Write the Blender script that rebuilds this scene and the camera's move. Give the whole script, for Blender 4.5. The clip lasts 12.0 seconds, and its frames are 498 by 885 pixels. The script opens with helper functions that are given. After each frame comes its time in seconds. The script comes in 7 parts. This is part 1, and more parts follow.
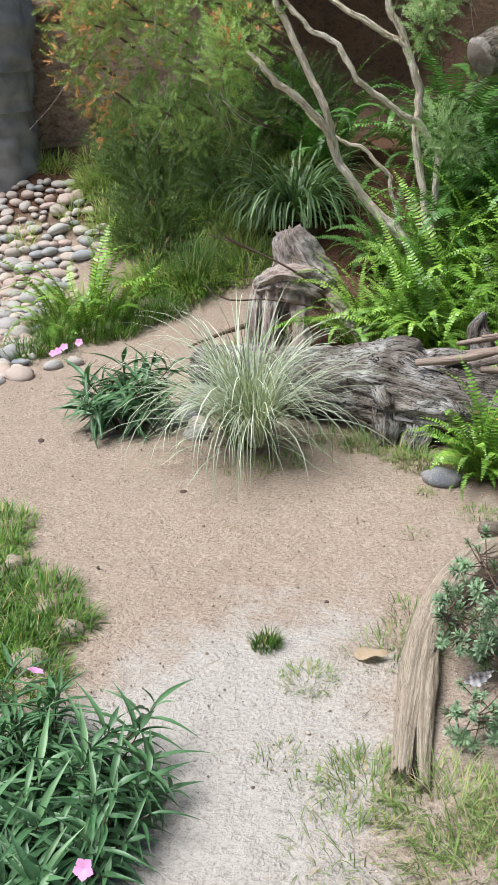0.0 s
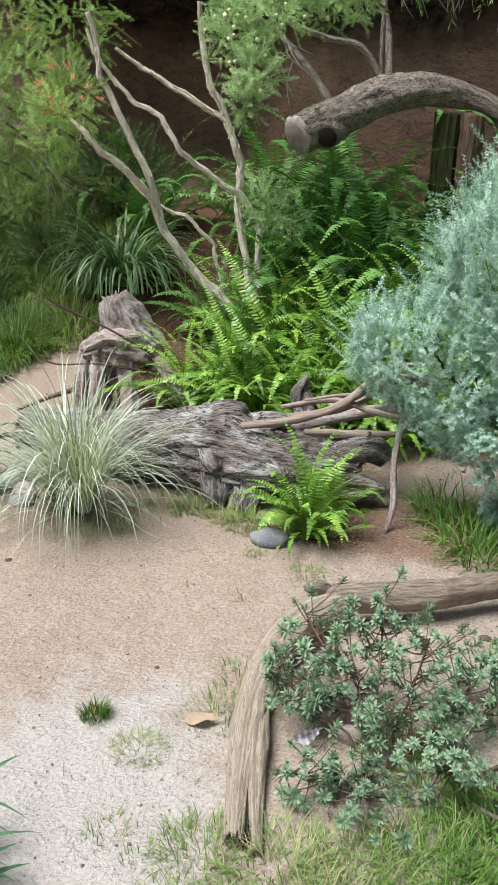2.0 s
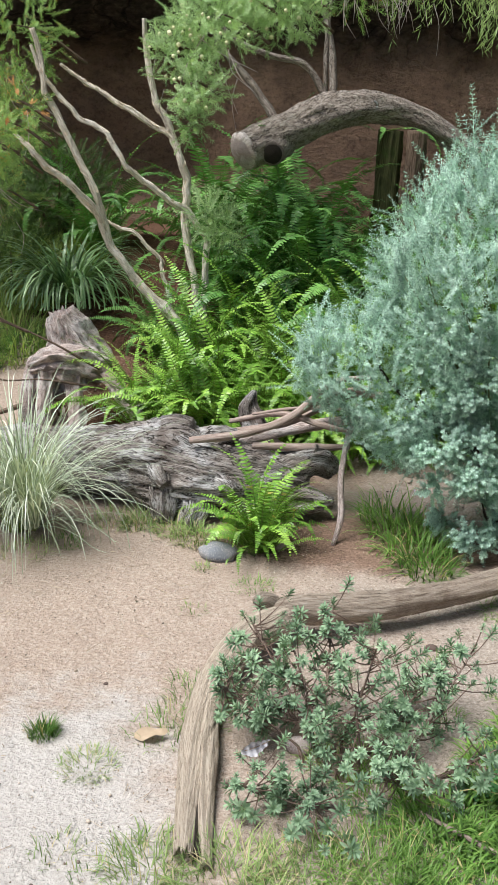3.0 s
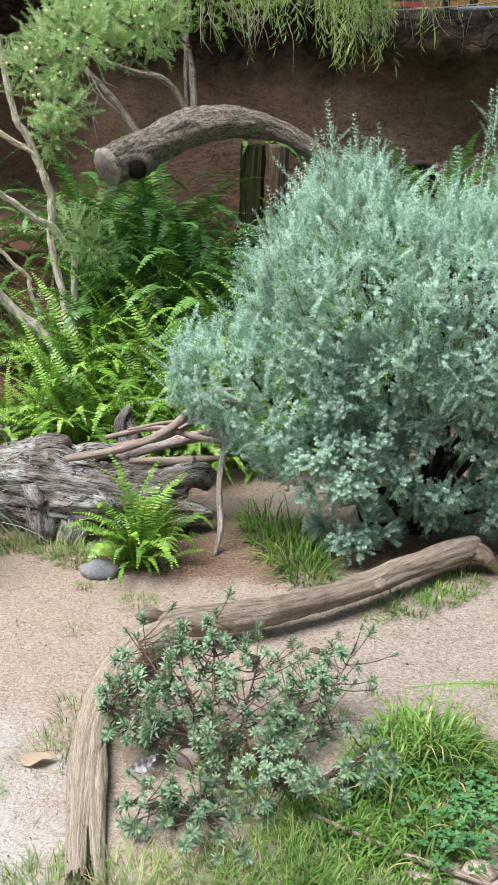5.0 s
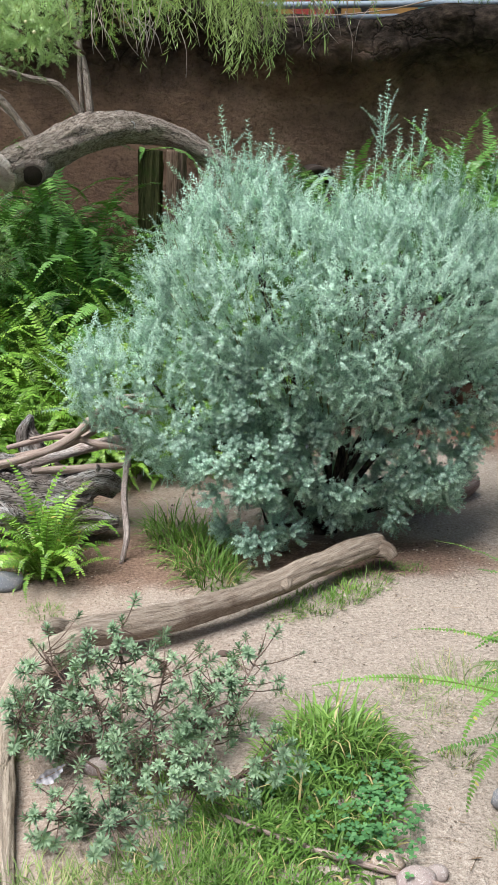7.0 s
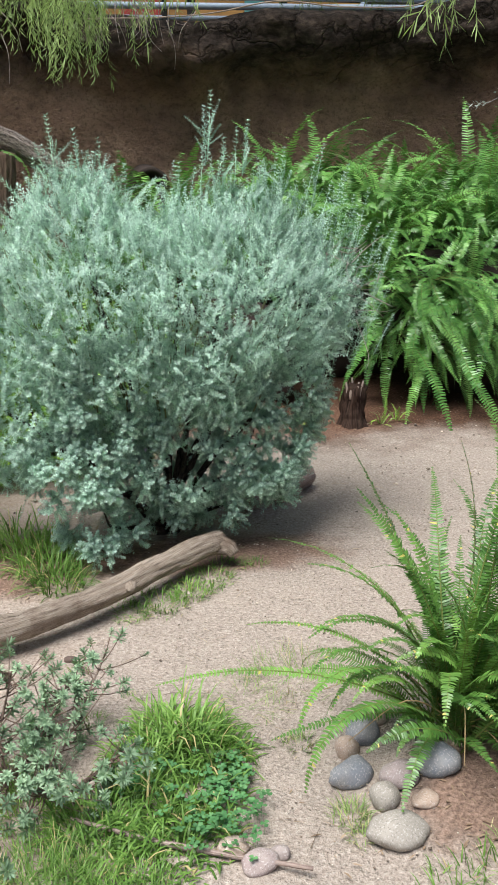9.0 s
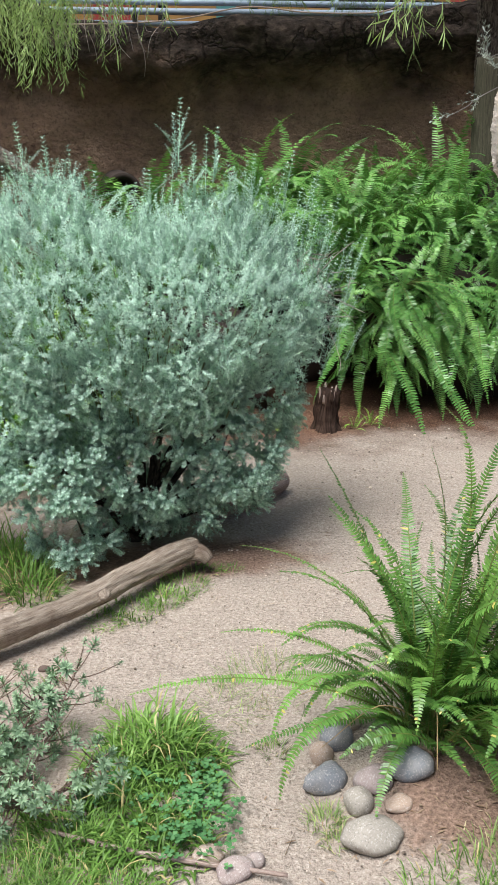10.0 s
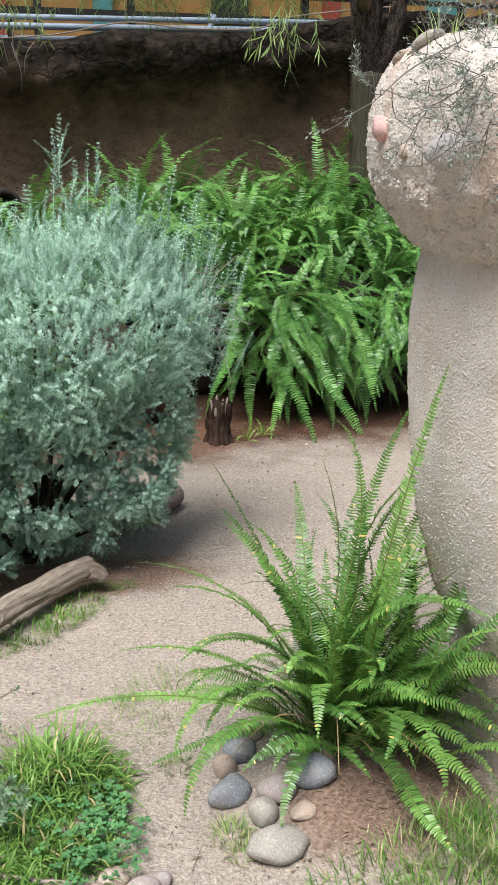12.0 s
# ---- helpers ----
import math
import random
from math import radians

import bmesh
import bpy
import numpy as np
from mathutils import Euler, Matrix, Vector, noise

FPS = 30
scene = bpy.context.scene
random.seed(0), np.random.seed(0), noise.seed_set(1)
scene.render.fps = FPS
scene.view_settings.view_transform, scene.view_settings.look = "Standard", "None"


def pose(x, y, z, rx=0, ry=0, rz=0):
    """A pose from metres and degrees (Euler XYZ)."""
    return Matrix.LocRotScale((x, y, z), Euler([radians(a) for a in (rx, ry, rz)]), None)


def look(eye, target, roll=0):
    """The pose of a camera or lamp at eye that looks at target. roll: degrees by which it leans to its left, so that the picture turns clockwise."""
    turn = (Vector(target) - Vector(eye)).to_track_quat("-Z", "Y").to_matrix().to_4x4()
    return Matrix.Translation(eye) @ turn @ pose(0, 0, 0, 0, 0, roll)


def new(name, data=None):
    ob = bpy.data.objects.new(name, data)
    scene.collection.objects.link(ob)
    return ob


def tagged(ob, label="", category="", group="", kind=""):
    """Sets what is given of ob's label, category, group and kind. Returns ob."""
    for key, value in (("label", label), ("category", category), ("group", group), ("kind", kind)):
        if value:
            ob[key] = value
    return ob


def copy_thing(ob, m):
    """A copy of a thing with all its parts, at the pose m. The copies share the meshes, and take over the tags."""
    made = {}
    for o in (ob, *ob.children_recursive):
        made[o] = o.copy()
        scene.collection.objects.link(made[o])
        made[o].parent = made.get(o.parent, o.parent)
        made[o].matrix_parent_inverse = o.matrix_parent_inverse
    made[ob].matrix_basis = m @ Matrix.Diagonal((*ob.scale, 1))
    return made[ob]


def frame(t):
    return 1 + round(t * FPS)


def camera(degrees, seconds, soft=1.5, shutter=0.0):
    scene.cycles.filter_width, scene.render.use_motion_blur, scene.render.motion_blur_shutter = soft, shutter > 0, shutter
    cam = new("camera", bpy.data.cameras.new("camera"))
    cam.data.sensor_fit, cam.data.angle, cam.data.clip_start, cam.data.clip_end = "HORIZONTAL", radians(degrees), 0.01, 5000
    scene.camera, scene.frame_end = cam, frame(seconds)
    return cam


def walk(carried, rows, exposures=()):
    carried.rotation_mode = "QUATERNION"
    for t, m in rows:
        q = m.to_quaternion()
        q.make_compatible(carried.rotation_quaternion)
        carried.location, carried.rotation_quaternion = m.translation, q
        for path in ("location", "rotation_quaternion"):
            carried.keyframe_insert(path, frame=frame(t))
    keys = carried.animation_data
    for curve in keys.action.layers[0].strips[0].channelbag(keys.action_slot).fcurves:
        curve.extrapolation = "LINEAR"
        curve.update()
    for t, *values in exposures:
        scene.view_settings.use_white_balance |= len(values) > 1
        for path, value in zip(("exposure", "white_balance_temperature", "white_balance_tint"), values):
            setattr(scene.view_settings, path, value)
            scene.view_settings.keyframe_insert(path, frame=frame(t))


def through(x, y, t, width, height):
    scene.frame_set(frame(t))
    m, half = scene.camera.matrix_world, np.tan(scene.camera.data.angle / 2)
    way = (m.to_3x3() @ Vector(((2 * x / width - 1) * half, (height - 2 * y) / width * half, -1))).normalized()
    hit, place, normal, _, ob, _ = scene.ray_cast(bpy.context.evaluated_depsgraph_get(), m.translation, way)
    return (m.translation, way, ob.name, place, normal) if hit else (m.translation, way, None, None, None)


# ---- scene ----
cam = camera(28.2, 12.0, soft=1.0)
PATH = [
    (0, (-0.045, 0.062, 2.085), (-0.824, 1.735, 1.313), -2.4),
    (0.5, (-0.039, 0.065, 2.088), (-0.738, 1.785, 1.345), -1.7),
    (1, (-0.031, 0.067, 2.09), (-0.644, 1.83, 1.371), -1.0),
    (1.5, (-0.029, 0.064, 2.09), (-0.566, 1.865, 1.405), -0.3),
    (2, (-0.026, 0.057, 2.089), (-0.499, 1.886, 1.431), 0.4),
    (2.5, (-0.017, 0.051, 2.09), (-0.436, 1.898, 1.446), 0.7),
    (2.7, (-0.0123, 0.0482, 2.0910), (-0.4161, 1.9003, 1.4529), 0.74),
    (4.3, (0.0194, 0.0220, 2.1045), (-0.2126, 1.9140, 1.4991), 0.44),
    (4.5, (0.02, 0.02, 2.106), (-0.183, 1.915, 1.5), 0.4),
    (5, (0.017, 0.018, 2.108), (-0.125, 1.92, 1.503), 0.3),
    (5.5, (0.012, 0.024, 2.108), (-0.09, 1.927, 1.503), 0.2),
    (6, (0.025, 0.02, 2.109), (-0.037, 1.925, 1.504), 0.3),
    (6.5, (0.04, 0.013, 2.109), (0.021, 1.922, 1.512), 0.2),
    (7, (0.05, 0.003, 2.109), (0.089, 1.912, 1.515), 0.2),
    (7.5, (0.061, -0.013, 2.113), (0.189, 1.892, 1.518), 0.4),
    (7.7, (0.0656, -0.0226, 2.1189), (0.2324, 1.8800, 1.5253), 0.47),
    (9.3, (0.0995, -0.1061, 2.2042), (0.4600, 1.7652, 1.5970), 0.52),
    (9.5, (0.103, -0.108, 2.21), (0.473, 1.763, 1.607), 0.5),
    (10, (0.111, -0.107, 2.214), (0.498, 1.761, 1.613), 0.4),
    (10.5, (0.118, -0.102, 2.215), (0.527, 1.767, 1.633), 0.1),
    (11, (0.121, -0.105, 2.217), (0.584, 1.752, 1.636), -0.0),
    (11.5, (0.124, -0.114, 2.218), (0.656, 1.726, 1.642), -0.0),
    (12, (0.121, -0.114, 2.219), (0.715, 1.707, 1.644), 0.1),
]
walk(cam, [(t, look(eye, target, roll)) for t, eye, target, roll in PATH], [(0.0, 0.17, 6150, 8), (2.5, 0.28, 6150, 8), (5.5, 0.38, 6150, 9), (12.0, 0.36, 6150, 9)])

# ---- world and light: bright haze, a high soft sun to the south-west ----
SUN_ELEV, SUN_AZ = 66.0, 230.0
world = bpy.data.worlds.new("sky")
scene.world = world
world.use_nodes = True
wn = world.node_tree
sky = wn.nodes.new("ShaderNodeTexSky")
sky.sky_type = "NISHITA"
sky.sun_disc = False
sky.sun_elevation, sky.sun_rotation = radians(SUN_ELEV), radians(SUN_AZ)
sky.air_density, sky.dust_density = 1.0, 4.0
wn.links.new(sky.outputs[0], wn.nodes["Background"].inputs[0])
wn.nodes["Background"].inputs[1].default_value = 0.075
sun = new("sun", bpy.data.lights.new("sun", "SUN"))
sun.data.energy, sun.data.angle, sun.data.color = 4.6, radians(36), (1.0, 0.97, 0.92)
sun.matrix_world = look((0, 0, 0), (-math.sin(radians(SUN_AZ)) * math.cos(radians(SUN_ELEV)), -math.cos(radians(SUN_AZ)) * math.cos(radians(SUN_ELEV)), -math.sin(radians(SUN_ELEV))))


# ---- materials ----
class Mat:
    """A node material under construction, with short helpers."""

    def __init__(self, name, rough=0.7, spec=0.3):
        self.m = bpy.data.materials.new(name)
        self.m.use_nodes = True
        self.t = self.m.node_tree
        self.b = self.t.nodes["Principled BSDF"]
        self.b.inputs["Roughness"].default_value = rough
        self.b.inputs["Specular IOR Level"].default_value = spec
        self.out = self.t.nodes["Material Output"]

    def node(self, kind, **inputs):
        n = self.t.nodes.new(kind)
        for k, v in inputs.items():
            self.put(n.inputs[k.replace("_", " ")], v)
        return n

    def put(self, socket, v):
        if hasattr(v, "is_linked"):
            self.t.links.new(v, socket)
        else:
            socket.default_value = v

    def coords(self, scale=(1, 1, 1), attr=""):
        if attr:
            src = self.node("ShaderNodeAttribute")
            src.attribute_name = attr
            src = src.outputs["Vector"]
        else:
            src = self.node("ShaderNodeNewGeometry").outputs["Position"]
        mp = self.node("ShaderNodeMapping")
        self.put(mp.inputs["Vector"], src)
        mp.inputs["Scale"].default_value = scale
        return mp.outputs[0]

    def noise(self, vec, scale, detail=4.0, rough=0.55, distort=0.0):
        n = self.node("ShaderNodeTexNoise")
        self.put(n.inputs["Vector"], vec)
        n.inputs["Scale"].default_value, n.inputs["Detail"].default_value = scale, detail
        n.inputs["Roughness"].default_value, n.inputs["Distortion"].default_value = rough, distort
        return n.outputs["Fac"]

    def voronoi(self, vec, scale, feature="F1"):
        n = self.node("ShaderNodeTexVoronoi")
        n.feature = feature
        self.put(n.inputs["Vector"], vec)
        n.inputs["Scale"].default_value = scale
        return n.outputs["Distance"]

    def ramp(self, fac, stops):
        n = self.node("ShaderNodeValToRGB")
        self.put(n.inputs[0], fac)
        e = n.color_ramp.elements
        while len(e) < len(stops):
            e.new(0.5)
        for el, (p, c) in zip(e, stops):
            el.position, el.color = p, (*c, 1) if len(c) == 3 else c
        return n.outputs[0]

    def mix(self, fac, a, b, how="MIX"):
        n = self.node("ShaderNodeMix")
        n.data_type, n.blend_type = "RGBA", how
        self.put(n.inputs[0], fac)
        for s, v in ((n.inputs[6], a), (n.inputs[7], b)):
            self.put(s, (*v, 1) if isinstance(v, tuple) and len(v) == 3 else v)
        return n.outputs[2]

    def math(self, op, a, b=0.0):
        n = self.node("ShaderNodeMath")
        n.operation = op
        self.put(n.inputs[0], a)
        self.put(n.inputs[1], b)
        return n.outputs[0]

    def remap(self, v, a, b, c=0.0, d=1.0):
        n = self.node("ShaderNodeMapRange")
        n.interpolation_type = "SMOOTHSTEP"
        for s, x in zip(n.inputs, (v, a, b, c, d)):
            self.put(s, x)
        return n.outputs[0]

    def bump(self, height, strength=0.4, dist=0.01, normal=None):
        n = self.node("ShaderNodeBump")
        n.inputs["Strength"].default_value, n.inputs["Distance"].default_value = strength, dist
        self.put(n.inputs["Height"], height)
        if normal:
            self.put(n.inputs["Normal"], normal)
        return n.outputs[0]

    def done(self, color=None, normal=None, rough=None, through=0.0, through_tint=(1, 1, 1)):
        if color is not None:
            self.put(self.b.inputs["Base Color"], color)
        if normal is not None:
            self.put(self.b.inputs["Normal"], normal)
        if rough is not None:
            self.put(self.b.inputs["Roughness"], rough)
        if through:
            tr = self.node("ShaderNodeBsdfTranslucent")
            self.put(tr.inputs[0], self.mix(1.0, color, through_tint, "MULTIPLY"))
            mx = self.node("ShaderNodeMixShader")
            mx.inputs[0].default_value = through
            self.t.links.new(self.b.outputs[0], mx.inputs[1])
            self.t.links.new(tr.outputs[0], mx.inputs[2])
            self.t.links.new(mx.outputs[0], self.out.inputs[0])
        return self.m


def leaf_material(name, dark, mid, light, rough=0.5, through=0.3, spec=0.3, dry=None, dry_share=0.04, tint=(1.1, 1.15, 0.6), per_object=0.4):
    """Foliage: one tone per leaf, another per plant, with mottling, and a share of dry leaves."""
    k = Mat(name, rough, spec)
    dark, light = tuple(v * 0.55 for v in dark), tuple(min(v * 1.08, 0.95) for v in light)
    isl = k.node("ShaderNodeNewGeometry").outputs["Random Per Island"]
    ob = k.node("ShaderNodeObjectInfo").outputs["Random"]
    v = k.math("ADD", k.math("MULTIPLY", isl, 1 - per_object), k.math("MULTIPLY", ob, per_object))
    c = k.ramp(v, [(0.0, dark), (0.5, mid), (1.0, light)])
    mott = k.noise(k.coords(), 60, 3)
    c = k.mix(k.remap(mott, 0.3, 0.75, 0.0, 0.35), c, light)
    patch = k.noise(k.coords(), 5.0, 2)
    c = k.mix(k.remap(patch, 0.4, 0.7, 0.0, 0.45), c, dark)
    if dry:
        c = k.mix(k.math("GREATER_THAN", k.math("FRACT", k.math("MULTIPLY", isl, 7.31)), 1 - dry_share), c, dry)
    return k.done(c, k.bump(mott, 0.15, 0.002), through=through, through_tint=tint)


def wood_material(name, deep, mid, pale, rough=0.85, grain=1.0, stain=None, bump=0.9, bleach=None, stretch=1.0, cracks=0.0):
    """Weathered wood with long grain along the attribute 'grain' (round, along, 0)."""
    k = Mat(name, rough, 0.15)
    v = k.coords((1, 0.035 * stretch, 1), "grain")
    g1 = k.noise(v, 170 * grain, 6, 0.8, 0.25)
    g2 = k.noise(k.coords((1, 0.06 * stretch, 1), "grain"), 52 * grain, 6, 0.72, 0.4)
    h = k.math("ADD", k.math("MULTIPLY", g1, 0.75), k.math("MULTIPLY", g2, 0.4))
    c = k.ramp(h, [(0.44, deep), (0.55, mid), (0.70, pale)])
    blot = k.noise(k.coords(), 6, 4, 0.6)
    c = k.mix(k.remap(blot, 0.45, 0.75, 0, 0.5), c, mid)
    if stain:
        c = k.mix(k.remap(k.noise(k.coords(), 3.1, 5, 0.65), 0.52, 0.7, 0, 0.8), c, stain)
    if bleach:
        worn = k.math("MULTIPLY", k.remap(k.noise(k.coords((1, 1, 1.6)), 4.3, 5, 0.7), 0.46, 0.58), k.remap(g1, 0.40, 0.52, 0.15, 1.0))
        c = k.mix(k.math("MULTIPLY", worn, 0.8), c, bleach)
    if cracks:
        vein = k.noise(k.coords((1, 0.075 * stretch, 1), "grain"), 34 * grain, 3, 0.6, 0.6)
        split = k.math("ABSOLUTE", k.math("SUBTRACT", vein, 0.5))
        open_split = k.remap(split, 0.006, 0.032, cracks, 0.0)
        c = k.mix(open_split, c, deep)
        h = k.math("SUBTRACT", h, k.math("MULTIPLY", open_split, 0.5))
    return k.done(c, k.bump(h, bump, 0.02))


def stone_material(name, tones, rough=0.75, speck=(0.1, 0.1, 0.1)):
    """River stones, one tone per stone."""
    k = Mat(name, rough, 0.25)
    ob = k.node("ShaderNodeObjectInfo").outputs["Random"]
    c = k.ramp(ob, [(i / (len(tones) - 1), t) for i, t in enumerate(tones)])
    n = k.noise(k.coords(), 170, 6, 0.75)
    big = k.noise(k.coords(), 11, 4, 0.6)
    c = k.mix(k.remap(big, 0.4, 0.7, 0, 0.4), c, (0.42, 0.38, 0.33))
    c = k.mix(k.remap(n, 0.52, 0.66, 0, 0.7), c, speck)
    c = k.mix(k.remap(k.noise(k.coords((1, 1, 0.8)), 150, 3, 0.65), 0.54, 0.66, 0, 0.5), c, (0.66, 0.62, 0.58))
    return k.done(c, k.bump(n, 0.4, 0.006))


def sand_material():
    k = Mat("sandy_soil", 0.95, 0.1)
    p = k.coords()
    flat = k.coords((1, 1, 0.0))
    fine = k.noise(p, 190, 2, 0.6)
    grit = k.noise(p, 66, 4, 0.65)
    mid = k.noise(p, 9, 5, 0.6)
    large = k.noise(flat, 1.3, 4, 0.55)
    c = k.ramp(k.math("ADD", k.math("MULTIPLY", fine, 0.35), k.math("MULTIPLY", grit, 0.65)), [(0.28, (0.13, 0.094, 0.072)), (0.41, (0.345, 0.262, 0.207)), (0.55, (0.46, 0.372, 0.304)), (0.70, (0.62, 0.535, 0.462))])
    c = k.mix(k.remap(mid, 0.45, 0.7, 0, 0.25), c, (0.37, 0.277, 0.215))
    c = k.mix(k.remap(large, 0.45, 0.65, 0, 0.3), c, (0.34, 0.262, 0.205))
    sep = k.node("ShaderNodeSeparateXYZ")
    k.put(sep.inputs[0], k.node("ShaderNodeNewGeometry").outputs["Position"])
    x, y = sep.outputs[0], sep.outputs[1]
    # soft sunlight painted pale on the near path: an ellipse with a ragged edge
    dx = k.math("DIVIDE", k.math("ADD", x, 1.22), 0.66)
    dy = k.math("DIVIDE", k.math("ADD", y, -1.95), 1.32)
    r = k.math("SQRT", k.math("ADD", k.math("MULTIPLY", dx, dx), k.math("MULTIPLY", dy, dy)))
    r = k.math("ADD", r, k.math("MULTIPLY", k.math("SUBTRACT", k.noise(flat, 4.2, 8, 0.7), 0.5), 1.2))
    pale = k.ramp(grit, [(0.28, (0.31, 0.28, 0.25)), (0.42, (0.475, 0.437, 0.405)), (0.70, (0.59, 0.555, 0.52))])
    c = k.mix(k.remap(r, 0.62, 1.1, 0.92, 0.0), c, pale)
    # greyer, coarser grit to the east
    east = k.ramp(k.math("ADD", k.math("MULTIPLY", fine, 0.35), k.math("MULTIPLY", grit, 0.65)), [(0.30, (0.10, 0.083, 0.068)), (0.42, (0.305, 0.258, 0.218)), (0.55, (0.435, 0.375, 0.32)), (0.70, (0.64, 0.57, 0.50))])
    c = k.mix(k.remap(k.math("ADD", x, k.math("MULTIPLY", k.noise(flat, 2.2, 4, 0.6), 1.2)), -0.5, 1.1, 0.0, 0.75), c, east)
    # dark leaf mould under the plants at the back
    lane = k.math("ADD", k.remap(x, -3.0, -2.5, 0.8, 0.0), k.remap(x, 1.2, 1.8, 0.0, 0.15))
    back = k.remap(k.math("SUBTRACT", k.math("ADD", y, k.math("MULTIPLY", k.noise(flat, 1.7, 4, 0.6), 1.6)), lane), 6.9, 7.7)
    mould = k.ramp(grit, [(0.3, (0.035, 0.02, 0.013)), (0.55, (0.13, 0.07, 0.045)), (0.75, (0.28, 0.17, 0.11))])
    c = k.mix(back, c, mould)
    # red-brown mulch between the grey log and the bush
    for cx, cy, rx, ry in ((-0.45, 4.75, 0.75, 0.42), (-1.5, 5.75, 1.1, 0.5), (0.75, 4.75, 0.8, 0.3), (1.85, 7.0, 0.7, 0.35), (2.6, 7.3, 0.9, 0.25), (1.5, 2.55, 0.42, 0.3)):
        dx = k.math("DIVIDE", k.math("SUBTRACT", x, cx), rx)
        dy = k.math("DIVIDE", k.math("SUBTRACT", y, cy), ry)
        r = k.math("SQRT", k.math("ADD", k.math("MULTIPLY", dx, dx), k.math("MULTIPLY", dy, dy)))
        r = k.math("ADD", r, k.math("MULTIPLY", k.math("SUBTRACT", k.noise(flat, 7, 5, 0.6), 0.5), 0.8))
        dirt = k.ramp(grit, [(0.3, (0.07, 0.035, 0.022)), (0.55, (0.21, 0.115, 0.075)), (0.78, (0.36, 0.22, 0.15))])
        c = k.mix(k.remap(r, 0.6, 1.15, 0.75, 0.0), c, dirt)
    h = k.math("ADD", k.math("MULTIPLY", grit, 0.85), k.math("MULTIPLY", fine, 0.22))
    return k.done(c, k.bump(h, 1.0, 0.017, k.bump(mid, 0.5, 0.06)))


def wall_material():
    k = Mat("mock_rock", 0.9, 0.15)
    p = k.coords()
    big = k.noise(p, 0.9, 5, 0.6, 0.5)
    rough = k.noise(k.coords((1, 1, 1.7)), 10, 6, 0.65)
    fine = k.noise(p, 34, 6, 0.75)
    c = k.ramp(big, [(0.3, (0.175, 0.113, 0.081)), (0.52, (0.305, 0.195, 0.136)), (0.75, (0.45, 0.30, 0.21))])
    c = k.mix(k.remap(rough, 0.45, 0.75, 0, 0.5), c, (0.06, 0.042, 0.034))
    streak = k.noise(k.coords((1.6, 1.6, 0.12)), 2.2, 5, 0.6)
    c = k.mix(k.remap(streak, 0.5, 0.72, 0, 0.3), c, (0.10, 0.075, 0.062))
    # the crest is coarser mock rock with cracks, its colour darkened for canopy shade
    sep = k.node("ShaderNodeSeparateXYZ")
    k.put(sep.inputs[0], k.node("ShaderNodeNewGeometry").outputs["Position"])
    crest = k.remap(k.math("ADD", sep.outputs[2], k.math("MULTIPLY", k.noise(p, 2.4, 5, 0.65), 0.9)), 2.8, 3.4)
    warp = k.node("ShaderNodeVectorMath", Vector=p)
    wob = k.node("ShaderNodeTexNoise", Vector=p, Scale=3.0, Detail=5.0)
    warp.operation = "ADD"
    k.put(warp.inputs[1], wob.outputs["Color"])
    crack = k.voronoi(warp.outputs[0], 2.1, "DISTANCE_TO_EDGE")
    shaded_cast = k.ramp(rough, [(0.38, (0.018, 0.014, 0.011)), (0.55, (0.055, 0.041, 0.033)), (0.75, (0.14, 0.105, 0.083))])
    shaded_cast = k.mix(k.remap(crack, 0.0, 0.05, 0.9, 0.0), shaded_cast, (0.012, 0.009, 0.007))
    # tan west end, its tone lightened to paint in sunlight that misses it
    tan = k.ramp(rough, [(0.35, (0.30, 0.20, 0.145)), (0.55, (0.60, 0.44, 0.335)), (0.75, (0.72, 0.57, 0.46))])
    c = k.mix(k.remap(k.math("ADD", sep.outputs[0], k.math("MULTIPLY", big, 1.2)), -4.1, -3.4, 0.95, 0.0), c, tan)
    c = k.mix(crest, c, shaded_cast)
    c = k.mix(k.remap(fine, 0.5, 0.36, 0, 0.45), c, (0.045, 0.032, 0.025))
    h = k.math("ADD", k.math("ADD", rough, k.math("MULTIPLY", fine, 0.7)), k.math("MULTIPLY", k.math("MULTIPLY", crest, k.remap(crack, 0.0, 0.08, -1.0, 0.0)), 0.8))
    return k.done(c, k.bump(h, 0.9, 0.05))


def pillar_material():
    k = Mat("pebbled_render", 0.95, 0.1)
    p = k.coords()
    grain = k.noise(p, 170, 3, 0.6)
    lump = k.noise(p, 105, 3, 0.55)
    big = k.noise(p, 4, 5, 0.6)
    c = k.ramp(big, [(0.3, (0.60, 0.525, 0.45)), (0.55, (0.67, 0.61, 0.545)), (0.75, (0.74, 0.695, 0.64))])
    c = k.mix(k.remap(k.noise(k.coords((1, 1, 0.3)), 2.6, 4), 0.46, 0.70, 0, 0.8), c, (0.68, 0.475, 0.365))
    c = k.mix(k.remap(lump, 0.44, 0.33, 0, 0.5), c, (0.44, 0.34, 0.27))
    c = k.mix(k.remap(grain, 0.58, 0.70, 0, 0.5), c, (0.88, 0.84, 0.79))
    h = k.math("ADD", k.math("MULTIPLY", grain, 0.35), lump)
    return k.done(c, k.bump(h, 0.8, 0.016, k.bump(big, 0.3, 0.05)))


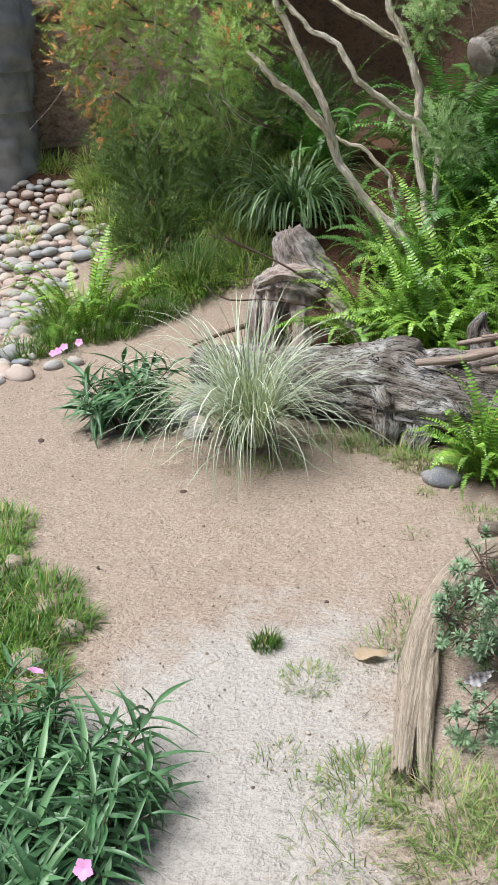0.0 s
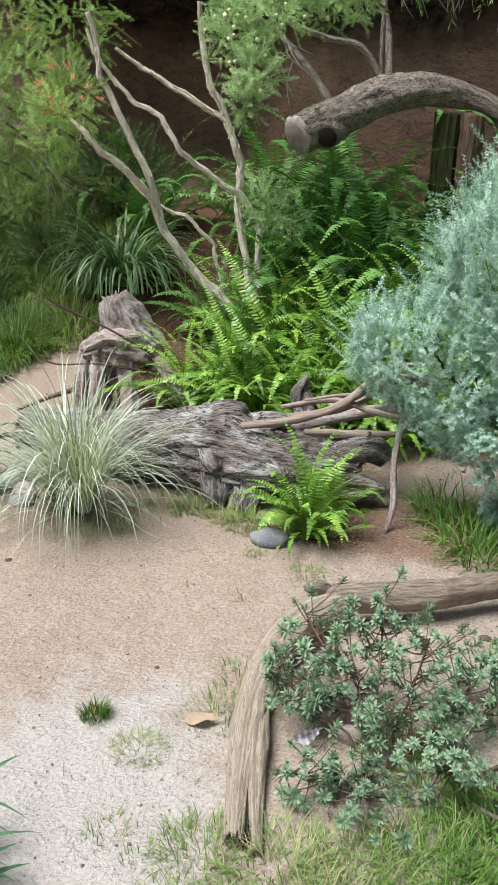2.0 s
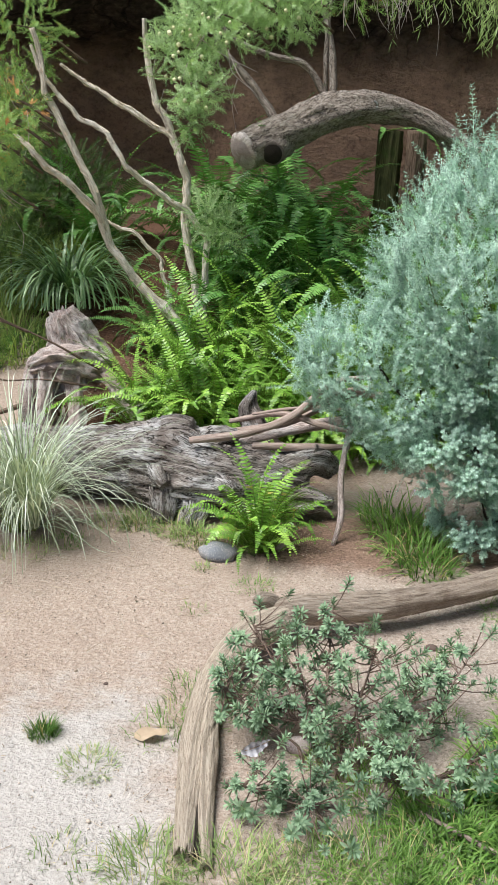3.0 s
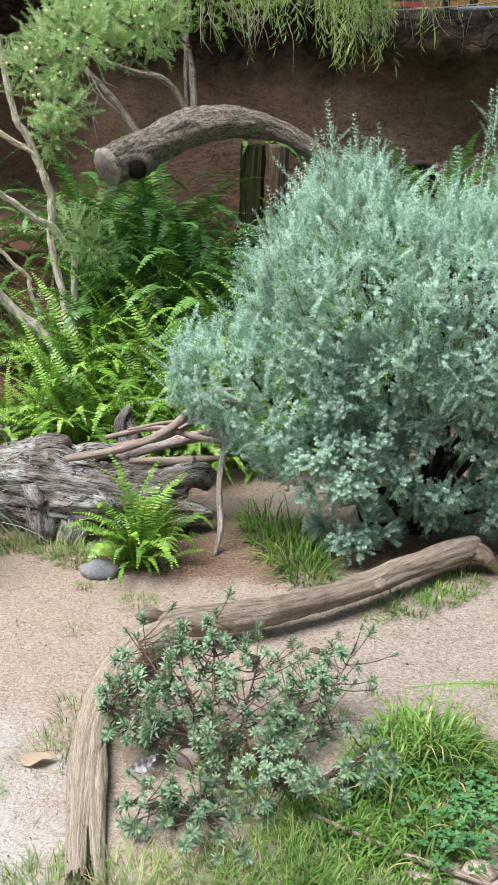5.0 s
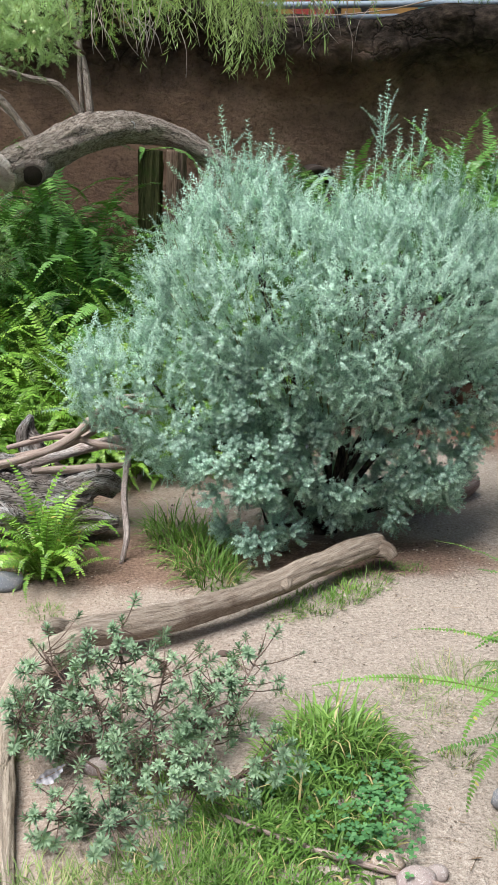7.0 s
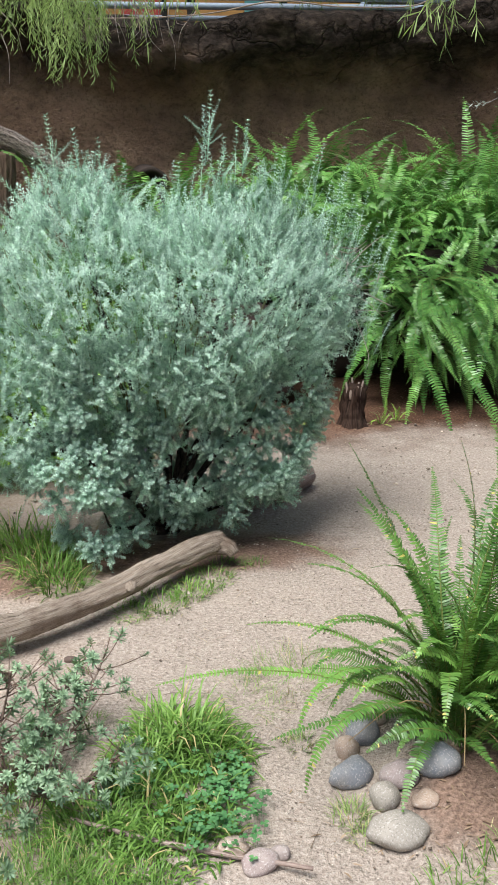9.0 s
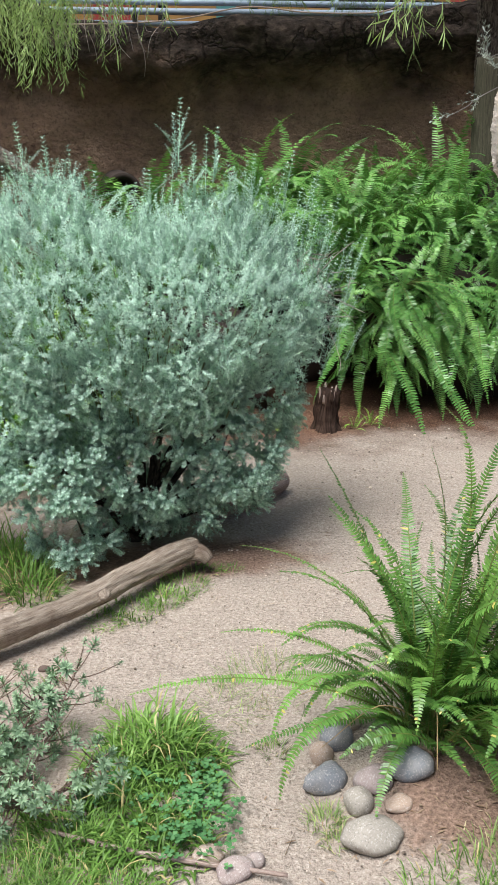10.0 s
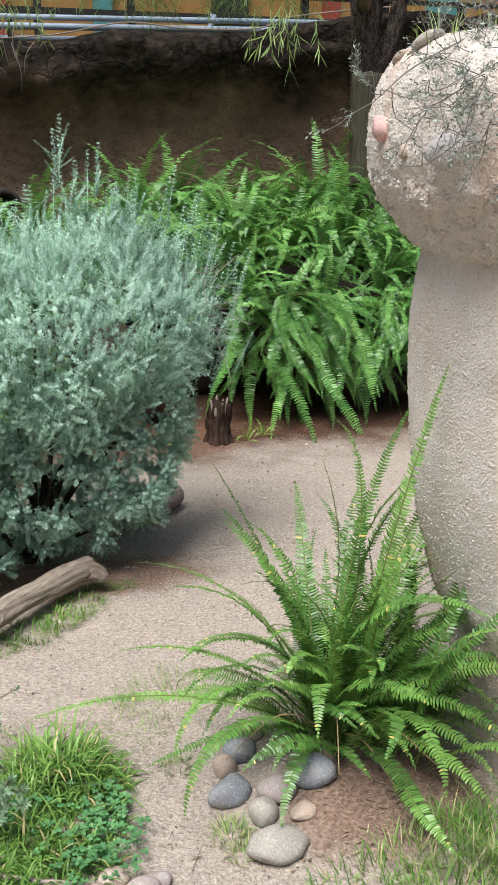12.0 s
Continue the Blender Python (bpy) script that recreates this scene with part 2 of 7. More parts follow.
def plain_material(name, color, rough=0.6, metal=0.0, vary=0.25, scale=20):
    k = Mat(name, rough, 0.3)
    k.b.inputs["Metallic"].default_value = metal
    n = k.noise(k.coords(), scale, 5, 0.6)
    c = k.mix(k.remap(n, 0.35, 0.7, 0, vary), (*color, 1), tuple(v * 0.45 for v in color) + (1,))
    return k.done(c, k.bump(n, 0.15, 0.004))


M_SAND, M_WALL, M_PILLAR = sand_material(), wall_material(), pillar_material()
M_GREYLOG = wood_material("silvered_wood", (0.035, 0.027, 0.022), (0.29, 0.245, 0.215), (0.58, 0.54, 0.505), grain=2.2, stain=(0.12, 0.085, 0.072), bleach=(0.74, 0.73, 0.72), cracks=0.9, stretch=1.5)
M_TANLOG = wood_material("tan_driftwood", (0.20, 0.155, 0.115), (0.47, 0.385, 0.30), (0.64, 0.56, 0.46), grain=2.4, bump=0.7, cracks=0.55)
M_DULLLOG = wood_material("dull_driftwood", (0.085, 0.065, 0.05), (0.37, 0.295, 0.23), (0.60, 0.52, 0.44), grain=1.9, bump=0.9, stain=(0.16, 0.11, 0.08))
M_TRUNK = wood_material("rough_dark_bark", (0.008, 0.006, 0.005), (0.055, 0.043, 0.034), (0.17, 0.14, 0.115), grain=0.8, bump=1.0, stretch=4.0, cracks=0.9)
M_ARCHLOG = wood_material("dark_log_bark", (0.075, 0.058, 0.047), (0.32, 0.262, 0.222), (0.62, 0.55, 0.49), grain=1.0, bump=1.0, stretch=4.5, cracks=0.8)
M_STICK = wood_material("brown_stick", (0.13, 0.09, 0.075), (0.34, 0.255, 0.215), (0.54, 0.45, 0.40), grain=1.6, bump=0.5)
M_BARK = wood_material("flaking_pale_bark", (0.28, 0.215, 0.165), (0.70, 0.62, 0.50), (0.88, 0.83, 0.73), grain=0.8, bump=0.7, bleach=(0.84, 0.78, 0.69), stretch=3.0, cracks=0.4)
M_ROOT = wood_material("old_root_wood", (0.16, 0.11, 0.092), (0.56, 0.455, 0.41), (0.76, 0.655, 0.61), grain=1.0, stain=(0.30, 0.215, 0.175), stretch=5.0, cracks=0.35, bleach=(0.76, 0.71, 0.68))
M_DARKSTEM = wood_material("brown_stem", (0.04, 0.026, 0.018), (0.13, 0.09, 0.065), (0.26, 0.19, 0.14))
M_TIMBER = wood_material("greenish_timber", (0.03, 0.027, 0.018), (0.075, 0.068, 0.046), (0.13, 0.12, 0.085), bump=0.4)
M_FERN = leaf_material("fern_green", (0.05, 0.17, 0.018), (0.19, 0.41, 0.045), (0.44, 0.66, 0.12), 0.34, 0.18, spec=0.5, per_object=0.65, dry=(0.45, 0.40, 0.09), dry_share=0.012)
M_FERN_DEN = leaf_material("fern_cool_green", (0.035, 0.14, 0.028), (0.105, 0.30, 0.056), (0.28, 0.53, 0.135), 0.34, 0.16, spec=0.5, per_object=0.65)
M_FERN_DEEP = leaf_material("fern_deep_green", (0.03, 0.12, 0.025), (0.12, 0.30, 0.06), (0.25, 0.48, 0.115), 0.4, 0.16, spec=0.4, per_object=0.7)
M_FERN_NEAR = leaf_material("fern_yellow_green", (0.035, 0.12, 0.022), (0.09, 0.22, 0.04), (0.23, 0.41, 0.085), 0.36, 0.16, spec=0.45, per_object=0.75, dry=(0.5, 0.45, 0.12), dry_share=0.02)
M_RACHIS = plain_material("fern_stalk", (0.16, 0.20, 0.05), 0.6)
M_SILVER = leaf_material("silver_leaf", (0.34, 0.52, 0.43), (0.49, 0.69, 0.585), (0.70, 0.87, 0.76), 0.6, 0.32, spec=0.25, tint=(0.9, 1.0, 0.75), per_object=0.0)
M_WIRYLEAF = leaf_material("wiry_grey_leaf", (0.12, 0.15, 0.125), (0.26, 0.30, 0.25), (0.42, 0.46, 0.40), 0.6, 0.1, per_object=0.0)
M_GRASS = leaf_material("grass_green", (0.045, 0.115, 0.02), (0.135, 0.275, 0.048), (0.31, 0.47, 0.12), 0.42, 0.26, dry=(0.5, 0.42, 0.2), dry_share=0.06)
M_GRASS_DRY = leaf_material("grass_thin", (0.10, 0.19, 0.05), (0.22, 0.33, 0.10), (0.42, 0.50, 0.20), 0.6, 0.25, dry=(0.5, 0.42, 0.26), dry_share=0.18)
M_BANKGRASS = leaf_material("bank_grass", (0.13, 0.21, 0.04), (0.30, 0.43, 0.09), (0.54, 0.63, 0.20), 0.5, 0.28, dry=(0.42, 0.36, 0.16), dry_share=0.06)
M_PALEGRASS = leaf_material("variegated_blade", (0.28, 0.37, 0.19), (0.55, 0.63, 0.47), (0.80, 0.83, 0.74), 0.45, 0.2, per_object=0.0)
M_RUELLIA = leaf_material("dark_lance_leaf", (0.045, 0.12, 0.045), (0.075, 0.19, 0.08), (0.18, 0.33, 0.15), 0.4, 0.12, spec=0.5)
M_STRAP = leaf_material("strap_leaf", (0.07, 0.16, 0.055), (0.20, 0.36, 0.14), (0.52, 0.66, 0.38), 0.32, 0.2, spec=0.5)
M_ROSETTE = leaf_material("grey_green_leaf", (0.12, 0.21, 0.12), (0.25, 0.38, 0.235), (0.44, 0.57, 0.38), 0.45, 0.2, spec=0.2, per_object=0.3)
M_FEATHER = leaf_material("feathery_leaf", (0.14, 0.27, 0.065), (0.32, 0.50, 0.15), (0.56, 0.72, 0.30), 0.5, 0.34, dry=(0.6, 0.34, 0.10), dry_share=0.04)
M_FEATHER_ORANGE = leaf_material("orange_tip_leaf", (0.14, 0.26, 0.065), (0.32, 0.47, 0.15), (0.56, 0.66, 0.28), 0.5, 0.32, dry=(0.80, 0.38, 0.12), dry_share=0.06)
M_WEEP = leaf_material("weeping_leaf", (0.13, 0.22, 0.07), (0.28, 0.40, 0.14), (0.52, 0.64, 0.30), 0.5, 0.38)
M_CLOVER = leaf_material("clover_leaf", (0.05, 0.15, 0.05), (0.085, 0.23, 0.08), (0.17, 0.35, 0.14), 0.5, 0.2)
M_DRYLEAF = leaf_material("dry_leaf", (0.18, 0.10, 0.06), (0.34, 0.235, 0.155), (0.50, 0.40, 0.29), 0.8, 0.15)
M_STONE = stone_material("river_stone", [(0.38, 0.38, 0.39), (0.52, 0.39, 0.33), (0.47, 0.46, 0.43), (0.30, 0.32, 0.35), (0.58, 0.50, 0.43), (0.50, 0.35, 0.30), (0.43, 0.42, 0.39)])
M_BLUESTONE = stone_material("blue_grey_stone", [(0.19, 0.205, 0.235), (0.24, 0.25, 0.275)], speck=(0.12, 0.13, 0.15))
M_PINKSTONE = stone_material("pink_stone", [(0.34, 0.26, 0.245), (0.30, 0.25, 0.24)], speck=(0.15, 0.11, 0.10))
M_TANSTONE = stone_material("tan_stone", [(0.42, 0.31, 0.24), (0.36, 0.29, 0.23)], speck=(0.17, 0.12, 0.09))
M_SPECKSTONE = stone_material("speckled_stone", [(0.29, 0.26, 0.22), (0.32, 0.29, 0.25)], speck=(0.10, 0.085, 0.07))
M_PINK = plain_material("pink_petal", (0.75, 0.36, 0.62), 0.6, vary=0.2)
M_ORANGE = plain_material("orange_bloom", (0.78, 0.46, 0.20), 0.8, vary=0.5, scale=60)
M_CREAM = plain_material("cream_bloom", (0.75, 0.72, 0.45), 0.7)
M_GREYLEAF = plain_material("grey_dead_leaf", (0.58, 0.56, 0.58), 0.8, vary=0.6, scale=90)
M_YELLOW = plain_material("yellow_paint", (0.40, 0.23, 0.075), 0.7, vary=0.5, scale=2)
M_BLACK = plain_material("black_paint", (0.03, 0.028, 0.027), 0.5)
M_PIPE = plain_material("blue_grey_pipe", (0.30, 0.36, 0.45), 0.4)
M_TEAL = plain_material("teal_paint", (0.10, 0.28, 0.27), 0.6)
M_RED = plain_material("red_paint", (0.35, 0.06, 0.05), 0.6)
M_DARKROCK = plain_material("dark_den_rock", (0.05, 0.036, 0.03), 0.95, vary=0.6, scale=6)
M_CHROME = plain_material("steel", (0.6, 0.6, 0.6), 0.3, 1.0)


# ---- mesh helpers ----


def mesh_from(name, verts, faces, mats, grain=None, smooth=True, slots=None):
    """A mesh from an array of points and an array (or list) of faces."""
    me = bpy.data.meshes.new(name)
    if isinstance(faces, np.ndarray):
        n, k = faces.shape
        me.vertices.add(len(verts))
        me.vertices.foreach_set("co", np.ascontiguousarray(verts, np.float32).ravel())
        me.loops.add(n * k)
        me.loops.foreach_set("vertex_index", np.ascontiguousarray(faces, np.int32).ravel())
        me.polygons.add(n)
        me.polygons.foreach_set("loop_start", np.arange(0, n * k, k, dtype=np.int32))
    else:
        me.from_pydata([tuple(map(float, v)) for v in verts], [], faces)
    for m in mats if isinstance(mats, (list, tuple)) else [mats]:
        me.materials.append(m)
    if slots is not None:
        me.polygons.foreach_set("material_index", np.ascontiguousarray(slots, np.int32))
    me.update(calc_edges=True)
    if smooth:
        me.polygons.foreach_set("use_smooth", np.ones(len(me.polygons), bool))
    if grain is not None:
        at = me.attributes.new("grain", "FLOAT_VECTOR", "POINT")
        at.data.foreach_set("vector", np.ascontiguousarray(grain, np.float32).ravel())
    return me


def part(name, me, parent, m=None, label=""):
    ob = new(name, me)
    ob.parent = parent
    if m is not None:
        ob.matrix_basis = m
    return tagged(ob, label)


def thing(name, label, category, at=(0, 0, 0), turn=0.0, group="", kind="", me=None):
    ob = new(name, me)
    ob.matrix_basis = pose(*at, 0, 0, turn)
    return tagged(ob, label, category, group, kind)


def smooth_path(points, count):
    """A Catmull-Rom line through points, evenly resampled."""
    p = np.array(points, float)
    p = np.vstack([2 * p[0] - p[1], p, 2 * p[-1] - p[-2]])
    out = []
    for i in range(1, len(p) - 2):
        for t in np.linspace(0, 1, 12, endpoint=False):
            a, b, c, d = p[i - 1 : i + 3]
            out.append(0.5 * (2 * b + (c - a) * t + (2 * a - 5 * b + 4 * c - d) * t * t + (3 * b - a - 3 * c + d) * t**3))
    out.append(p[-2])
    out = np.array(out)
    s = np.r_[0, np.cumsum(np.linalg.norm(np.diff(out[:, :3], axis=0), axis=1))]
    q = np.linspace(0, s[-1], count)
    return np.stack([np.interp(q, s, out[:, k]) for k in range(out.shape[1])], 1), q


def tube(points, radii, count=24, seg=12, ridge=0.0, lump=0.0, ridges=9, seed=0, flat=1.0, caps=True, ragged=0.0, hollow=0.0, rough=0.0):
    """Points, faces and grain of a limb with grooves, lumps and closed (or hollow) ends."""
    line, s = smooth_path(np.c_[np.array(points, float), np.broadcast_to(radii, len(points))], count)
    c, r = line[:, :3], line[:, 3]
    tan = np.gradient(c, axis=0)
    tan /= np.linalg.norm(tan, axis=1)[:, None]
    up = np.array([0, 0, 1.0]) if abs(tan[0, 2]) < 0.9 else np.array([1.0, 0, 0])
    us = []
    for k in range(count):
        up = up - tan[k] * (up @ tan[k])
        up /= np.linalg.norm(up)
        us.append(up)
    us = np.array(us)
    vs = np.cross(tan, us)
    a = np.linspace(0, 2 * np.pi, seg, endpoint=False)
    verts, grain = np.zeros((count, seg, 3)), np.zeros((count, seg, 3))
    for k in range(count):
        for j in range(seg):
            q = Vector((math.cos(a[j]) * 1.3 + seed * 3.1, math.sin(a[j]) * 1.3, s[k] * 2.2))
            f = 1 + lump * noise.noise(q * 1.7) * 2 + lump * noise.noise(q * 4.1 + Vector((9, 2, 1)))
            if ridge:
                f += ridge * noise.noise(Vector((math.cos(a[j]) * ridges * 0.5, math.sin(a[j]) * ridges * 0.5 + seed, s[k] * 1.1))) * 2
            if rough:
                g4 = Vector((math.cos(a[j]) * 4 + seed, math.sin(a[j]) * 4, s[k] * 5.0))
                f += rough * (noise.noise(g4) + 0.7 * noise.noise(g4 * 2.3) + 0.4 * noise.noise(g4 * 5.1)) - rough * 0.8 * max(0.0, 0.12 - abs(noise.noise(g4 * 0.9 + Vector((3, 7, 1))))) / 0.12
            e = 0.0
            if ragged and k in (0, count - 1):
                e = ragged * (noise.noise(Vector((a[j] * 3, seed, k))) + 0.2) * (1 if k else -1)
            verts[k, j] = c[k] + r[k] * f * (math.cos(a[j]) * us[k] * flat + math.sin(a[j]) * vs[k]) + tan[k] * e
            grain[k, j] = (a[j] * max(r.mean(), 0.01), s[k], seed * 0.37)
    idx = np.arange(count * seg).reshape(count, seg)
    f = np.stack([idx[:-1], np.roll(idx, -1, 1)[:-1], np.roll(idx, -1, 1)[1:], idx[1:]], -1).reshape(-1, 4)
    faces = [tuple(map(int, q)) for q in f]
    v, g = [tuple(x) for x in verts.reshape(-1, 3)], [tuple(x) for x in grain.reshape(-1, 3)]
    if caps:
        for k, order in ((0, 1), (count - 1, -1)):
            ring = [int(i) for i in idx[k]]
            if hollow:
                ins = []
                depth = tan[k] * (1 if k == 0 else -1) * r[k] * hollow
                for rr, dd in ((0.72, 0.05), (0.5, 1.0)):
                    row = []
                    for j in range(seg):
                        pt = c[k] + (np.array(v[ring[j]]) - c[k]) * rr + depth * dd
                        row.append(len(v))
                        v.append(tuple(pt))
                        g.append((a[j] * r[k] * rr, s[k], seed))
                    ins.append(row)
                prev = ring
                for row in ins:
                    for j in range(seg):
                        q = (prev[j], row[j], row[(j + 1) % seg], prev[(j + 1) % seg])
                        faces.append(q if order > 0 else q[::-1])
                    prev = row
                ring = prev
            mid = len(v)
            v.append(tuple(np.mean([v[i] for i in ring], 0) + (0 if hollow else 1) * tan[k] * (-1 if k == 0 else 1) * r[k] * 0.12))
            g.append((0.3, s[k], seed + 0.5))
            for j in range(seg):
                q = (ring[(j + 1) % seg], ring[j], mid)
                faces.append(q if order > 0 else q[::-1])
    return v, faces, g


def limb(name, mat, points, radii, **how):
    v, f, g = tube(points, radii, **how)
    return mesh_from(name, v, f, mat, g)


def spread(template, mats):
    """One array of points and faces from a template (points, triangles) set at many 4x4 matrices."""
    tv, tf = template
    mats = np.asarray(mats, float)
    v = np.einsum("nij,vj->nvi", mats[:, :3, :3], tv) + mats[:, None, :3, 3]
    f = tf[None] + (np.arange(len(mats)) * len(tv))[:, None, None]
    return v.reshape(-1, 3), f.reshape(-1, tf.shape[1])


def frame_to(direction, at=(0, 0, 0), scale=1.0, roll=0.0):
    """A matrix that lays local +x along direction, with local z as near up as may be."""
    x = np.asarray(direction, float)
    x = x / (np.linalg.norm(x) + 1e-9)
    up = np.array([0, 0, 1.0]) if abs(x[2]) < 0.97 else np.array([0, 1.0, 0])
    y = np.cross(up, x)
    y /= np.linalg.norm(y)
    z = np.cross(x, y)
    c, s = math.cos(roll), math.sin(roll)
    m = np.eye(4)
    m[:3, 0], m[:3, 1], m[:3, 2] = x * scale, (c * y + s * z) * scale, (c * z - s * y) * scale
    m[:3, 3] = at
    return m


def blade(length, width, bend=0.0, cup=0.15, base=0.35, widest=0.35, rows=3):
    """A leaf along +x in triangles, folded along its middle; bend: how far the tip drops."""
    v, f = [], []
    for k in range(rows + 1):
        t = k / rows
        w = width * 0.5 * (base + (1 - base) * t / widest if t < widest else (1 - t) / (1 - widest))
        z = -bend * length * t * t
        if k < rows:
            v += [(length * t, w, z + cup * w), (length * t, 0, z), (length * t, -w, z + cup * w)]
        else:
            v += [(length * t, 0, z)]
    for k in range(rows - 1):
        a, b = 3 * k, 3 * k + 3
        for i in (0, 1):
            f += [(a + i, a + i + 1, b + i + 1), (a + i, b + i + 1, b + i)]
    a, tip = 3 * (rows - 1), 3 * rows
    f += [(a, a + 1, tip), (a + 1, a + 2, tip)]
    return np.array(v, float), np.array(f)


def merge(templates):
    v, f, n = [], [], 0
    for tv, tf in templates:
        v.append(tv)
        f.append(tf + n)
        n += len(tv)
    return np.vstack(v), np.vstack(f)


# ---- the lie of the land ----
def ss(a, b, t):
    t = np.clip((t - a) / (b - a), 0, 1)
    return t * t * (3 - 2 * t)


def land(x, y):
    """Height of the ground: a flat path, with a planted bank rising to the back wall."""
    x, y = np.asarray(x, float), np.asarray(y, float)
    bank = 1.05 * ss(6.0, 8.9, y + 0.12 * np.sin(x * 1.7)) * (1 - ss(1.0, 1.9, x))
    right = 1.2 * ss(8.5, 9.3, y) * ss(1.4, 2.2, x)
    rise = 0.05 * ss(-0.9, -0.2, x) * (1 - ss(0.4, 1.0, x)) * ss(2.0, 2.6, y) * (1 - ss(3.0, 3.6, y))
    heap = 0.10 * np.exp(-(((x - 1.45) / 0.45) ** 2 + ((y - 2.85) / 0.4) ** 2))
    return bank + right + rise + heap


def on_land(x, y, dz=0.0):
    return (x, y, float(land(x, y)) + dz)


def build_ground():
    def axis(lo, hi, step, far):
        core = np.arange(lo, hi + step / 2, step)
        out = np.geomspace(0.3, far, 14)
        return np.r_[lo - out[::-1], core, hi + out]

    xs, ys = axis(-8.0, 6.0, 0.06, 300), axis(0.6, 10.6, 0.06, 300)
    gx, gy = np.meshgrid(xs, ys)
    z = land(gx, gy)
    for i in range(gx.shape[0]):
        for j in range(gx.shape[1]):
            if -8 <= gx[i, j] <= 6 and 0.6 <= gy[i, j] <= 10.6:
                q = Vector((gx[i, j], gy[i, j], 0))
                z[i, j] += 0.016 * noise.noise(q * 1.6) + 0.010 * noise.noise(q * 5.0) + 0.005 * noise.noise(q * 13.0)
    v = np.stack([gx, gy, z], -1).reshape(-1, 3)
    idx = np.arange(gx.size).reshape(gx.shape)
    f = np.stack([idx[:-1, :-1], idx[:-1, 1:], idx[1:, 1:], idx[1:, :-1]], -1).reshape(-1, 4)
    ob = new("ground", mesh_from("ground", v, f, M_SAND))
    tagged(ob, "sandy tan path with painted pale sunlit patch and mulched bank", "ground", kind="structure")


build_ground()


# ---- the back wall of mock rock ----
WALL_LINE = [(-11.0, 3.0), (-8.2, 6.6), (-6.1, 8.7), (-3.4, 9.9), (0.0, 10.25), (2.2, 10.15), (4.2, 9.75), (6.5, 8.6), (8.5, 6.0)]


def wall_top(u):
    """Height of the wall's crest along its length, highest behind the tree."""
    return np.interp(u, [0, 0.30, 0.36, 0.42, 0.52, 0.57, 0.6, 0.622, 0.644, 0.669, 0.694, 0.724, 0.74, 0.76, 0.84, 1], [2.75, 2.75, 2.9, 3.6, 3.6, 3.5, 3.2, 3.13, 3.17, 3.28, 3.24, 3.25, 3.36, 3.42, 3.45, 3.5])


def build_wall():
    n, m = 340, 70
    line, s = smooth_path(WALL_LINE, n)
    tan = np.gradient(line, axis=0)
    nor = np.stack([tan[:, 1], -tan[:, 0]], 1) / np.linalg.norm(tan, axis=1)[:, None]
    verts = []
    for k in range(n):
        top = float(wall_top(s[k] / s[-1])) + 0.05 * noise.noise(Vector((s[k] * 1.4, 0, 3))) + 0.03 * noise.noise(Vector((s[k] * 5, 0, 3)))
        for j in range(m):
            z = -0.2 + (top + 0.2) * j / (m - 1)
            q = Vector((line[k, 0], line[k, 1], z))
            lip = 0.30 * float(ss(top - 0.75, top - 0.35, z)) + 0.10 * float(ss(top - 0.5, top - 0.3, z))
            rough = float(ss(top - 0.9, top - 0.5, z))
            o = 0.10 * noise.noise(q * 0.9) + (0.04 + 0.07 * rough) * noise.noise(q * 3.0) + (0.008 + 0.05 * rough) * noise.noise(q * 8.0) + (0.003 + 0.008 * rough) * noise.noise(q * 20.0)
            lip *= float(ss(0.33, 0.42, s[k] / s[-1]))
            o += lip + 0.05 * rough * noise.noise(Vector((q.x * 2, q.y * 2, q.z * 9))) - 0.12 * float(ss(top - 0.08, top, z)) * (1 + noise.noise(q * 6.0))
            u = s[k] / s[-1]
            o -= 0.5 * float(ss(0.385, 0.415, u) * (1 - ss(0.455, 0.49, u)) * ss(0.9, 1.6, z) * (1 - ss(2.65, 3.0, z)))
            verts.append((line[k, 0] + nor[k, 0] * o, line[k, 1] + nor[k, 1] * o, z))
        for d, z in ((-0.35, top - 0.03), (-0.78, top - 0.05), (-0.8, -0.2)):
            verts.append((line[k, 0] + nor[k, 0] * d, line[k, 1] + nor[k, 1] * d, z))
    w = m + 3
    idx = np.arange(n * w).reshape(n, w)
    f = np.stack([idx[:-1, :-1], idx[1:, :-1], idx[1:, 1:], idx[:-1, 1:]], -1).reshape(-1, 4)
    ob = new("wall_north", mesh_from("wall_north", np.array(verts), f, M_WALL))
    tagged(ob, "brown mock-rock enclosure wall with a rugged overhanging lip", "wall", kind="structure")


build_wall()


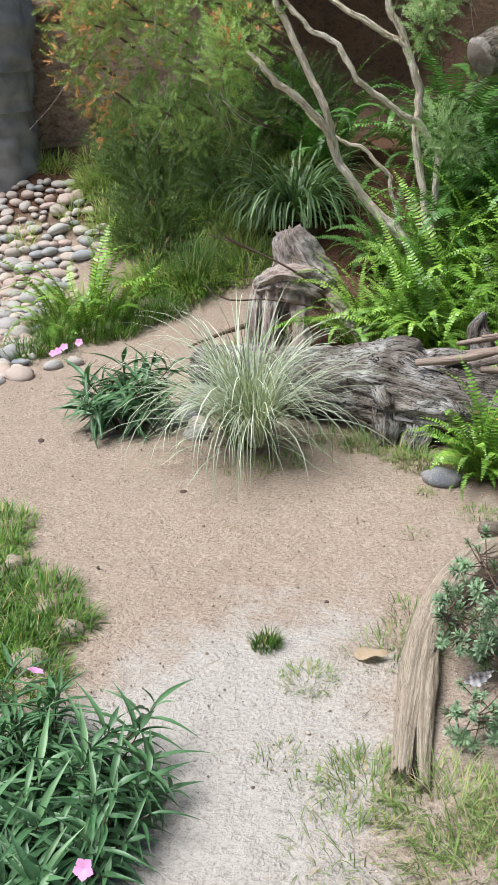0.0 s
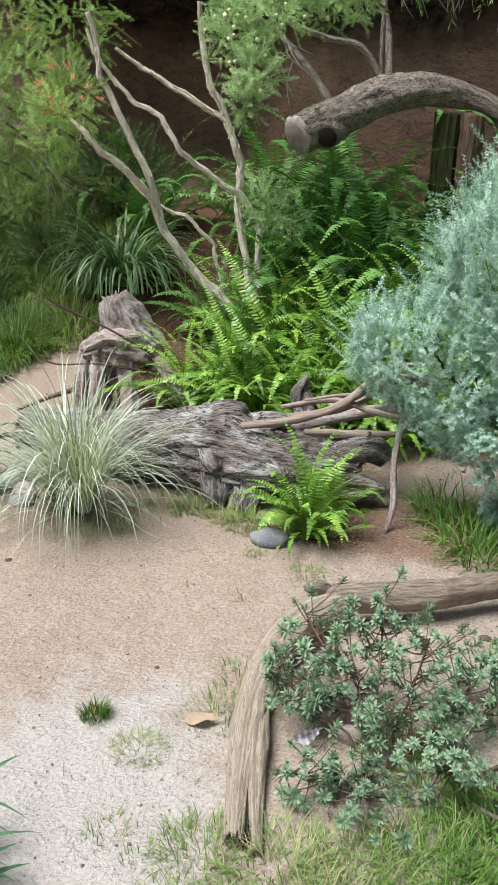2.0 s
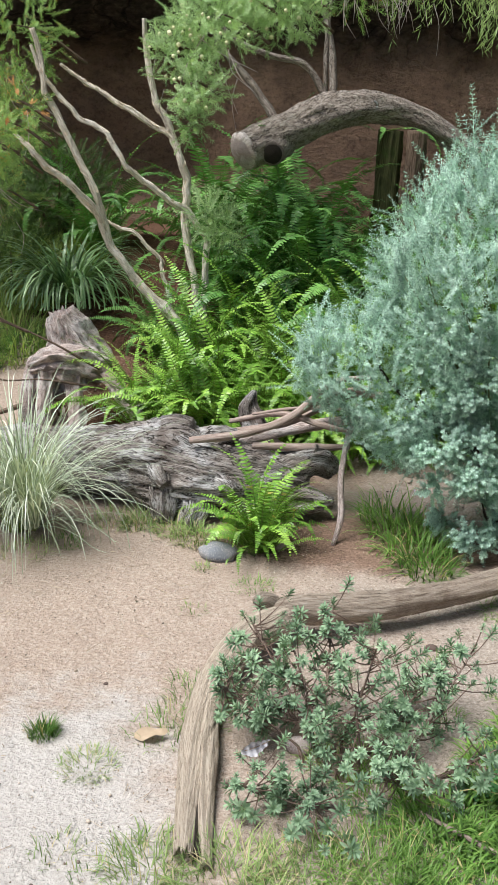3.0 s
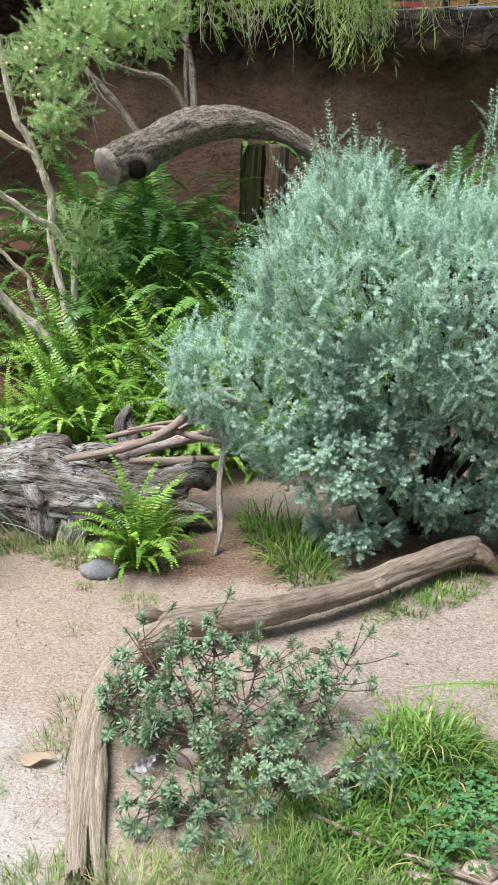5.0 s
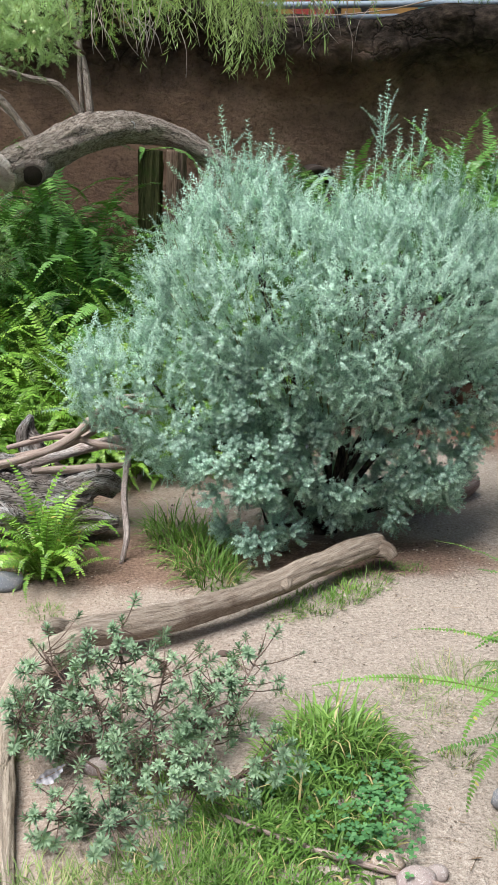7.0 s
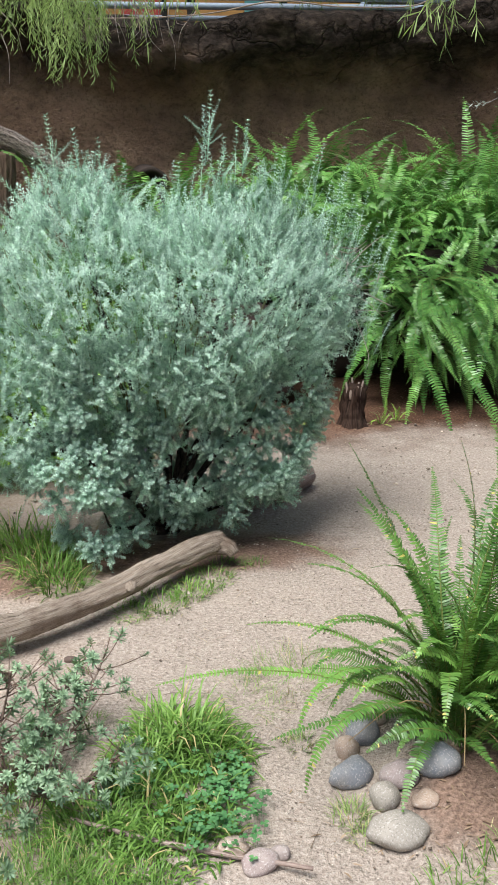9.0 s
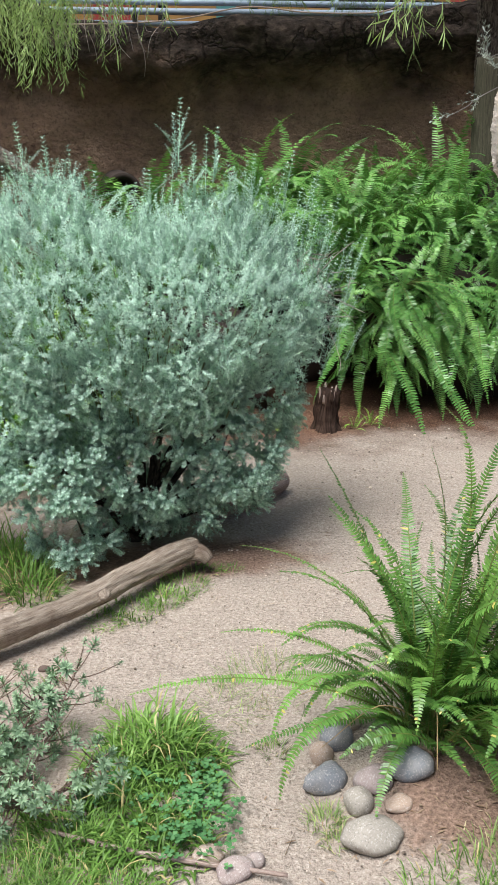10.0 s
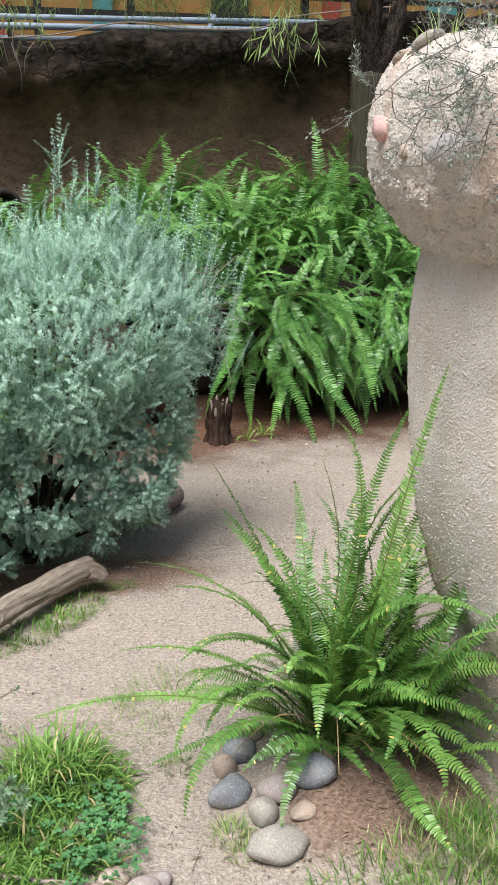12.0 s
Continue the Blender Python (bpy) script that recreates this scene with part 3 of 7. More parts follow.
# ---- the pebble-dashed planter column ----
def build_column():
    col = thing("planter_column", "pebbled beige rock-like planter column with a bulging rim", "column", (2.3, 2.72, 0))
    prof = [(-0.1, 0.36), (0.15, 0.39), (0.5, 0.42), (0.66, 0.50), (0.92, 0.565), (1.25, 0.595), (1.5, 0.615), (1.62, 0.62), (1.78, 0.605), (1.86, 0.60), (1.895, 0.60), (1.905, 0.64), (2.0, 0.715), (2.08, 0.775), (2.2, 0.805), (2.34, 0.80), (2.45, 0.76), (2.52, 0.68), (2.54, 0.58), (2.47, 0.5), (2.44, 0.02)]
    ring = np.r_[np.linspace(140, 265, 210, endpoint=False), np.linspace(265, 500, 60, endpoint=False)]
    n, seg = 320, len(ring)
    line, s = smooth_path(prof, n)
    v = []
    for k in range(n):
        z, r = line[k]
        for j in range(seg):
            a = radians(ring[j])
            q = Vector((math.cos(a) * r, math.sin(a) * r, z))
            low = 1 - float(ss(1.75, 1.95, z))
            rr = r * (1 + 0.04 * noise.noise(q * 2.1) + 0.008 * noise.noise(q * 6.0)) + low * 0.022 * math.sin(a * 5 + 1.0)
            under = float(ss(1.88, 1.95, z)) * (1 - float(ss(2.06, 2.2, z)))
            rr += (1 - low) * 0.005 * noise.noise(q * 14.0) + 0.0025 * noise.noise(q * 34.0) + under * (0.010 * noise.noise(q * 11.0) + 0.016 * noise.noise(q * 26.0) + 0.010 * noise.noise(q * 50.0)) + (0.0035 * noise.noise(q * 60.0) + 0.003 * noise.noise(q * 110.0)) * (1.6 - low)
            v.append((math.cos(a) * rr, math.sin(a) * rr, z + 0.02 * noise.noise(q * 3.0)))
    idx = np.arange(n * seg).reshape(n, seg)
    f = np.stack([idx[:-1], np.roll(idx, -1, 1)[:-1], np.roll(idx, -1, 1)[1:], idx[1:]], -1).reshape(-1, 4)
    part("shell", mesh_from("shell", np.array(v), f, M_PILLAR), col)
    # grit thrown on the render, coarser under the rim
    pr = np.random.default_rng(12)
    bm = bmesh.new()
    bmesh.ops.create_icosphere(bm, subdivisions=1, radius=1.0)
    pv, pf = np.array([q.co[:] for q in bm.verts]), np.array([[q.index for q in t.verts] for t in bm.faces])
    bm.free()
    grid = np.array(v).reshape(n, seg, 3)
    grit = []
    while len(grit) < 8500:
        k, j = int(pr.integers(20, n - 40)), int(pr.integers(0, 209))
        z = grid[k, j, 2]
        coarse = 1.88 < z < 2.12
        if not coarse and pr.random() < 0.55:
            continue
        w = pr.random()
        at = grid[k, j] * w + grid[k + 1, j + 1] * (1 - w)
        size = pr.uniform(0.0035, 0.0085) if coarse else pr.uniform(0.0025, 0.0048)
        grit.append(frame_to(pr.normal(size=3), at, size, pr.uniform(0, 6)))
    gv, gf = spread((pv * (1.2, 1.0, 0.8), pf), np.array(grit))
    tagged(part("pebble_dash", mesh_from("pebble_dash", gv, gf, M_PILLAR), col, label="rough pebble-dash grit on the render"), kind="stuff")
    # stones set into the rim, on the side towards the path
    for az, z, r, mat, sc, lab in ((173, 2.27, 0.80, M_ROSESTONE, (0.032, 0.034, 0.040), "rose-pink stone set in the rim"), (199, 2.20, 0.815, M_PALESTONE, (0.05, 0.056, 0.046), "large pale grey stone set in the rim"),
                                   (185, 2.20, 0.80, M_TANSTONE, (0.018, 0.018, 0.02), "small tan pebble set in the rim"), (176, 2.52, 0.68, M_SPECKSTONE, (0.05, 0.06, 0.025), "pale stone on the rim"),
                                   (166, 2.48, 0.72, M_TANSTONE, (0.03, 0.05, 0.02), "tan stone on the rim"), (215, 2.5, 0.72, M_TANSTONE, (0.03, 0.04, 0.03), "small pebble on the rim")):
        a = radians(az)
        part("rim_stone", STONES[int(az) % 5], col, Matrix.LocRotScale((math.cos(a) * r, math.sin(a) * r, z), Euler((0.2, 0.3, a)), sc), lab).data = recoloured(STONES[int(az) % 5], mat)
    return col


def stone_mesh(seed, mat, fine=3):
    bm = bmesh.new()
    bmesh.ops.create_icosphere(bm, subdivisions=fine, radius=1.0)
    for v in bm.verts:
        q = v.co * 0.9 + Vector((seed * 5.3, 0, 0))
        v.co *= 1 + 0.27 * noise.noise(q * 1.1) + 0.09 * noise.noise(q * 2.7) + 0.02 * noise.noise(q * 8.0)
    me = bpy.data.meshes.new("stone")
    bm.to_mesh(me)
    bm.free()
    me.materials.append(mat)
    me.polygons.foreach_set("use_smooth", np.ones(len(me.polygons), bool))
    return me


RECOLOURED = {}


def recoloured(me, mat):
    key = (me.name, mat.name)
    if key not in RECOLOURED:
        RECOLOURED[key] = me.copy()
        RECOLOURED[key].materials[0] = mat
    return RECOLOURED[key]


STONES = [stone_mesh(i, M_STONE) for i in range(5)]
COBBLES = [stone_mesh(i, M_STONE, 2) for i in range(8)]
M_ROSESTONE = stone_material("rose_stone", [(0.62, 0.36, 0.33), (0.60, 0.35, 0.32)], speck=(0.45, 0.25, 0.23))
M_PALESTONE = stone_material("pale_stone", [(0.52, 0.48, 0.48), (0.50, 0.46, 0.46)], speck=(0.18, 0.15, 0.14))

build_column()


def stone(x, y, size, turn, mat, label, group="", name="stone", tilt=0.0, i=0, dz=0.0, category="stone"):
    a, b, c = size
    ob = new(name, COBBLES[i % 8] if name == "river_stone" else recoloured(STONES[i % 5], mat))
    ob.matrix_basis = Matrix.LocRotScale((x, y, float(land(x, y)) + c * 0.45 + dz), Euler((radians(tilt), radians(tilt * 0.6), radians(turn))), (a, b, c))
    return tagged(ob, label, category, group)


# bed of river stones beside the left bank
def build_cobbles():
    r = random.Random(11)
    poly = [(-6.2, 7.9), (-5.45, 8.0), (-4.75, 7.45), (-4.8, 7.0), (-4.75, 6.4), (-4.2, 5.5), (-4.1, 5.05), (-4.7, 4.9), (-6.6, 6.9)]

    def inside(x, y):
        c = False
        for (x1, y1), (x2, y2) in zip(poly, poly[1:] + poly[:1]):
            if (y1 > y) != (y2 > y) and x < (x2 - x1) * (y - y1) / (y2 - y1) + x1:
                c = not c
        return c

    placed = []
    for _ in range(9000):
        x, y = r.uniform(-6.6, -4.0), r.uniform(4.85, 8.0)
        s = r.choice((0.048, 0.058, 0.068, 0.088)) * r.uniform(0.9, 1.15)
        if inside(x, y) and all((x - a) ** 2 + (y - b) ** 2 > (0.70 * (s + c)) ** 2 for a, b, c in placed):
            placed.append((x, y, s))
        if len(placed) >= 340:
            break
    for i, (x, y, s) in enumerate(placed):
        stone(x, y, (s * r.uniform(0.95, 1.4), s * r.uniform(0.75, 1.0), s * r.uniform(0.42, 0.72)), r.uniform(0, 360), M_STONE,
              "smooth rounded river stone in the dry stone bed", "river stones of the dry bed", "river_stone", r.uniform(-15, 15), i)


build_cobbles()
for i, (x, y, s) in enumerate([(-4.05, 5.1, 0.085), (-4.12, 4.95, 0.05), (-3.95, 5.35, 0.06), (-4.2, 5.15, 0.06), (-3.86, 5.48, 0.055)]):
    stone(x, y, (s * 1.2, s, s * 0.65), 40 * i, M_STONE, "smooth rounded river stone at the path edge", "river stones of the path edge", "river_stone", 5, i)
stone(-1.05, 4.42, (0.10, 0.062, 0.055), 8, M_BLUESTONE, "blue-grey smooth stone at the foot of the small fern", i=2)
stone(-0.78, 4.63, (0.06, 0.05, 0.045), 20, M_TANSTONE, "tan stone half hidden behind the small fern", i=3)
stone(-2.27, 4.52, (0.075, 0.06, 0.05), 30, M_TANSTONE, "brown stone under the pale grass clump", i=1)
for i, (x, y, s, m) in enumerate([(-2.66, 5.2, 0.12, M_BLUESTONE), (-2.56, 4.98, 0.10, M_PINKSTONE), (-2.62, 4.78, 0.11, M_BLUESTONE), (-2.5, 4.68, 0.07, M_STONE), (-2.45, 4.55, 0.06, M_STONE), (-2.72, 5.02, 0.07, M_STONE)]):
    stone(x, y, (s * 1.15, s * 0.85, s * 0.7), 50 * i, m, "rounded stone piled between the two plants", "stones between the plants", i=i)
for i, (x, y, s) in enumerate([(-2.03, 2.66, 0.045), (-2.05, 2.42, 0.06), (-2.2, 2.75, 0.05), (-2.55, 3.0, 0.05)]):
    stone(x, y, (s * 1.2, s, s * 0.7), 33 * i, M_TANSTONE, "dull tan stone lying in the grass verge", "stones in the verge", i=i)
# stones round the foot of the big fern
for i, (x, y, sx, sy, sz, turn, m, lab) in enumerate([
    (1.055, 2.435, 0.105, 0.075, 0.05, 12, M_SPECKSTONE, "large flat speckled stone below the big fern"),
    (1.06, 2.59, 0.052, 0.05, 0.045, 0, M_SPECKSTONE, "round speckled stone among the fern stones"),
    (1.135, 2.665, 0.068, 0.06, 0.052, 25, M_PINKSTONE, "pinkish-grey smooth stone under the big fern"),
    (0.985, 2.735, 0.085, 0.055, 0.05, 20, M_BLUESTONE, "blue-grey smooth stone under the big fern"),
    (1.275, 2.68, 0.075, 0.06, 0.06, -20, M_BLUESTONE, "grey smooth stone under the big fern"),
    (1.08, 2.93, 0.075, 0.055, 0.06, 40, M_BLUESTONE, "grey stone behind the fern stones"),
    (1.005, 2.865, 0.045, 0.04, 0.045, 0, M_TANSTONE, "tan rounded stone among the fern stones"),
    (1.15, 3.03, 0.055, 0.05, 0.045, 0, M_TANSTONE, "brown stone behind the big fern"),
    (1.19, 2.56, 0.055, 0.04, 0.02, 30, M_TANSTONE, "flat broken tan stone by the fern"),
    (0.585, 2.36, 0.06, 0.045, 0.035, 10, M_PINKSTONE, "reddish stone half sunk by the grass"),
    (0.515, 2.43, 0.05, 0.04, 0.03, 10, M_TANSTONE, "tan stone half sunk by the grass"),
    (2.05, 3.75, 0.10, 0.08, 0.07, 20, M_TANSTONE, "pinkish-tan stone on the path behind the fern"),
    (0.66, 2.4, 0.03, 0.03, 0.025, 0, M_PINKSTONE, "small reddish stone by the grass")]):
    stone(x, y, (sx, sy, sz), turn, m, lab, i=i)
for i, (x, y, s, m) in enumerate([(-0.5, 3.12, 0.055, M_PINKSTONE), (-0.43, 3.02, 0.06, M_TANSTONE), (-0.30, 3.0, 0.065, M_TANSTONE), (-0.4, 2.9, 0.05, M_PINKSTONE)]):
    stone(x, y, (s, s * 0.8, s * 0.65), 47 * i, m, "pinkish-tan stone under the grey-green shrub", "stones under the shrub", i=i + 2)


# ---- dead wood ----
def build_grey_log():
    log = thing("fallen_log", "weathered silver-grey fallen log with gnarled root end", "log", (0, 0, 0))
    part("trunk", limb("trunk", M_GREYLOG, [(-2.8, 5.32, 0.13), (-2.4, 5.2, 0.17), (-2.0, 5.12, 0.19), (-1.65, 5.06, 0.23), (-1.42, 5.02, 0.24), (-1.15, 5.0, 0.21), (-0.88, 5.05, 0.17), (-0.72, 5.1, 0.14)],
                       [0.12, 0.165, 0.185, 0.205, 0.24, 0.20, 0.16, 0.10], count=200, seg=110, ridge=0.055, lump=0.09, ridges=44, seed=2, hollow=0.8, rough=0.085), log)
    for pts, rad in (([(-1.46, 4.97, 0.16), (-1.45, 4.86, 0.10), (-1.43, 4.79, 0.0)], (0.16, 0.11, 0.05)),
                     ([(-1.5, 5.05, 0.38), (-1.42, 5.03, 0.46), (-1.33, 5.02, 0.47)], (0.12, 0.08, 0.05)),
                     ([(-1.3, 5.05, 0.34), (-1.2, 5.05, 0.42), (-1.1, 5.1, 0.42)], (0.1, 0.06, 0.03)),
                     ([(-0.9, 5.05, 0.22), (-0.7, 5.12, 0.3), (-0.58, 5.2, 0.24)], (0.11, 0.08, 0.05)),
                     ([(-0.9, 5.0, 0.12), (-0.7, 4.99, 0.12), (-0.55, 5.0, 0.11)], (0.09, 0.07, 0.03)),
                     ([(-1.15, 4.9, 0.2), (-1.1, 4.82, 0.24), (-1.05, 4.78, 0.22)], (0.09, 0.05, 0.02)), ([(-1.5, 4.9, 0.3), (-1.47, 4.82, 0.27), (-1.42, 4.77, 0.22)], (0.06, 0.05, 0.03)), ([(-1.3, 4.9, 0.14), (-1.27, 4.82, 0.08), (-1.3, 4.77, 0.0)], (0.09, 0.07, 0.05))):
        part("root", limb("root", M_GREYLOG, pts, rad, count=44, seg=36, ridge=0.16, lump=0.15, ridges=14, seed=len(pts) + rad[0] * 31, rough=0.2), log)
    frag = thing("root_snag", "upright dark grey weathered root snag", "stump", (0, 0, 0))
    part("snag", limb("snag", M_GREYLOG, [(-0.98, 5.6, -0.05), (-1.06, 5.62, 0.14), (-1.12, 5.64, 0.28), (-1.16, 5.66, 0.42), (-1.12, 5.66, 0.52)], [0.18, 0.12, 0.075, 0.052, 0.012], count=60, seg=36, ridge=0.3, lump=0.2, ridges=14, seed=5, rough=0.35), frag)
    part("snag_foot", limb("snag_foot", M_GREYLOG, [(-1.15, 5.6, 0.08), (-1.0, 5.5, 0.1), (-0.9, 5.45, 0.02)], [0.09, 0.06, 0.03], count=18, seg=14, ridge=0.2, lump=0.2, seed=8), frag)


def build_sticks():
    for lab, pts, rad, mat in (
        ("smooth brown branch laid across the fallen log", [(-1.31, 4.86, 0.45), (-1.05, 4.98, 0.47), (-0.82, 5.14, 0.53), (-0.62, 5.36, 0.68), (-0.42, 5.46, 0.70)], [0.019, 0.023, 0.021, 0.017, 0.013], M_STICK),
        ("pale brown branch lying behind the fallen log", [(-1.15, 5.24, 0.40), (-0.85, 5.28, 0.46), (-0.55, 5.4, 0.6), (-0.35, 5.45, 0.6)], [0.016, 0.022, 0.022, 0.018], M_STICK),
        ("thin pale branch resting on the log end", [(-1.0, 5.0, 0.40), (-0.72, 5.1, 0.38), (-0.5, 5.22, 0.36)], [0.02, 0.022, 0.016], M_STICK),
        ("thin pale branch crossing the pile of branches", [(-1.2, 5.35, 0.42), (-0.9, 5.3, 0.5), (-0.65, 5.2, 0.48), (-0.45, 5.2, 0.45)], [0.014, 0.018, 0.018, 0.01], M_STICK),
        ("thin reddish-brown branch curving over the pile", [(-1.1, 5.1, 0.42), (-0.85, 5.2, 0.5), (-0.6, 5.35, 0.62), (-0.4, 5.42, 0.66)], [0.012, 0.014, 0.014, 0.01], M_STICK),
        ("short grey stick leaning on the log end", [(-0.78, 4.95, 0.02), (-0.72, 5.02, 0.2), (-0.66, 5.1, 0.4)], [0.014, 0.016, 0.01], M_GREYLOG),
        ("thin brown twig on top of the pile", [(-1.05, 5.25, 0.5), (-0.8, 5.22, 0.56), (-0.5, 5.3, 0.55)], [0.008, 0.01, 0.007], M_STICK),
        ("thin grey branch behind the fallen log", [(-1.3, 5.45, 0.22), (-1.0, 5.4, 0.33), (-0.7, 5.4, 0.42), (-0.4, 5.42, 0.48)], [0.025, 0.03, 0.03, 0.02], M_ROOT),
        ("bare grey-brown stick leaning into the silver bush", [(-0.51, 4.69, 0.0), (-0.48, 4.76, 0.13), (-0.50, 4.86, 0.32), (-0.48, 4.97, 0.5), (-0.44, 5.05, 0.66)], [0.012, 0.016, 0.016, 0.015, 0.012], M_ROOT),
        ("brown root curving out of the bank soil", [(-2.25, 5.45, 0.02), (-1.98, 5.62, 0.06), (-1.75, 5.85, 0.12), (-1.68, 6.15, 0.2)], [0.03, 0.05, 0.05, 0.045], M_DARKSTEM),
        ("pale brown stick lying on the grass", [(0.02, 2.62, 0.075), (0.22, 2.5, 0.075), (0.42, 2.42, 0.06), (0.74, 2.30, 0.05)], [0.006, 0.008, 0.009, 0.007], M_STICK),
        ("dark twig lying by the grey stump", [(-3.25, 6.0, 0.02), (-2.95, 6.1, 0.14), (-2.65, 6.2, 0.22), (-2.35, 6.25, 0.2)], [0.008, 0.016, 0.02, 0.018], M_DARKSTEM),
        ("short brown log lying behind the silver bush", [(1.53, 5.72, 0.07), (1.3, 5.52, 0.07), (1.05, 5.35, 0.07)], [0.075, 0.08, 0.075], M_STICK)):
        ob = new("branch", limb("branch", mat, pts, rad, count=44, seg=14, ridge=0.06, lump=0.14, seed=pts[0][0], rough=0.08))
        tagged(ob, lab, "branch")


def soil_material():
    k = Mat("red_brown_soil", 0.95, 0.1)
    n, m = k.noise(k.coords(), 70, 5, 0.7), k.noise(k.coords(), 14, 4, 0.6)
    c = k.ramp(n, [(0.3, (0.06, 0.03, 0.02)), (0.52, (0.20, 0.115, 0.078)), (0.75, (0.42, 0.28, 0.20))])
    return k.done(c, k.bump(k.math("ADD", n, m), 1.0, 0.03))


M_SOIL = soil_material()


def build_root_stump():
    st = thing("root_stump", "eroded pinkish-grey tree stump with splayed roots", "stump", (0, 0, 0))
    part("stump_body", limb("stump_body", M_ROOT, [(-2.52, 6.5, 0.1), (-2.54, 6.48, 0.38), (-2.58, 6.44, 0.58), (-2.62, 6.40, 0.70), (-2.64, 6.38, 0.77)], [0.24, 0.20, 0.145, 0.115, 0.085], count=110, seg=84, ridge=0.2, lump=0.1, ridges=20, seed=3, hollow=0.5, ragged=0.04, rough=0.18), st)
    part("shoulder", limb("shoulder", M_ROOT, [(-2.36, 6.42, 0.36), (-2.52, 6.30, 0.46), (-2.66, 6.24, 0.47), (-2.80, 6.22, 0.42)], [0.11, 0.12, 0.11, 0.06], count=70, seg=60, ridge=0.2, lump=0.2, ridges=14, seed=13, rough=0.3), st)
    for pts, rad in (([(-2.76, 6.24, 0.44), (-2.80, 6.18, 0.26), (-2.82, 6.15, -0.02)], (0.06, 0.05, 0.06)), ([(-2.68, 6.22, 0.42), (-2.68, 6.15, 0.22), (-2.69, 6.12, -0.02)], (0.07, 0.045, 0.05)), ([(-2.5, 6.3, 0.4), (-2.46, 6.2, 0.22), (-2.44, 6.12, -0.02)], (0.08, 0.06, 0.06)), ([(-2.4, 6.4, 0.4), (-2.2, 6.28, 0.30), (-2.02, 6.15, 0.16), (-1.9, 6.05, 0.02)], (0.06, 0.05, 0.045, 0.03))):
        part("root", limb("root", M_ROOT, pts, rad, count=44, seg=36, ridge=0.18, lump=0.15, ridges=12, seed=rad[0] * 50 + pts[0][0], rough=0.2), st)
    mound = new("soil_mound", limb("soil_mound", M_SOIL, [(-2.62, 6.52, 0.0), (-2.45, 6.5, 0.08), (-2.2, 6.5, 0.10), (-1.98, 6.5, 0.02)], [0.20, 0.30, 0.32, 0.16], count=60, seg=60, lump=0.12, seed=21, rough=0.06))
    tagged(mound, "reddish-brown soil heaped against the old stump", "soil", kind="structure")
    for pts, rad in (([(-2.3, 6.2, 0.45), (-2.55, 6.1, 0.62), (-2.8, 6.1, 0.72), (-3.15, 6.2, 0.78)], (0.008, 0.008, 0.006, 0.003)), ([(-2.3, 6.1, 0.35), (-2.6, 5.95, 0.42), (-2.9, 5.95, 0.4), (-3.1, 5.9, 0.52)], (0.008, 0.007, 0.006, 0.003)),
                     ([(-2.75, 6.1, 0.7), (-2.9, 6.05, 0.78), (-2.98, 6.0, 0.86)], (0.01, 0.008, 0.004))):
        part("dead_twig", limb("dead_twig", M_DARKSTEM, pts, rad, count=20, seg=7, lump=0.2, seed=rad[0] * 10), st)


def build_front_log():
    log = thing("driftwood_log", "tan bent driftwood log with split hollow end on sand", "log", (0, 0, 0))
    part("thick_limb", limb("thick_limb", M_TANLOG, [(-0.652, 2.33, 0.04), (-0.702, 2.58, 0.05), (-0.75, 2.88, 0.062), (-0.765, 3.2, 0.08), (-0.70, 3.5, 0.10), (-0.58, 3.69, 0.11)], [0.030, 0.042, 0.055, 0.064, 0.070, 0.06], count=110, seg=60, ridge=0.05, lump=0.04, ridges=20, seed=1, hollow=2.0, ragged=0.04, rough=0.05), log)
    part("long_limb", limb("long_limb", M_DULLLOG, [(-0.66, 3.68, 0.13), (-0.55, 3.72, 0.135), (-0.34, 3.80, 0.12), (-0.11, 3.93, 0.11), (0.2, 4.15, 0.11), (0.46, 4.37, 0.125), (0.64, 4.51, 0.135), (0.80, 4.62, 0.14)], [0.035, 0.062, 0.062, 0.058, 0.056, 0.056, 0.062, 0.056], count=140, seg=40, ridge=0.05, lump=0.10, ridges=14, seed=4, rough=0.07), log)
    part("split_side", limb("split_side", M_TANLOG, [(-0.578, 2.32, 0.03), (-0.625, 2.48, 0.045), (-0.69, 2.76, 0.06), (-0.735, 3.0, 0.065)], [0.018, 0.025, 0.038, 0.03], count=40, seg=24, ridge=0.10, lump=0.10, seed=6, ragged=0.05, rough=0.08), log)
    # dark filler piece that stands in for the shade deep in the slit
    part("rotten_core", limb("rotten_core", M_TRUNK, [(-0.615, 2.335, 0.03), (-0.66, 2.52, 0.05), (-0.70, 2.70, 0.075)], [0.020, 0.021, 0.014], count=30, seg=16, ridge=0.2, lump=0.2, seed=16), log, label="dark filler painting the shade inside the split end")
    for pts, rad in (([(-0.66, 3.7, 0.15), (-0.68, 3.66, 0.19), (-0.7, 3.63, 0.20)], (0.05, 0.035, 0.02)), ([(0.78, 4.60, 0.13), (0.84, 4.57, 0.12), (0.87, 4.55, 0.09)], (0.055, 0.045, 0.03)), ([(0.3, 4.2, 0.12), (0.31, 4.14, 0.13), (0.315, 4.12, 0.132)], (0.035, 0.022, 0.012))):
        part("knot", limb("knot", M_DULLLOG, pts, rad, count=20, seg=20, ridge=0.1, lump=0.15, seed=rad[0] * 40, rough=0.15), log)


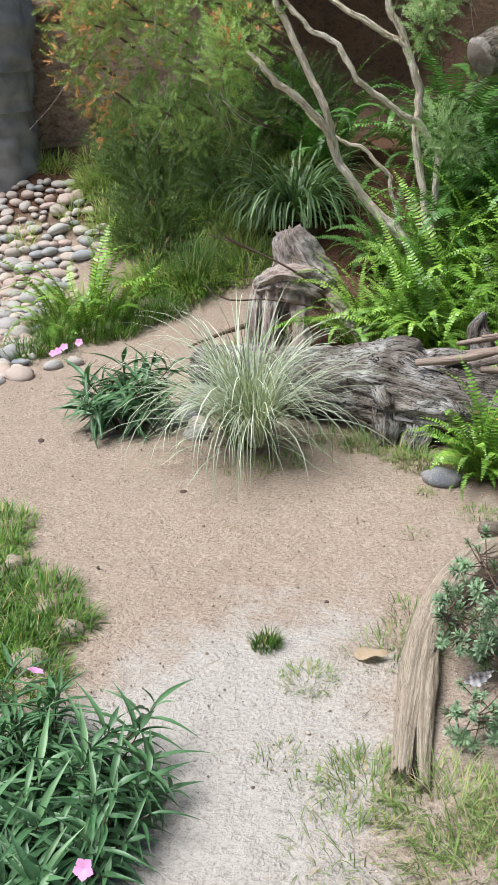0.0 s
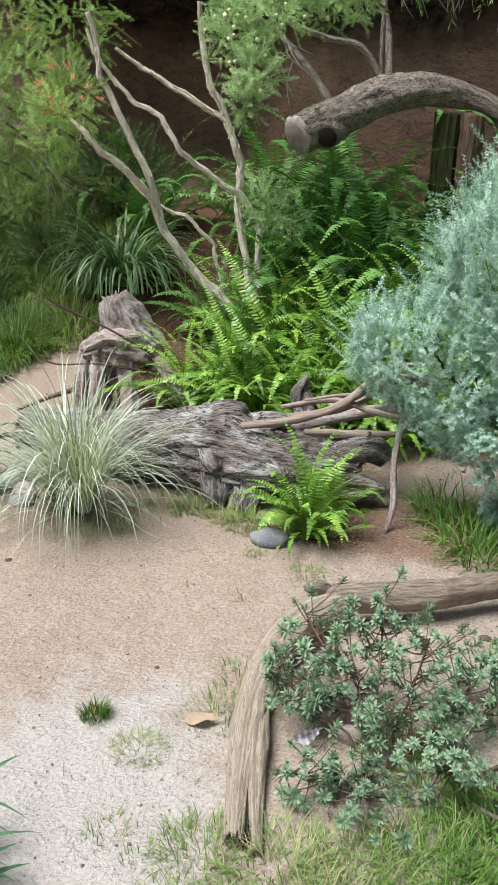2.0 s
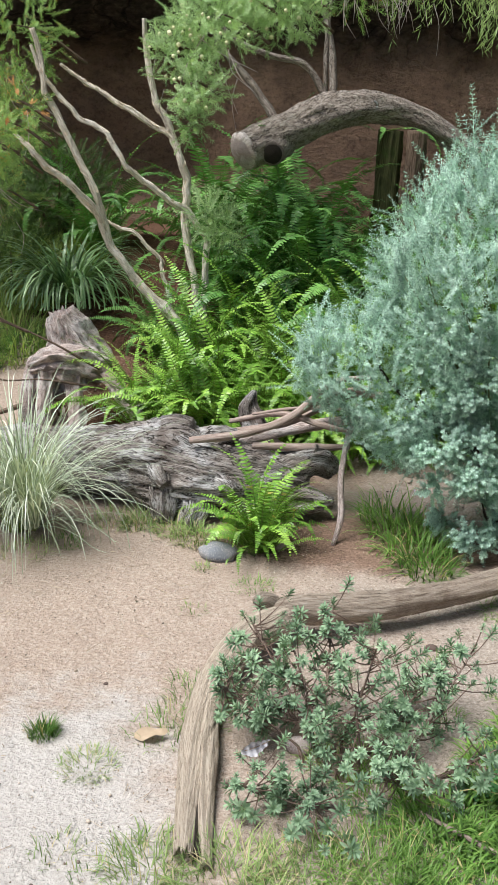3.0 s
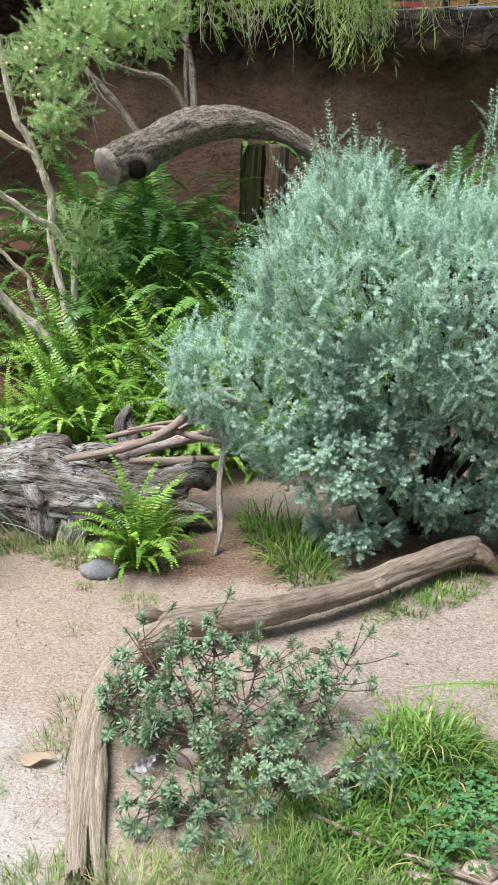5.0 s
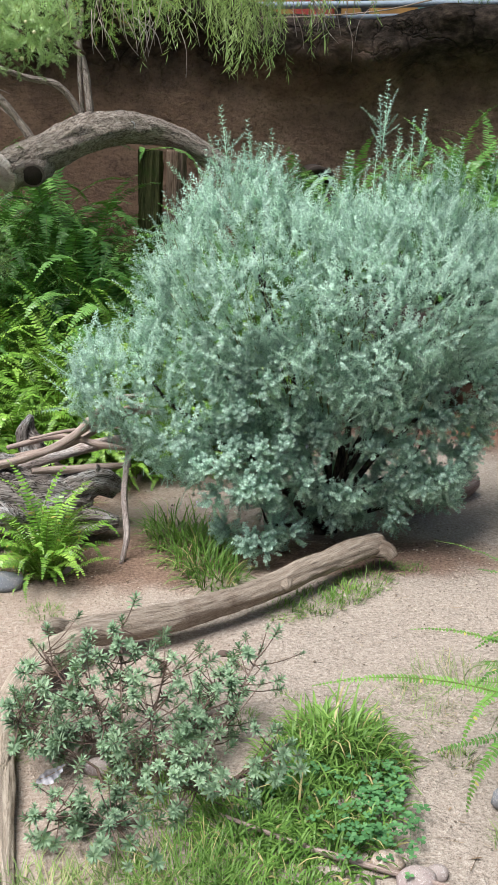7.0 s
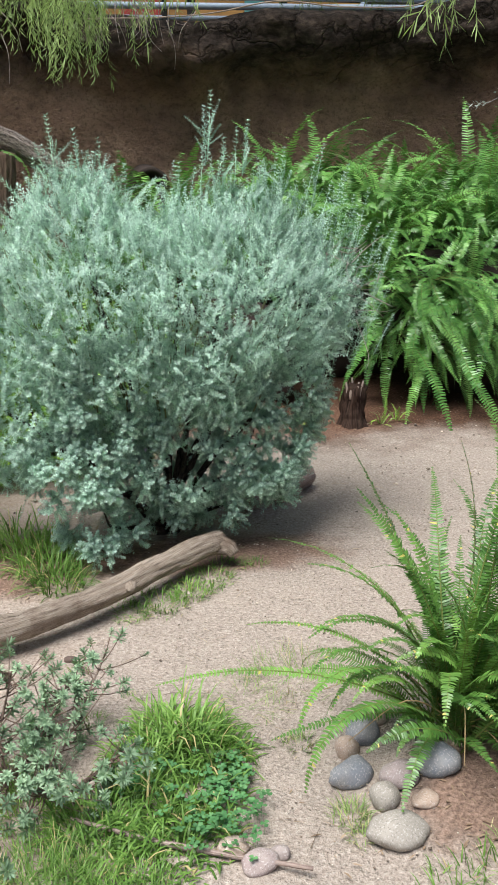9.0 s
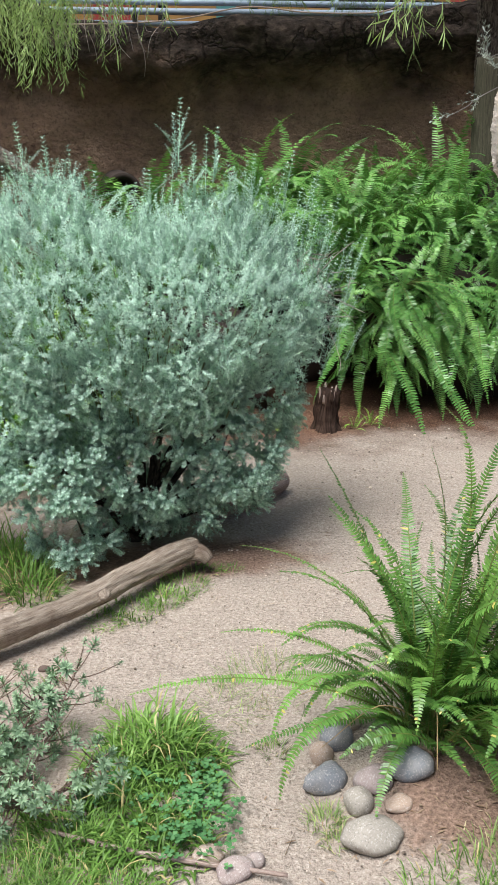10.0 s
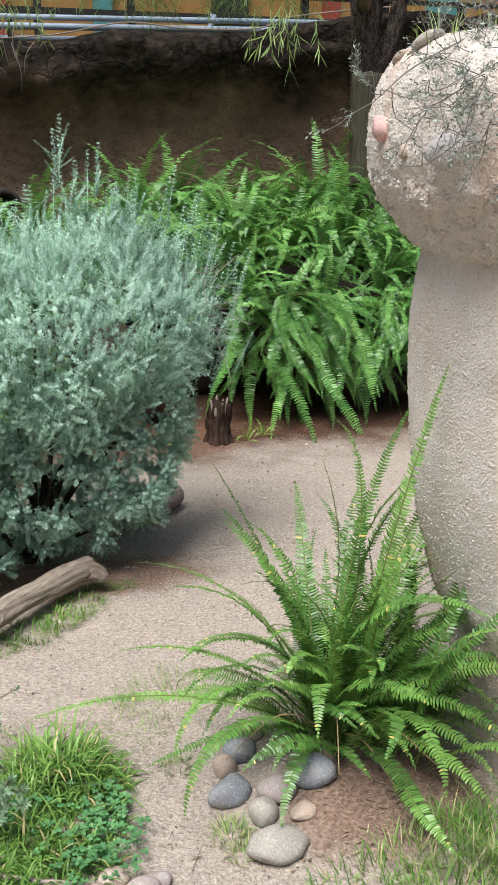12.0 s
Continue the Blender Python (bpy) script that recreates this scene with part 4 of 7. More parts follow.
M_MOSSY = wood_material("mossy_wood", (0.02, 0.024, 0.01), (0.07, 0.075, 0.03), (0.16, 0.15, 0.07), grain=1.0, stain=(0.05, 0.10, 0.02))
M_DULLPOST = wood_material("dull_brown_wood", (0.05, 0.032, 0.022), (0.16, 0.11, 0.08), (0.30, 0.22, 0.17), grain=1.2)


def build_arch_log():
    log = thing("arched_log", "dark arched log sawn flat at one end on two posts", "log", (0, 0, 0))
    part("trunk", limb("trunk", M_ARCHLOG, [(-1.60, 7.52, 1.83), (-1.32, 7.8, 1.97), (-1.02, 8.12, 2.12), (-0.73, 8.36, 2.15), (-0.42, 8.51, 2.09), (-0.04, 8.62, 1.88), (0.3, 8.71, 1.62), (0.55, 8.8, 1.3)], [0.14, 0.145, 0.14, 0.125, 0.10, 0.085, 0.08, 0.07], count=130, seg=48, ridge=0.05, lump=0.07, seed=9, rough=0.06), log)
    part("sawn_end", limb("sawn_end", M_ROOT, [(-1.618, 7.500, 1.821), (-1.606, 7.514, 1.828), (-1.59, 7.53, 1.836)], [0.112, 0.135, 0.142], count=8, seg=36, lump=0.04, seed=6, rough=0.05), log, label="pale weathered sawn end")
    part("sawn_stub", limb("sawn_stub", M_ARCHLOG, [(-1.36, 7.76, 1.88), (-1.37, 7.62, 1.845), (-1.378, 7.5, 1.816)], [0.11, 0.095, 0.088], count=14, seg=24, ridge=0.03, lump=0.03, seed=3, hollow=0.25), log)
    part("stub_face", limb("stub_face", M_TRUNK, [(-1.379, 7.49, 1.813), (-1.377, 7.52, 1.82)], [0.070, 0.074], count=4, seg=28, lump=0.03, seed=4), log, label="dark sawn face of the stub")
    for x, y, w, mat in ((-0.63, 8.42, 0.10, M_MOSSY), (-0.42, 8.36, 0.082, M_DULLPOST)):
        b = float(land(x, y))
        part("post", limb("post", mat, [(x, y, b - 0.1), (x + 0.02, y, b + 0.5), (x + 0.05, y + 0.02, 1.98)], [w * 1.15, w, w * 0.9], count=40, seg=28, ridge=0.2, lump=0.08, ridges=12, seed=x, rough=0.06), log)
    ring = limb("eye_bolt", M_CHROME, [(-0.72 + 0.03 * math.cos(a), 8.22, 2.17 + 0.03 * math.sin(a)) for a in np.linspace(0, 6.0, 9)], 0.006, count=18, seg=6)
    part("eye_bolt", ring, log, label="small steel eye bolt")
    # two cut poles leaning up behind the sawn end
    for pts, rad in (([(-1.40, 7.85, 2.0), (-1.52, 7.86, 2.18), (-1.66, 7.84, 2.36), (-1.88, 7.8, 2.6)], (0.034, 0.03, 0.026, 0.02)), ([(-1.08, 8.2, 2.2), (-1.25, 8.15, 2.45), (-1.5, 8.07, 2.52), (-1.8, 8.0, 2.64), (-1.95, 7.95, 2.85)], (0.026, 0.024, 0.022, 0.02, 0.014)), ([(-1.05, 8.3, 2.18), (-1.08, 8.4, 2.5), (-1.14, 8.45, 2.8), (-1.2, 8.45, 3.1)], (0.03, 0.028, 0.026, 0.022)), ([(-1.12, 8.38, 2.2), (-1.13, 8.4, 2.6), (-1.1, 8.45, 3.05)], (0.018, 0.017, 0.014)),):
        ob = new("branch", limb("branch", M_ARCHLOG, pts, rad, count=26, seg=10, ridge=0.1, lump=0.2, seed=2))
        tagged(ob, "pale thin limb leaning on the arched log", "branch")


build_grey_log(), build_sticks(), build_root_stump(), build_front_log(), build_arch_log()


M_MULCHWOOD = wood_material("fibrous_dark_wood", (0.012, 0.008, 0.006), (0.05, 0.03, 0.022), (0.12, 0.075, 0.055))


def build_small_stump():
    st = thing("small_stump", "small dark fibrous stump with splintered pale top", "stump", (2.2, 7.0, 0))
    part("stump_body", limb("stump_body", M_MULCHWOOD, [(0, 0, -0.03), (0, 0, 0.06), (0, 0, 0.16), (0.01, 0, 0.30)], [0.14, 0.10, 0.085, 0.08], count=44, seg=36, ridge=0.2, lump=0.12, ridges=20, seed=4, rough=0.2, ragged=0.06), st)
    for i in range(8):
        a = i * 0.8
        part("splinter", limb("splinter", M_STICK, [(0.045 * math.cos(a), 0.045 * math.sin(a), 0.22), (0.07 * math.cos(a), 0.07 * math.sin(a), 0.29 + 0.09 * ((i * 7) % 5) / 5)], [0.022, 0.006], count=6, seg=6, seed=i, lump=0.2), st)


build_small_stump()


# ---- ferns ----
def frond_mesh(name, mat, length, width, pairs, rise, droop, seed, side=0.0, fill=0.8, curl=1.8):
    """A sword-fern frond from the origin along +x: rise and droop in degrees at its foot and tip."""
    r = np.random.default_rng(seed)
    n = 13
    t = np.linspace(0, 1, n)
    el = np.radians(rise + (droop - rise) * t**curl)
    az = np.radians(side * t**2)
    step = length / (n - 1)
    d = np.stack([np.cos(el) * np.cos(az), np.cos(el) * np.sin(az), np.sin(el)], 1)
    p = np.vstack([[0, 0, 0], np.cumsum(d[:-1] * step, 0)])
    lat = np.stack([-np.sin(az), np.cos(az), 0 * az], 1)
    nor = np.cross(d, lat)
    v, f, slot = [], [], []
    # rachis, a three-sided rod
    for k in range(n):
        w = 0.0028 * (1.15 - t[k]) * (0.6 + length)
        for a in (0.5, 2.6, 4.7):
            v.append(p[k] + w * (math.cos(a) * lat[k] + math.sin(a) * nor[k]))
    for k in range(n - 1):
        for j in range(3):
            a, b = 3 * k + j, 3 * k + (j + 1) % 3
            f += [(a, b, b + 3), (a, b + 3, a + 3)]
            slot += [1, 1]
    for k in range(pairs):
        u = 0.09 + 0.905 * (k + 0.5) / pairs
        prof = min(1.0, 0.45 + (u - 0.09) * 3.2) * min(1.0, ((1.02 - u) / 0.42) ** 0.8)
        i = u * (n - 1)
        j, fr = int(i), i - int(i)
        j2 = min(j + 1, n - 1)
        c, dd, ll, nn = (q[j] * (1 - fr) + q[j2] * fr for q in (p, d, lat, nor))
        for sgn in (1, -1):
            if r.random() < 0.03:
                continue
            L = width * 0.5 * prof * r.uniform(0.88, 1.06)
            W = length * 0.9 / pairs * fill
            out = sgn * ll * 0.96 + dd * r.uniform(0.14, 0.34) + nn * r.uniform(-0.02, 0.26)
            out /= np.linalg.norm(out)
            al = dd - out * (dd @ out)
            al /= np.linalg.norm(al)
            roll = math.radians(r.uniform(2, 18)) * (1 if r.random() < 0.92 else -1)
            al = al * math.cos(roll) + np.cross(out, al) * math.sin(roll) * sgn
            sag = nn * L * r.uniform(-0.28, -0.06)
            b = len(v)
            twist = nn * W * r.uniform(-0.2, 0.3)
            if fill < 0.75:
                v += [c - al * W * 0.46, c + al * W * 0.50 + twist, c + out * L * 0.64 - al * W * 0.42 + sag * 0.35, c + out * L * 0.62 + al * W * 0.44 + sag * 0.35 + twist, c + out * L + sag + dd * L * 0.08]
                f += [(b, b + 2, b + 3), (b, b + 3, b + 1), (b + 2, b + 4, b + 3)]
                slot += [0, 0, 0]
            else:
                v += [c - al * W * 0.46, c + al * W * 0.50 + twist, c + out * L * 0.94 - al * W * 0.22 + sag, c + out * L + al * W * 0.20 + sag + twist * 0.5]
                f += [(b, b + 2, b + 3), (b, b + 3, b + 1)]
                slot += [0, 0]
    return mesh_from(name, np.array(v), np.array(f), [mat, M_RACHIS], slots=slot, smooth=False)


ARCHING = [(1.0, 1.0, 86, 10, 12), (0.95, 0.95, 80, -20, -25), (0.9, 1.0, 76, -45, 22), (0.85, 0.9, 66, -70, -30), (0.8, 0.95, 52, -60, 36), (0.65, 0.85, 70, -30, -45), (0.95, 1.0, 74, -80, 18), (0.6, 0.8, 38, -50, 28), (0.85, 0.9, 84, -15, 35), (0.75, 0.9, 78, -75, -12)]
HANGING = [(1.0, 1.0, 20, -88, 30), (0.9, 0.95, -10, -88, -40), (0.7, 1.0, 60, -70, 40), (1.1, 1.0, -25, -89, 10), (0.6, 0.9, 45, -50, -44), (0.95, 1.0, 5, -89, -12), (0.75, 1.0, -40, -89, 25)]
UPRIGHT = [(1.1, 1.0, 87, 45, 12), (1.05, 1.0, 83, 20, -18), (1.0, 1.0, 78, 5, 24), (0.95, 1.0, 72, -30, -26), (0.9, 1.0, 60, -55, 30), (0.75, 0.9, 72, -20, -40), (0.9, 1.0, 56, -80, 15), (0.6, 0.85, 36, -40, 30), (1.0, 0.95, 85, 35, -8), (0.8, 0.95, 80, -40, 35)]


def frond_set(mat, length, width, pairs, seed, droopy=0.0, shapes=ARCHING, fill=0.8, curl=1.8):
    """Fronds of a plant: upright, arching and low ones."""
    return [frond_mesh("frond", mat, length * k, width * w, pairs, rise, drop - droopy, seed + i, side, fill, curl)
            for i, (k, w, rise, drop, side) in enumerate(shapes)]


def fern(fronds, count, label, at, turn, seed, group="", lean=None, low=0.0, name="sword_fern", spread_r=0.09, clear=None):
    """A fern of many fronds round one crown; lean: (azimuth, degrees) tips the whole plant; clear: azimuths left bare."""
    r = random.Random(seed)
    ob = thing(name, label, "fern", at, turn, group)
    order = list(range(len(fronds)))
    for i in range(count):
        az = 137.5 * i + r.uniform(-30, 30)
        if clear and clear[0] < (az + turn) % 360 < clear[1]:
            continue
        k = order[i % len(order)] if r.random() > 0.35 else r.choice(order)
        s = r.uniform(0.62, 1.15)
        a = radians(az)
        m = Matrix.LocRotScale((spread_r * r.random() * math.cos(a), spread_r * r.random() * math.sin(a), -0.02), Euler((radians(r.uniform(-24, 24)), radians(r.uniform(-16, 18) + low), a)), (s, s, s))
        part("frond", fronds[k], ob, m)
    if lean:
        ax = Vector((-math.sin(radians(lean[0])), math.cos(radians(lean[0])), 0))
        ob.matrix_basis = Matrix.Translation(at) @ Matrix.Rotation(radians(lean[1]), 4, ax) @ Matrix.Rotation(radians(turn), 4, "Z")
    return ob


FR_BANK = frond_set(M_FERN, 0.95, 0.076, 46, 100)
FR_DEEP = frond_set(M_FERN_DEEP, 1.2, 0.125, 50, 200, 10)
FR_NEAR = frond_set(M_FERN_NEAR, 0.88, 0.085, 62, 300, 0, UPRIGHT, 0.74)
FR_SMALL = frond_set(M_FERN, 0.62, 0.068, 32, 400)
FR_RIGHT = frond_set(M_FERN_DEN, 0.95, 0.105, 44, 500, 16)
FR_HANG = frond_set(M_FERN_DEN, 0.85, 0.095, 42, 600, 0, HANGING, 0.8, 0.8)

# the bank behind the fallen log
r = random.Random(21)
proto = [fern(FR_BANK, 60, "bright green sword fern on the planted bank", on_land(-1.35 + 0.3 * i, 6.15, -0.02), 40 * i, 30 + i, "bright ferns of the bank") for i in range(3)]
spots = []
for row, (y, x0, x1, n) in enumerate(((6.15, -2.05, -0.1, 6), (6.42, -2.15, 0.35, 9), (6.72, -1.8, 0.6, 9), (7.0, -1.55, 0.7, 8))):
    for i in range(n):
        x = x0 + (x1 - x0) * (i + 0.5) / n + r.uniform(-0.1, 0.1)
        spots.append((x, y + r.uniform(-0.12, 0.12)))
for i, (x, y) in enumerate(spots):
    if row and any(abs(x + 1.35 - 0.3 * k) < 0.12 and abs(y - 6.15) < 0.12 for k in range(3)):
        continue
    s = r.uniform(0.88, 1.15) * (1.0 + 0.20 * float(ss(6.3, 7.0, y)))
    copy_thing(proto[i % 3], Matrix.LocRotScale(on_land(x, y, -0.02), Euler((radians(r.uniform(-8, 8)), radians(r.uniform(-8, 8)), r.uniform(0, 6.28))), (s, s, s)))
deep = [fern(FR_DEEP, 44, "shaded deep green fern at the foot of the wall", on_land(-1.2 + 0.9 * i, 7.7, -0.02), 70 * i, 60 + i, "shaded ferns of the bank") for i in range(3)]
for i, (x, y) in enumerate([(-2.1, 7.05), (-1.75, 7.75), (-1.45, 7.25), (-0.85, 7.35), (-1.0, 8.05), (0.3, 8.0), (-2.0, 8.4), (0.75, 8.3), (1.05, 8.6), (1.35, 8.9), (1.8, 9.35), (2.2, 9.4), (-1.45, 8.4), (-3.0, 8.2), (2.7, 9.4), (3.3, 9.3), (3.8, 9.2), (-1.15, 7.6), (0.0, 7.3), (-1.25, 8.15)]):
    s = r.uniform(1.05, 1.4) * (0.8 if x > 1.2 else 0.55 if y < 7.2 else 1)
    copy_thing(deep[i % 3], Matrix.LocRotScale(on_land(x, y, -0.02), Euler((radians(r.uniform(-8, 8)), radians(r.uniform(-8, 8)), r.uniform(0, 6.28))), (s, s, s)))

# fern mound on the right, over a dark den
den = thing("den_rock", "dark earth and rock ledge of a shaded animal den", "rock", (0, 0, 0), kind="structure")


def build_den():
    def lump(name, c, sx, sy, sz, seed):
        bm = bmesh.new()
        bmesh.ops.create_icosphere(bm, subdivisions=5, radius=1.0)
        for v in bm.verts:
            q = v.co * 1.6 + Vector((seed, 0, 0))
            k = 1 + 0.25 * noise.noise(q) + 0.10 * noise.noise(q * 3) + 0.05 * noise.noise(q * 8)
            v.co = Vector((v.co.x * sx * k, v.co.y * sy * k, v.co.z * sz * k)) + Vector(c)
        me = bpy.data.meshes.new(name)
        bm.to_mesh(me)
        bm.free()
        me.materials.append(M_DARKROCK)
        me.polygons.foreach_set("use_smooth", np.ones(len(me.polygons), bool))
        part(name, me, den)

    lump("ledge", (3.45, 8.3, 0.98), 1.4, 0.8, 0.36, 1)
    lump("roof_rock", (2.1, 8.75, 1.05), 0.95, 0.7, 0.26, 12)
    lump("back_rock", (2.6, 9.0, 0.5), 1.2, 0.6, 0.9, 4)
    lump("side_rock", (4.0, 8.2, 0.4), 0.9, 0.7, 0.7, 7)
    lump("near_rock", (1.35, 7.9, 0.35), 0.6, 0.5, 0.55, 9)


build_den()
over = [fern(FR_RIGHT, 36, "lush green fern hanging over the den ledge", (2.75 + 0.55 * i, 7.85, 1.05), 50 * i, 80 + i, "ferns over the den", low=6) for i in range(3)]
for i, (x, y, z, tip) in enumerate([(2.55, 7.75, 0.95, 30), (2.9, 7.6, 0.75, 42), (3.3, 7.55, 0.85, 42), (3.75, 7.5, 0.8, 40), (4.2, 7.5, 0.7, 38), (2.7, 8.1, 1.25, 10), (3.15, 8.1, 1.3, 8), (3.6, 8.0, 1.3, 8),
                                    (4.1, 8.0, 1.25, 10), (4.4, 7.9, 1.1, 15), (2.35, 8.2, 1.15, 16), (2.05, 8.5, 1.1, 10), (1.75, 8.5, 1.05, 8), (1.5, 8.25, 0.95, 10), (3.35, 7.8, 1.2, 20), (3.9, 7.75, 1.1, 25), (4.7, 7.6, 0.8, 30), (3.0, 8.5, 1.35, 0), (3.8, 8.4, 1.3, 0), (2.45, 8.6, 1.25, 0)]):
    s = r.uniform(0.85, 1.08)
    m = Matrix.Translation((x, y, z)) @ Matrix.Rotation(radians(tip), 4, Vector((1, 0, 0))) @ Matrix.Rotation(r.uniform(0, 6.28), 4, "Z") @ Matrix.Scale(s, 4)
    copy_thing((over + deep)[i % 3 + 3 * (z > 1.2 and i % 2)], m)

for i, (x, y, z) in enumerate([(1.95, 8.75, 1.22), (2.25, 8.85, 1.28), (3.45, 8.75, 1.3), (3.8, 8.8, 1.32), (4.15, 8.7, 1.3)]):
    copy_thing(deep[i % 3], Matrix.LocRotScale((x, y, z), Euler((radians(r.uniform(-6, 10)), radians(r.uniform(-8, 8)), r.uniform(0, 6.28))), (1.05, 1.05, 1.1)))

hang = fern(FR_HANG, 30, "fresh green fern trailing down from the den ledge", (2.6, 7.6, 0.98), 0, 88, "ferns trailing from the den ledge", spread_r=0.14, clear=(35, 145))
for i in range(20):
    x = 2.74 + 0.085 * i + r.uniform(-0.07, 0.07)
    s = r.uniform(0.62, 1.12)
    copy_thing(hang, Matrix.LocRotScale((x, 7.5 + r.uniform(-0.12, 0.14), (0.62, 0.85, 1.1)[i % 3] + r.uniform(-0.1, 0.1)), Euler((radians(r.uniform(-18, 14)), radians(r.uniform(-16, 16)), radians(r.uniform(-48, 48)))), (s, s, s)))

# single ferns
M_STRAWSTEM = plain_material("dry_stalk", (0.42, 0.30, 0.15), 0.7)
fern(FR_NEAR, 48, "yellow-green sword fern crowding against the planter column", (1.60, 2.74, 0.08), 80, 15, low=-8, spread_r=0.16, clear=(190, 235))
big = fern(FR_NEAR, 84, "large yellow-green sword fern beside the planter column", (1.42, 2.86, 0.10), 0, 5, low=-4, spread_r=0.15, clear=(212, 250))
# azimuth, rise, tip angle, sideways bend, length, width, curl of the fronds that stand out
for i, (az, rise, tip, bend, length, width, curl) in enumerate([
    (12, 86, 76, 8, 1.49, 0.097, 1.5), (100, 86, -25, 10, 1.28, 0.078, 6), (152, 70, 52, -8, 1.12, 0.078, 1.4), (150, 62, -8, 10, 1.07, 0.060, 1.6), (166, 55, -11, 12, 0.92, 0.050, 1.4),
    (172, 35, -13, 14, 1.15, 0.062, 1.1), (190, 31, -35, -14, 0.78, 0.060, 1.2), (205, 84, 24, 20, 0.88, 0.092, 2), (240, 80, -16, -24, 0.81, 0.092, 2.2), (182, 82, 18, 16, 0.95, 0.097, 2.4), (268, 84, 30, -20, 0.88, 0.092, 2), (130, 84, 46, 14, 1.04, 0.092, 1.6),
    (-22, 66, -22, 10, 0.98, 0.100, 1.5), (-6, 66, -12, -14, 1.12, 0.092, 1.6), (-32, 60, -44, 12, 0.95, 0.110, 1.5), (-48, 52, -56, -10, 0.88, 0.110, 1.4), (-62, 44, -70, 16, 0.80, 0.105, 1.5), (-15, 60, -50, -22, 1.00, 0.100, 1.6), (5, 74, 30, 20, 1.22, 0.087, 1.6),
    (228, 28, -46, 14, 0.60, 0.080, 1.3), (276, 30, -56, 18, 0.64, 0.085, 1.3), (302, 32, -52, -12, 0.74, 0.090, 1.3), (322, 36, -62, 10, 0.80, 0.090, 1.4), 
    (60, 76, 12, 14, 1.07, 0.087, 1.7), (38, 80, 22, -12, 1.12, 0.087, 1.7), (82, 72, 0, 20, 1.04, 0.083, 1.7), (140, 78, 5, -28, 0.95, 0.083, 2.2), (170, 66, -45, 22, 0.81, 0.083, 1.9), (-12, 86, -14, 16, 1.34, 0.095, 2.2), (-2, 76, -30, -10, 1.12, 0.10, 1.6), (-28, 88, -8, 14, 1.36, 0.095, 2.4), (-42, 82, -26, -16, 1.12, 0.10, 2.0), (22, 84, 50, -10, 1.34, 0.09, 1.5), (-55, 60, -78, 20, 0.92, 0.10, 1.6), (-72, 56, -82, -16, 0.80, 0.10, 1.6), (215, 76, -30, 20, 0.72, 0.09, 2.2), (255, 72, -62, -18, 0.74, 0.09, 2.0), (292, 70, -55, 26, 0.76, 0.087, 1.9), (330, 72, -30, -24, 0.92, 0.092, 1.8), (310, 60, -80, 18, 0.85, 0.092, 1.6), (195, 58, -60, 24, 0.76, 0.078, 1.7)]):
    part("frond", frond_mesh("frond", M_FERN_NEAR, length, width, int(70 * length) + 6, rise, tip, 950 + i, bend, 0.74, curl), big, pose(0.03 * math.cos(az), 0.03 * math.sin(az), 0, 14 * math.sin(az * 7.0), 0, az))
for i, (az, rise, h) in enumerate([(200, 40, 0.5), (250, 62, 0.42), (300, 35, 0.46), (170, 55, 0.5), (330, 58, 0.4), (280, 25, 0.4)]):
    a, e = radians(az), radians(rise)
    part("dry_stalk", limb("dry_stalk", M_STRAWSTEM, [(0, 0, 0.02), (0.5 * h * math.cos(a), 0.5 * h * math.sin(a), 0.6 * h * math.sin(e)), (h * math.cos(a), h * math.sin(a), 0.5 * h * math.sin(e) - 0.05)], [0.003, 0.0025, 0.0012], count=12, seg=5, seed=i), big, label="dry bare fern stalk")
fern(FR_SMALL, 84, "small bright green fern in front of the log", (-0.87, 4.55, -0.01), 0, 7, low=-5, spread_r=0.07)
for x, y, k in ((2.42, 6.98, 0.38), (2.58, 7.1, 0.42), (1.78, 6.7, 0.36)):
    fern(FR_SMALL, 9, "young fern sprig on the mulch by the small stump", on_land(x, y, -0.01), 40 * x, int(100 * x), "young ferns by the stump", spread_r=0.06).scale = (k, k, k)
fern(FR_SMALL, 64, "fresh green fern at the edge of the stone bed", on_land(-4.30, 6.25, -0.01), 0, 8, low=-4, spread_r=0.26).scale = (1.45, 1.45, 1.45)
fern([frond_mesh("frond", M_FERN_DEEP, 0.5 * k, 0.08, 24, 20, -85, 640 + i, 10) for i, k in enumerate((1.0, 0.8, 1.2))], 7, "deep green fern hanging from the arched log", (-0.66, 8.30, 2.0), 20, 9, clear=(10, 170))


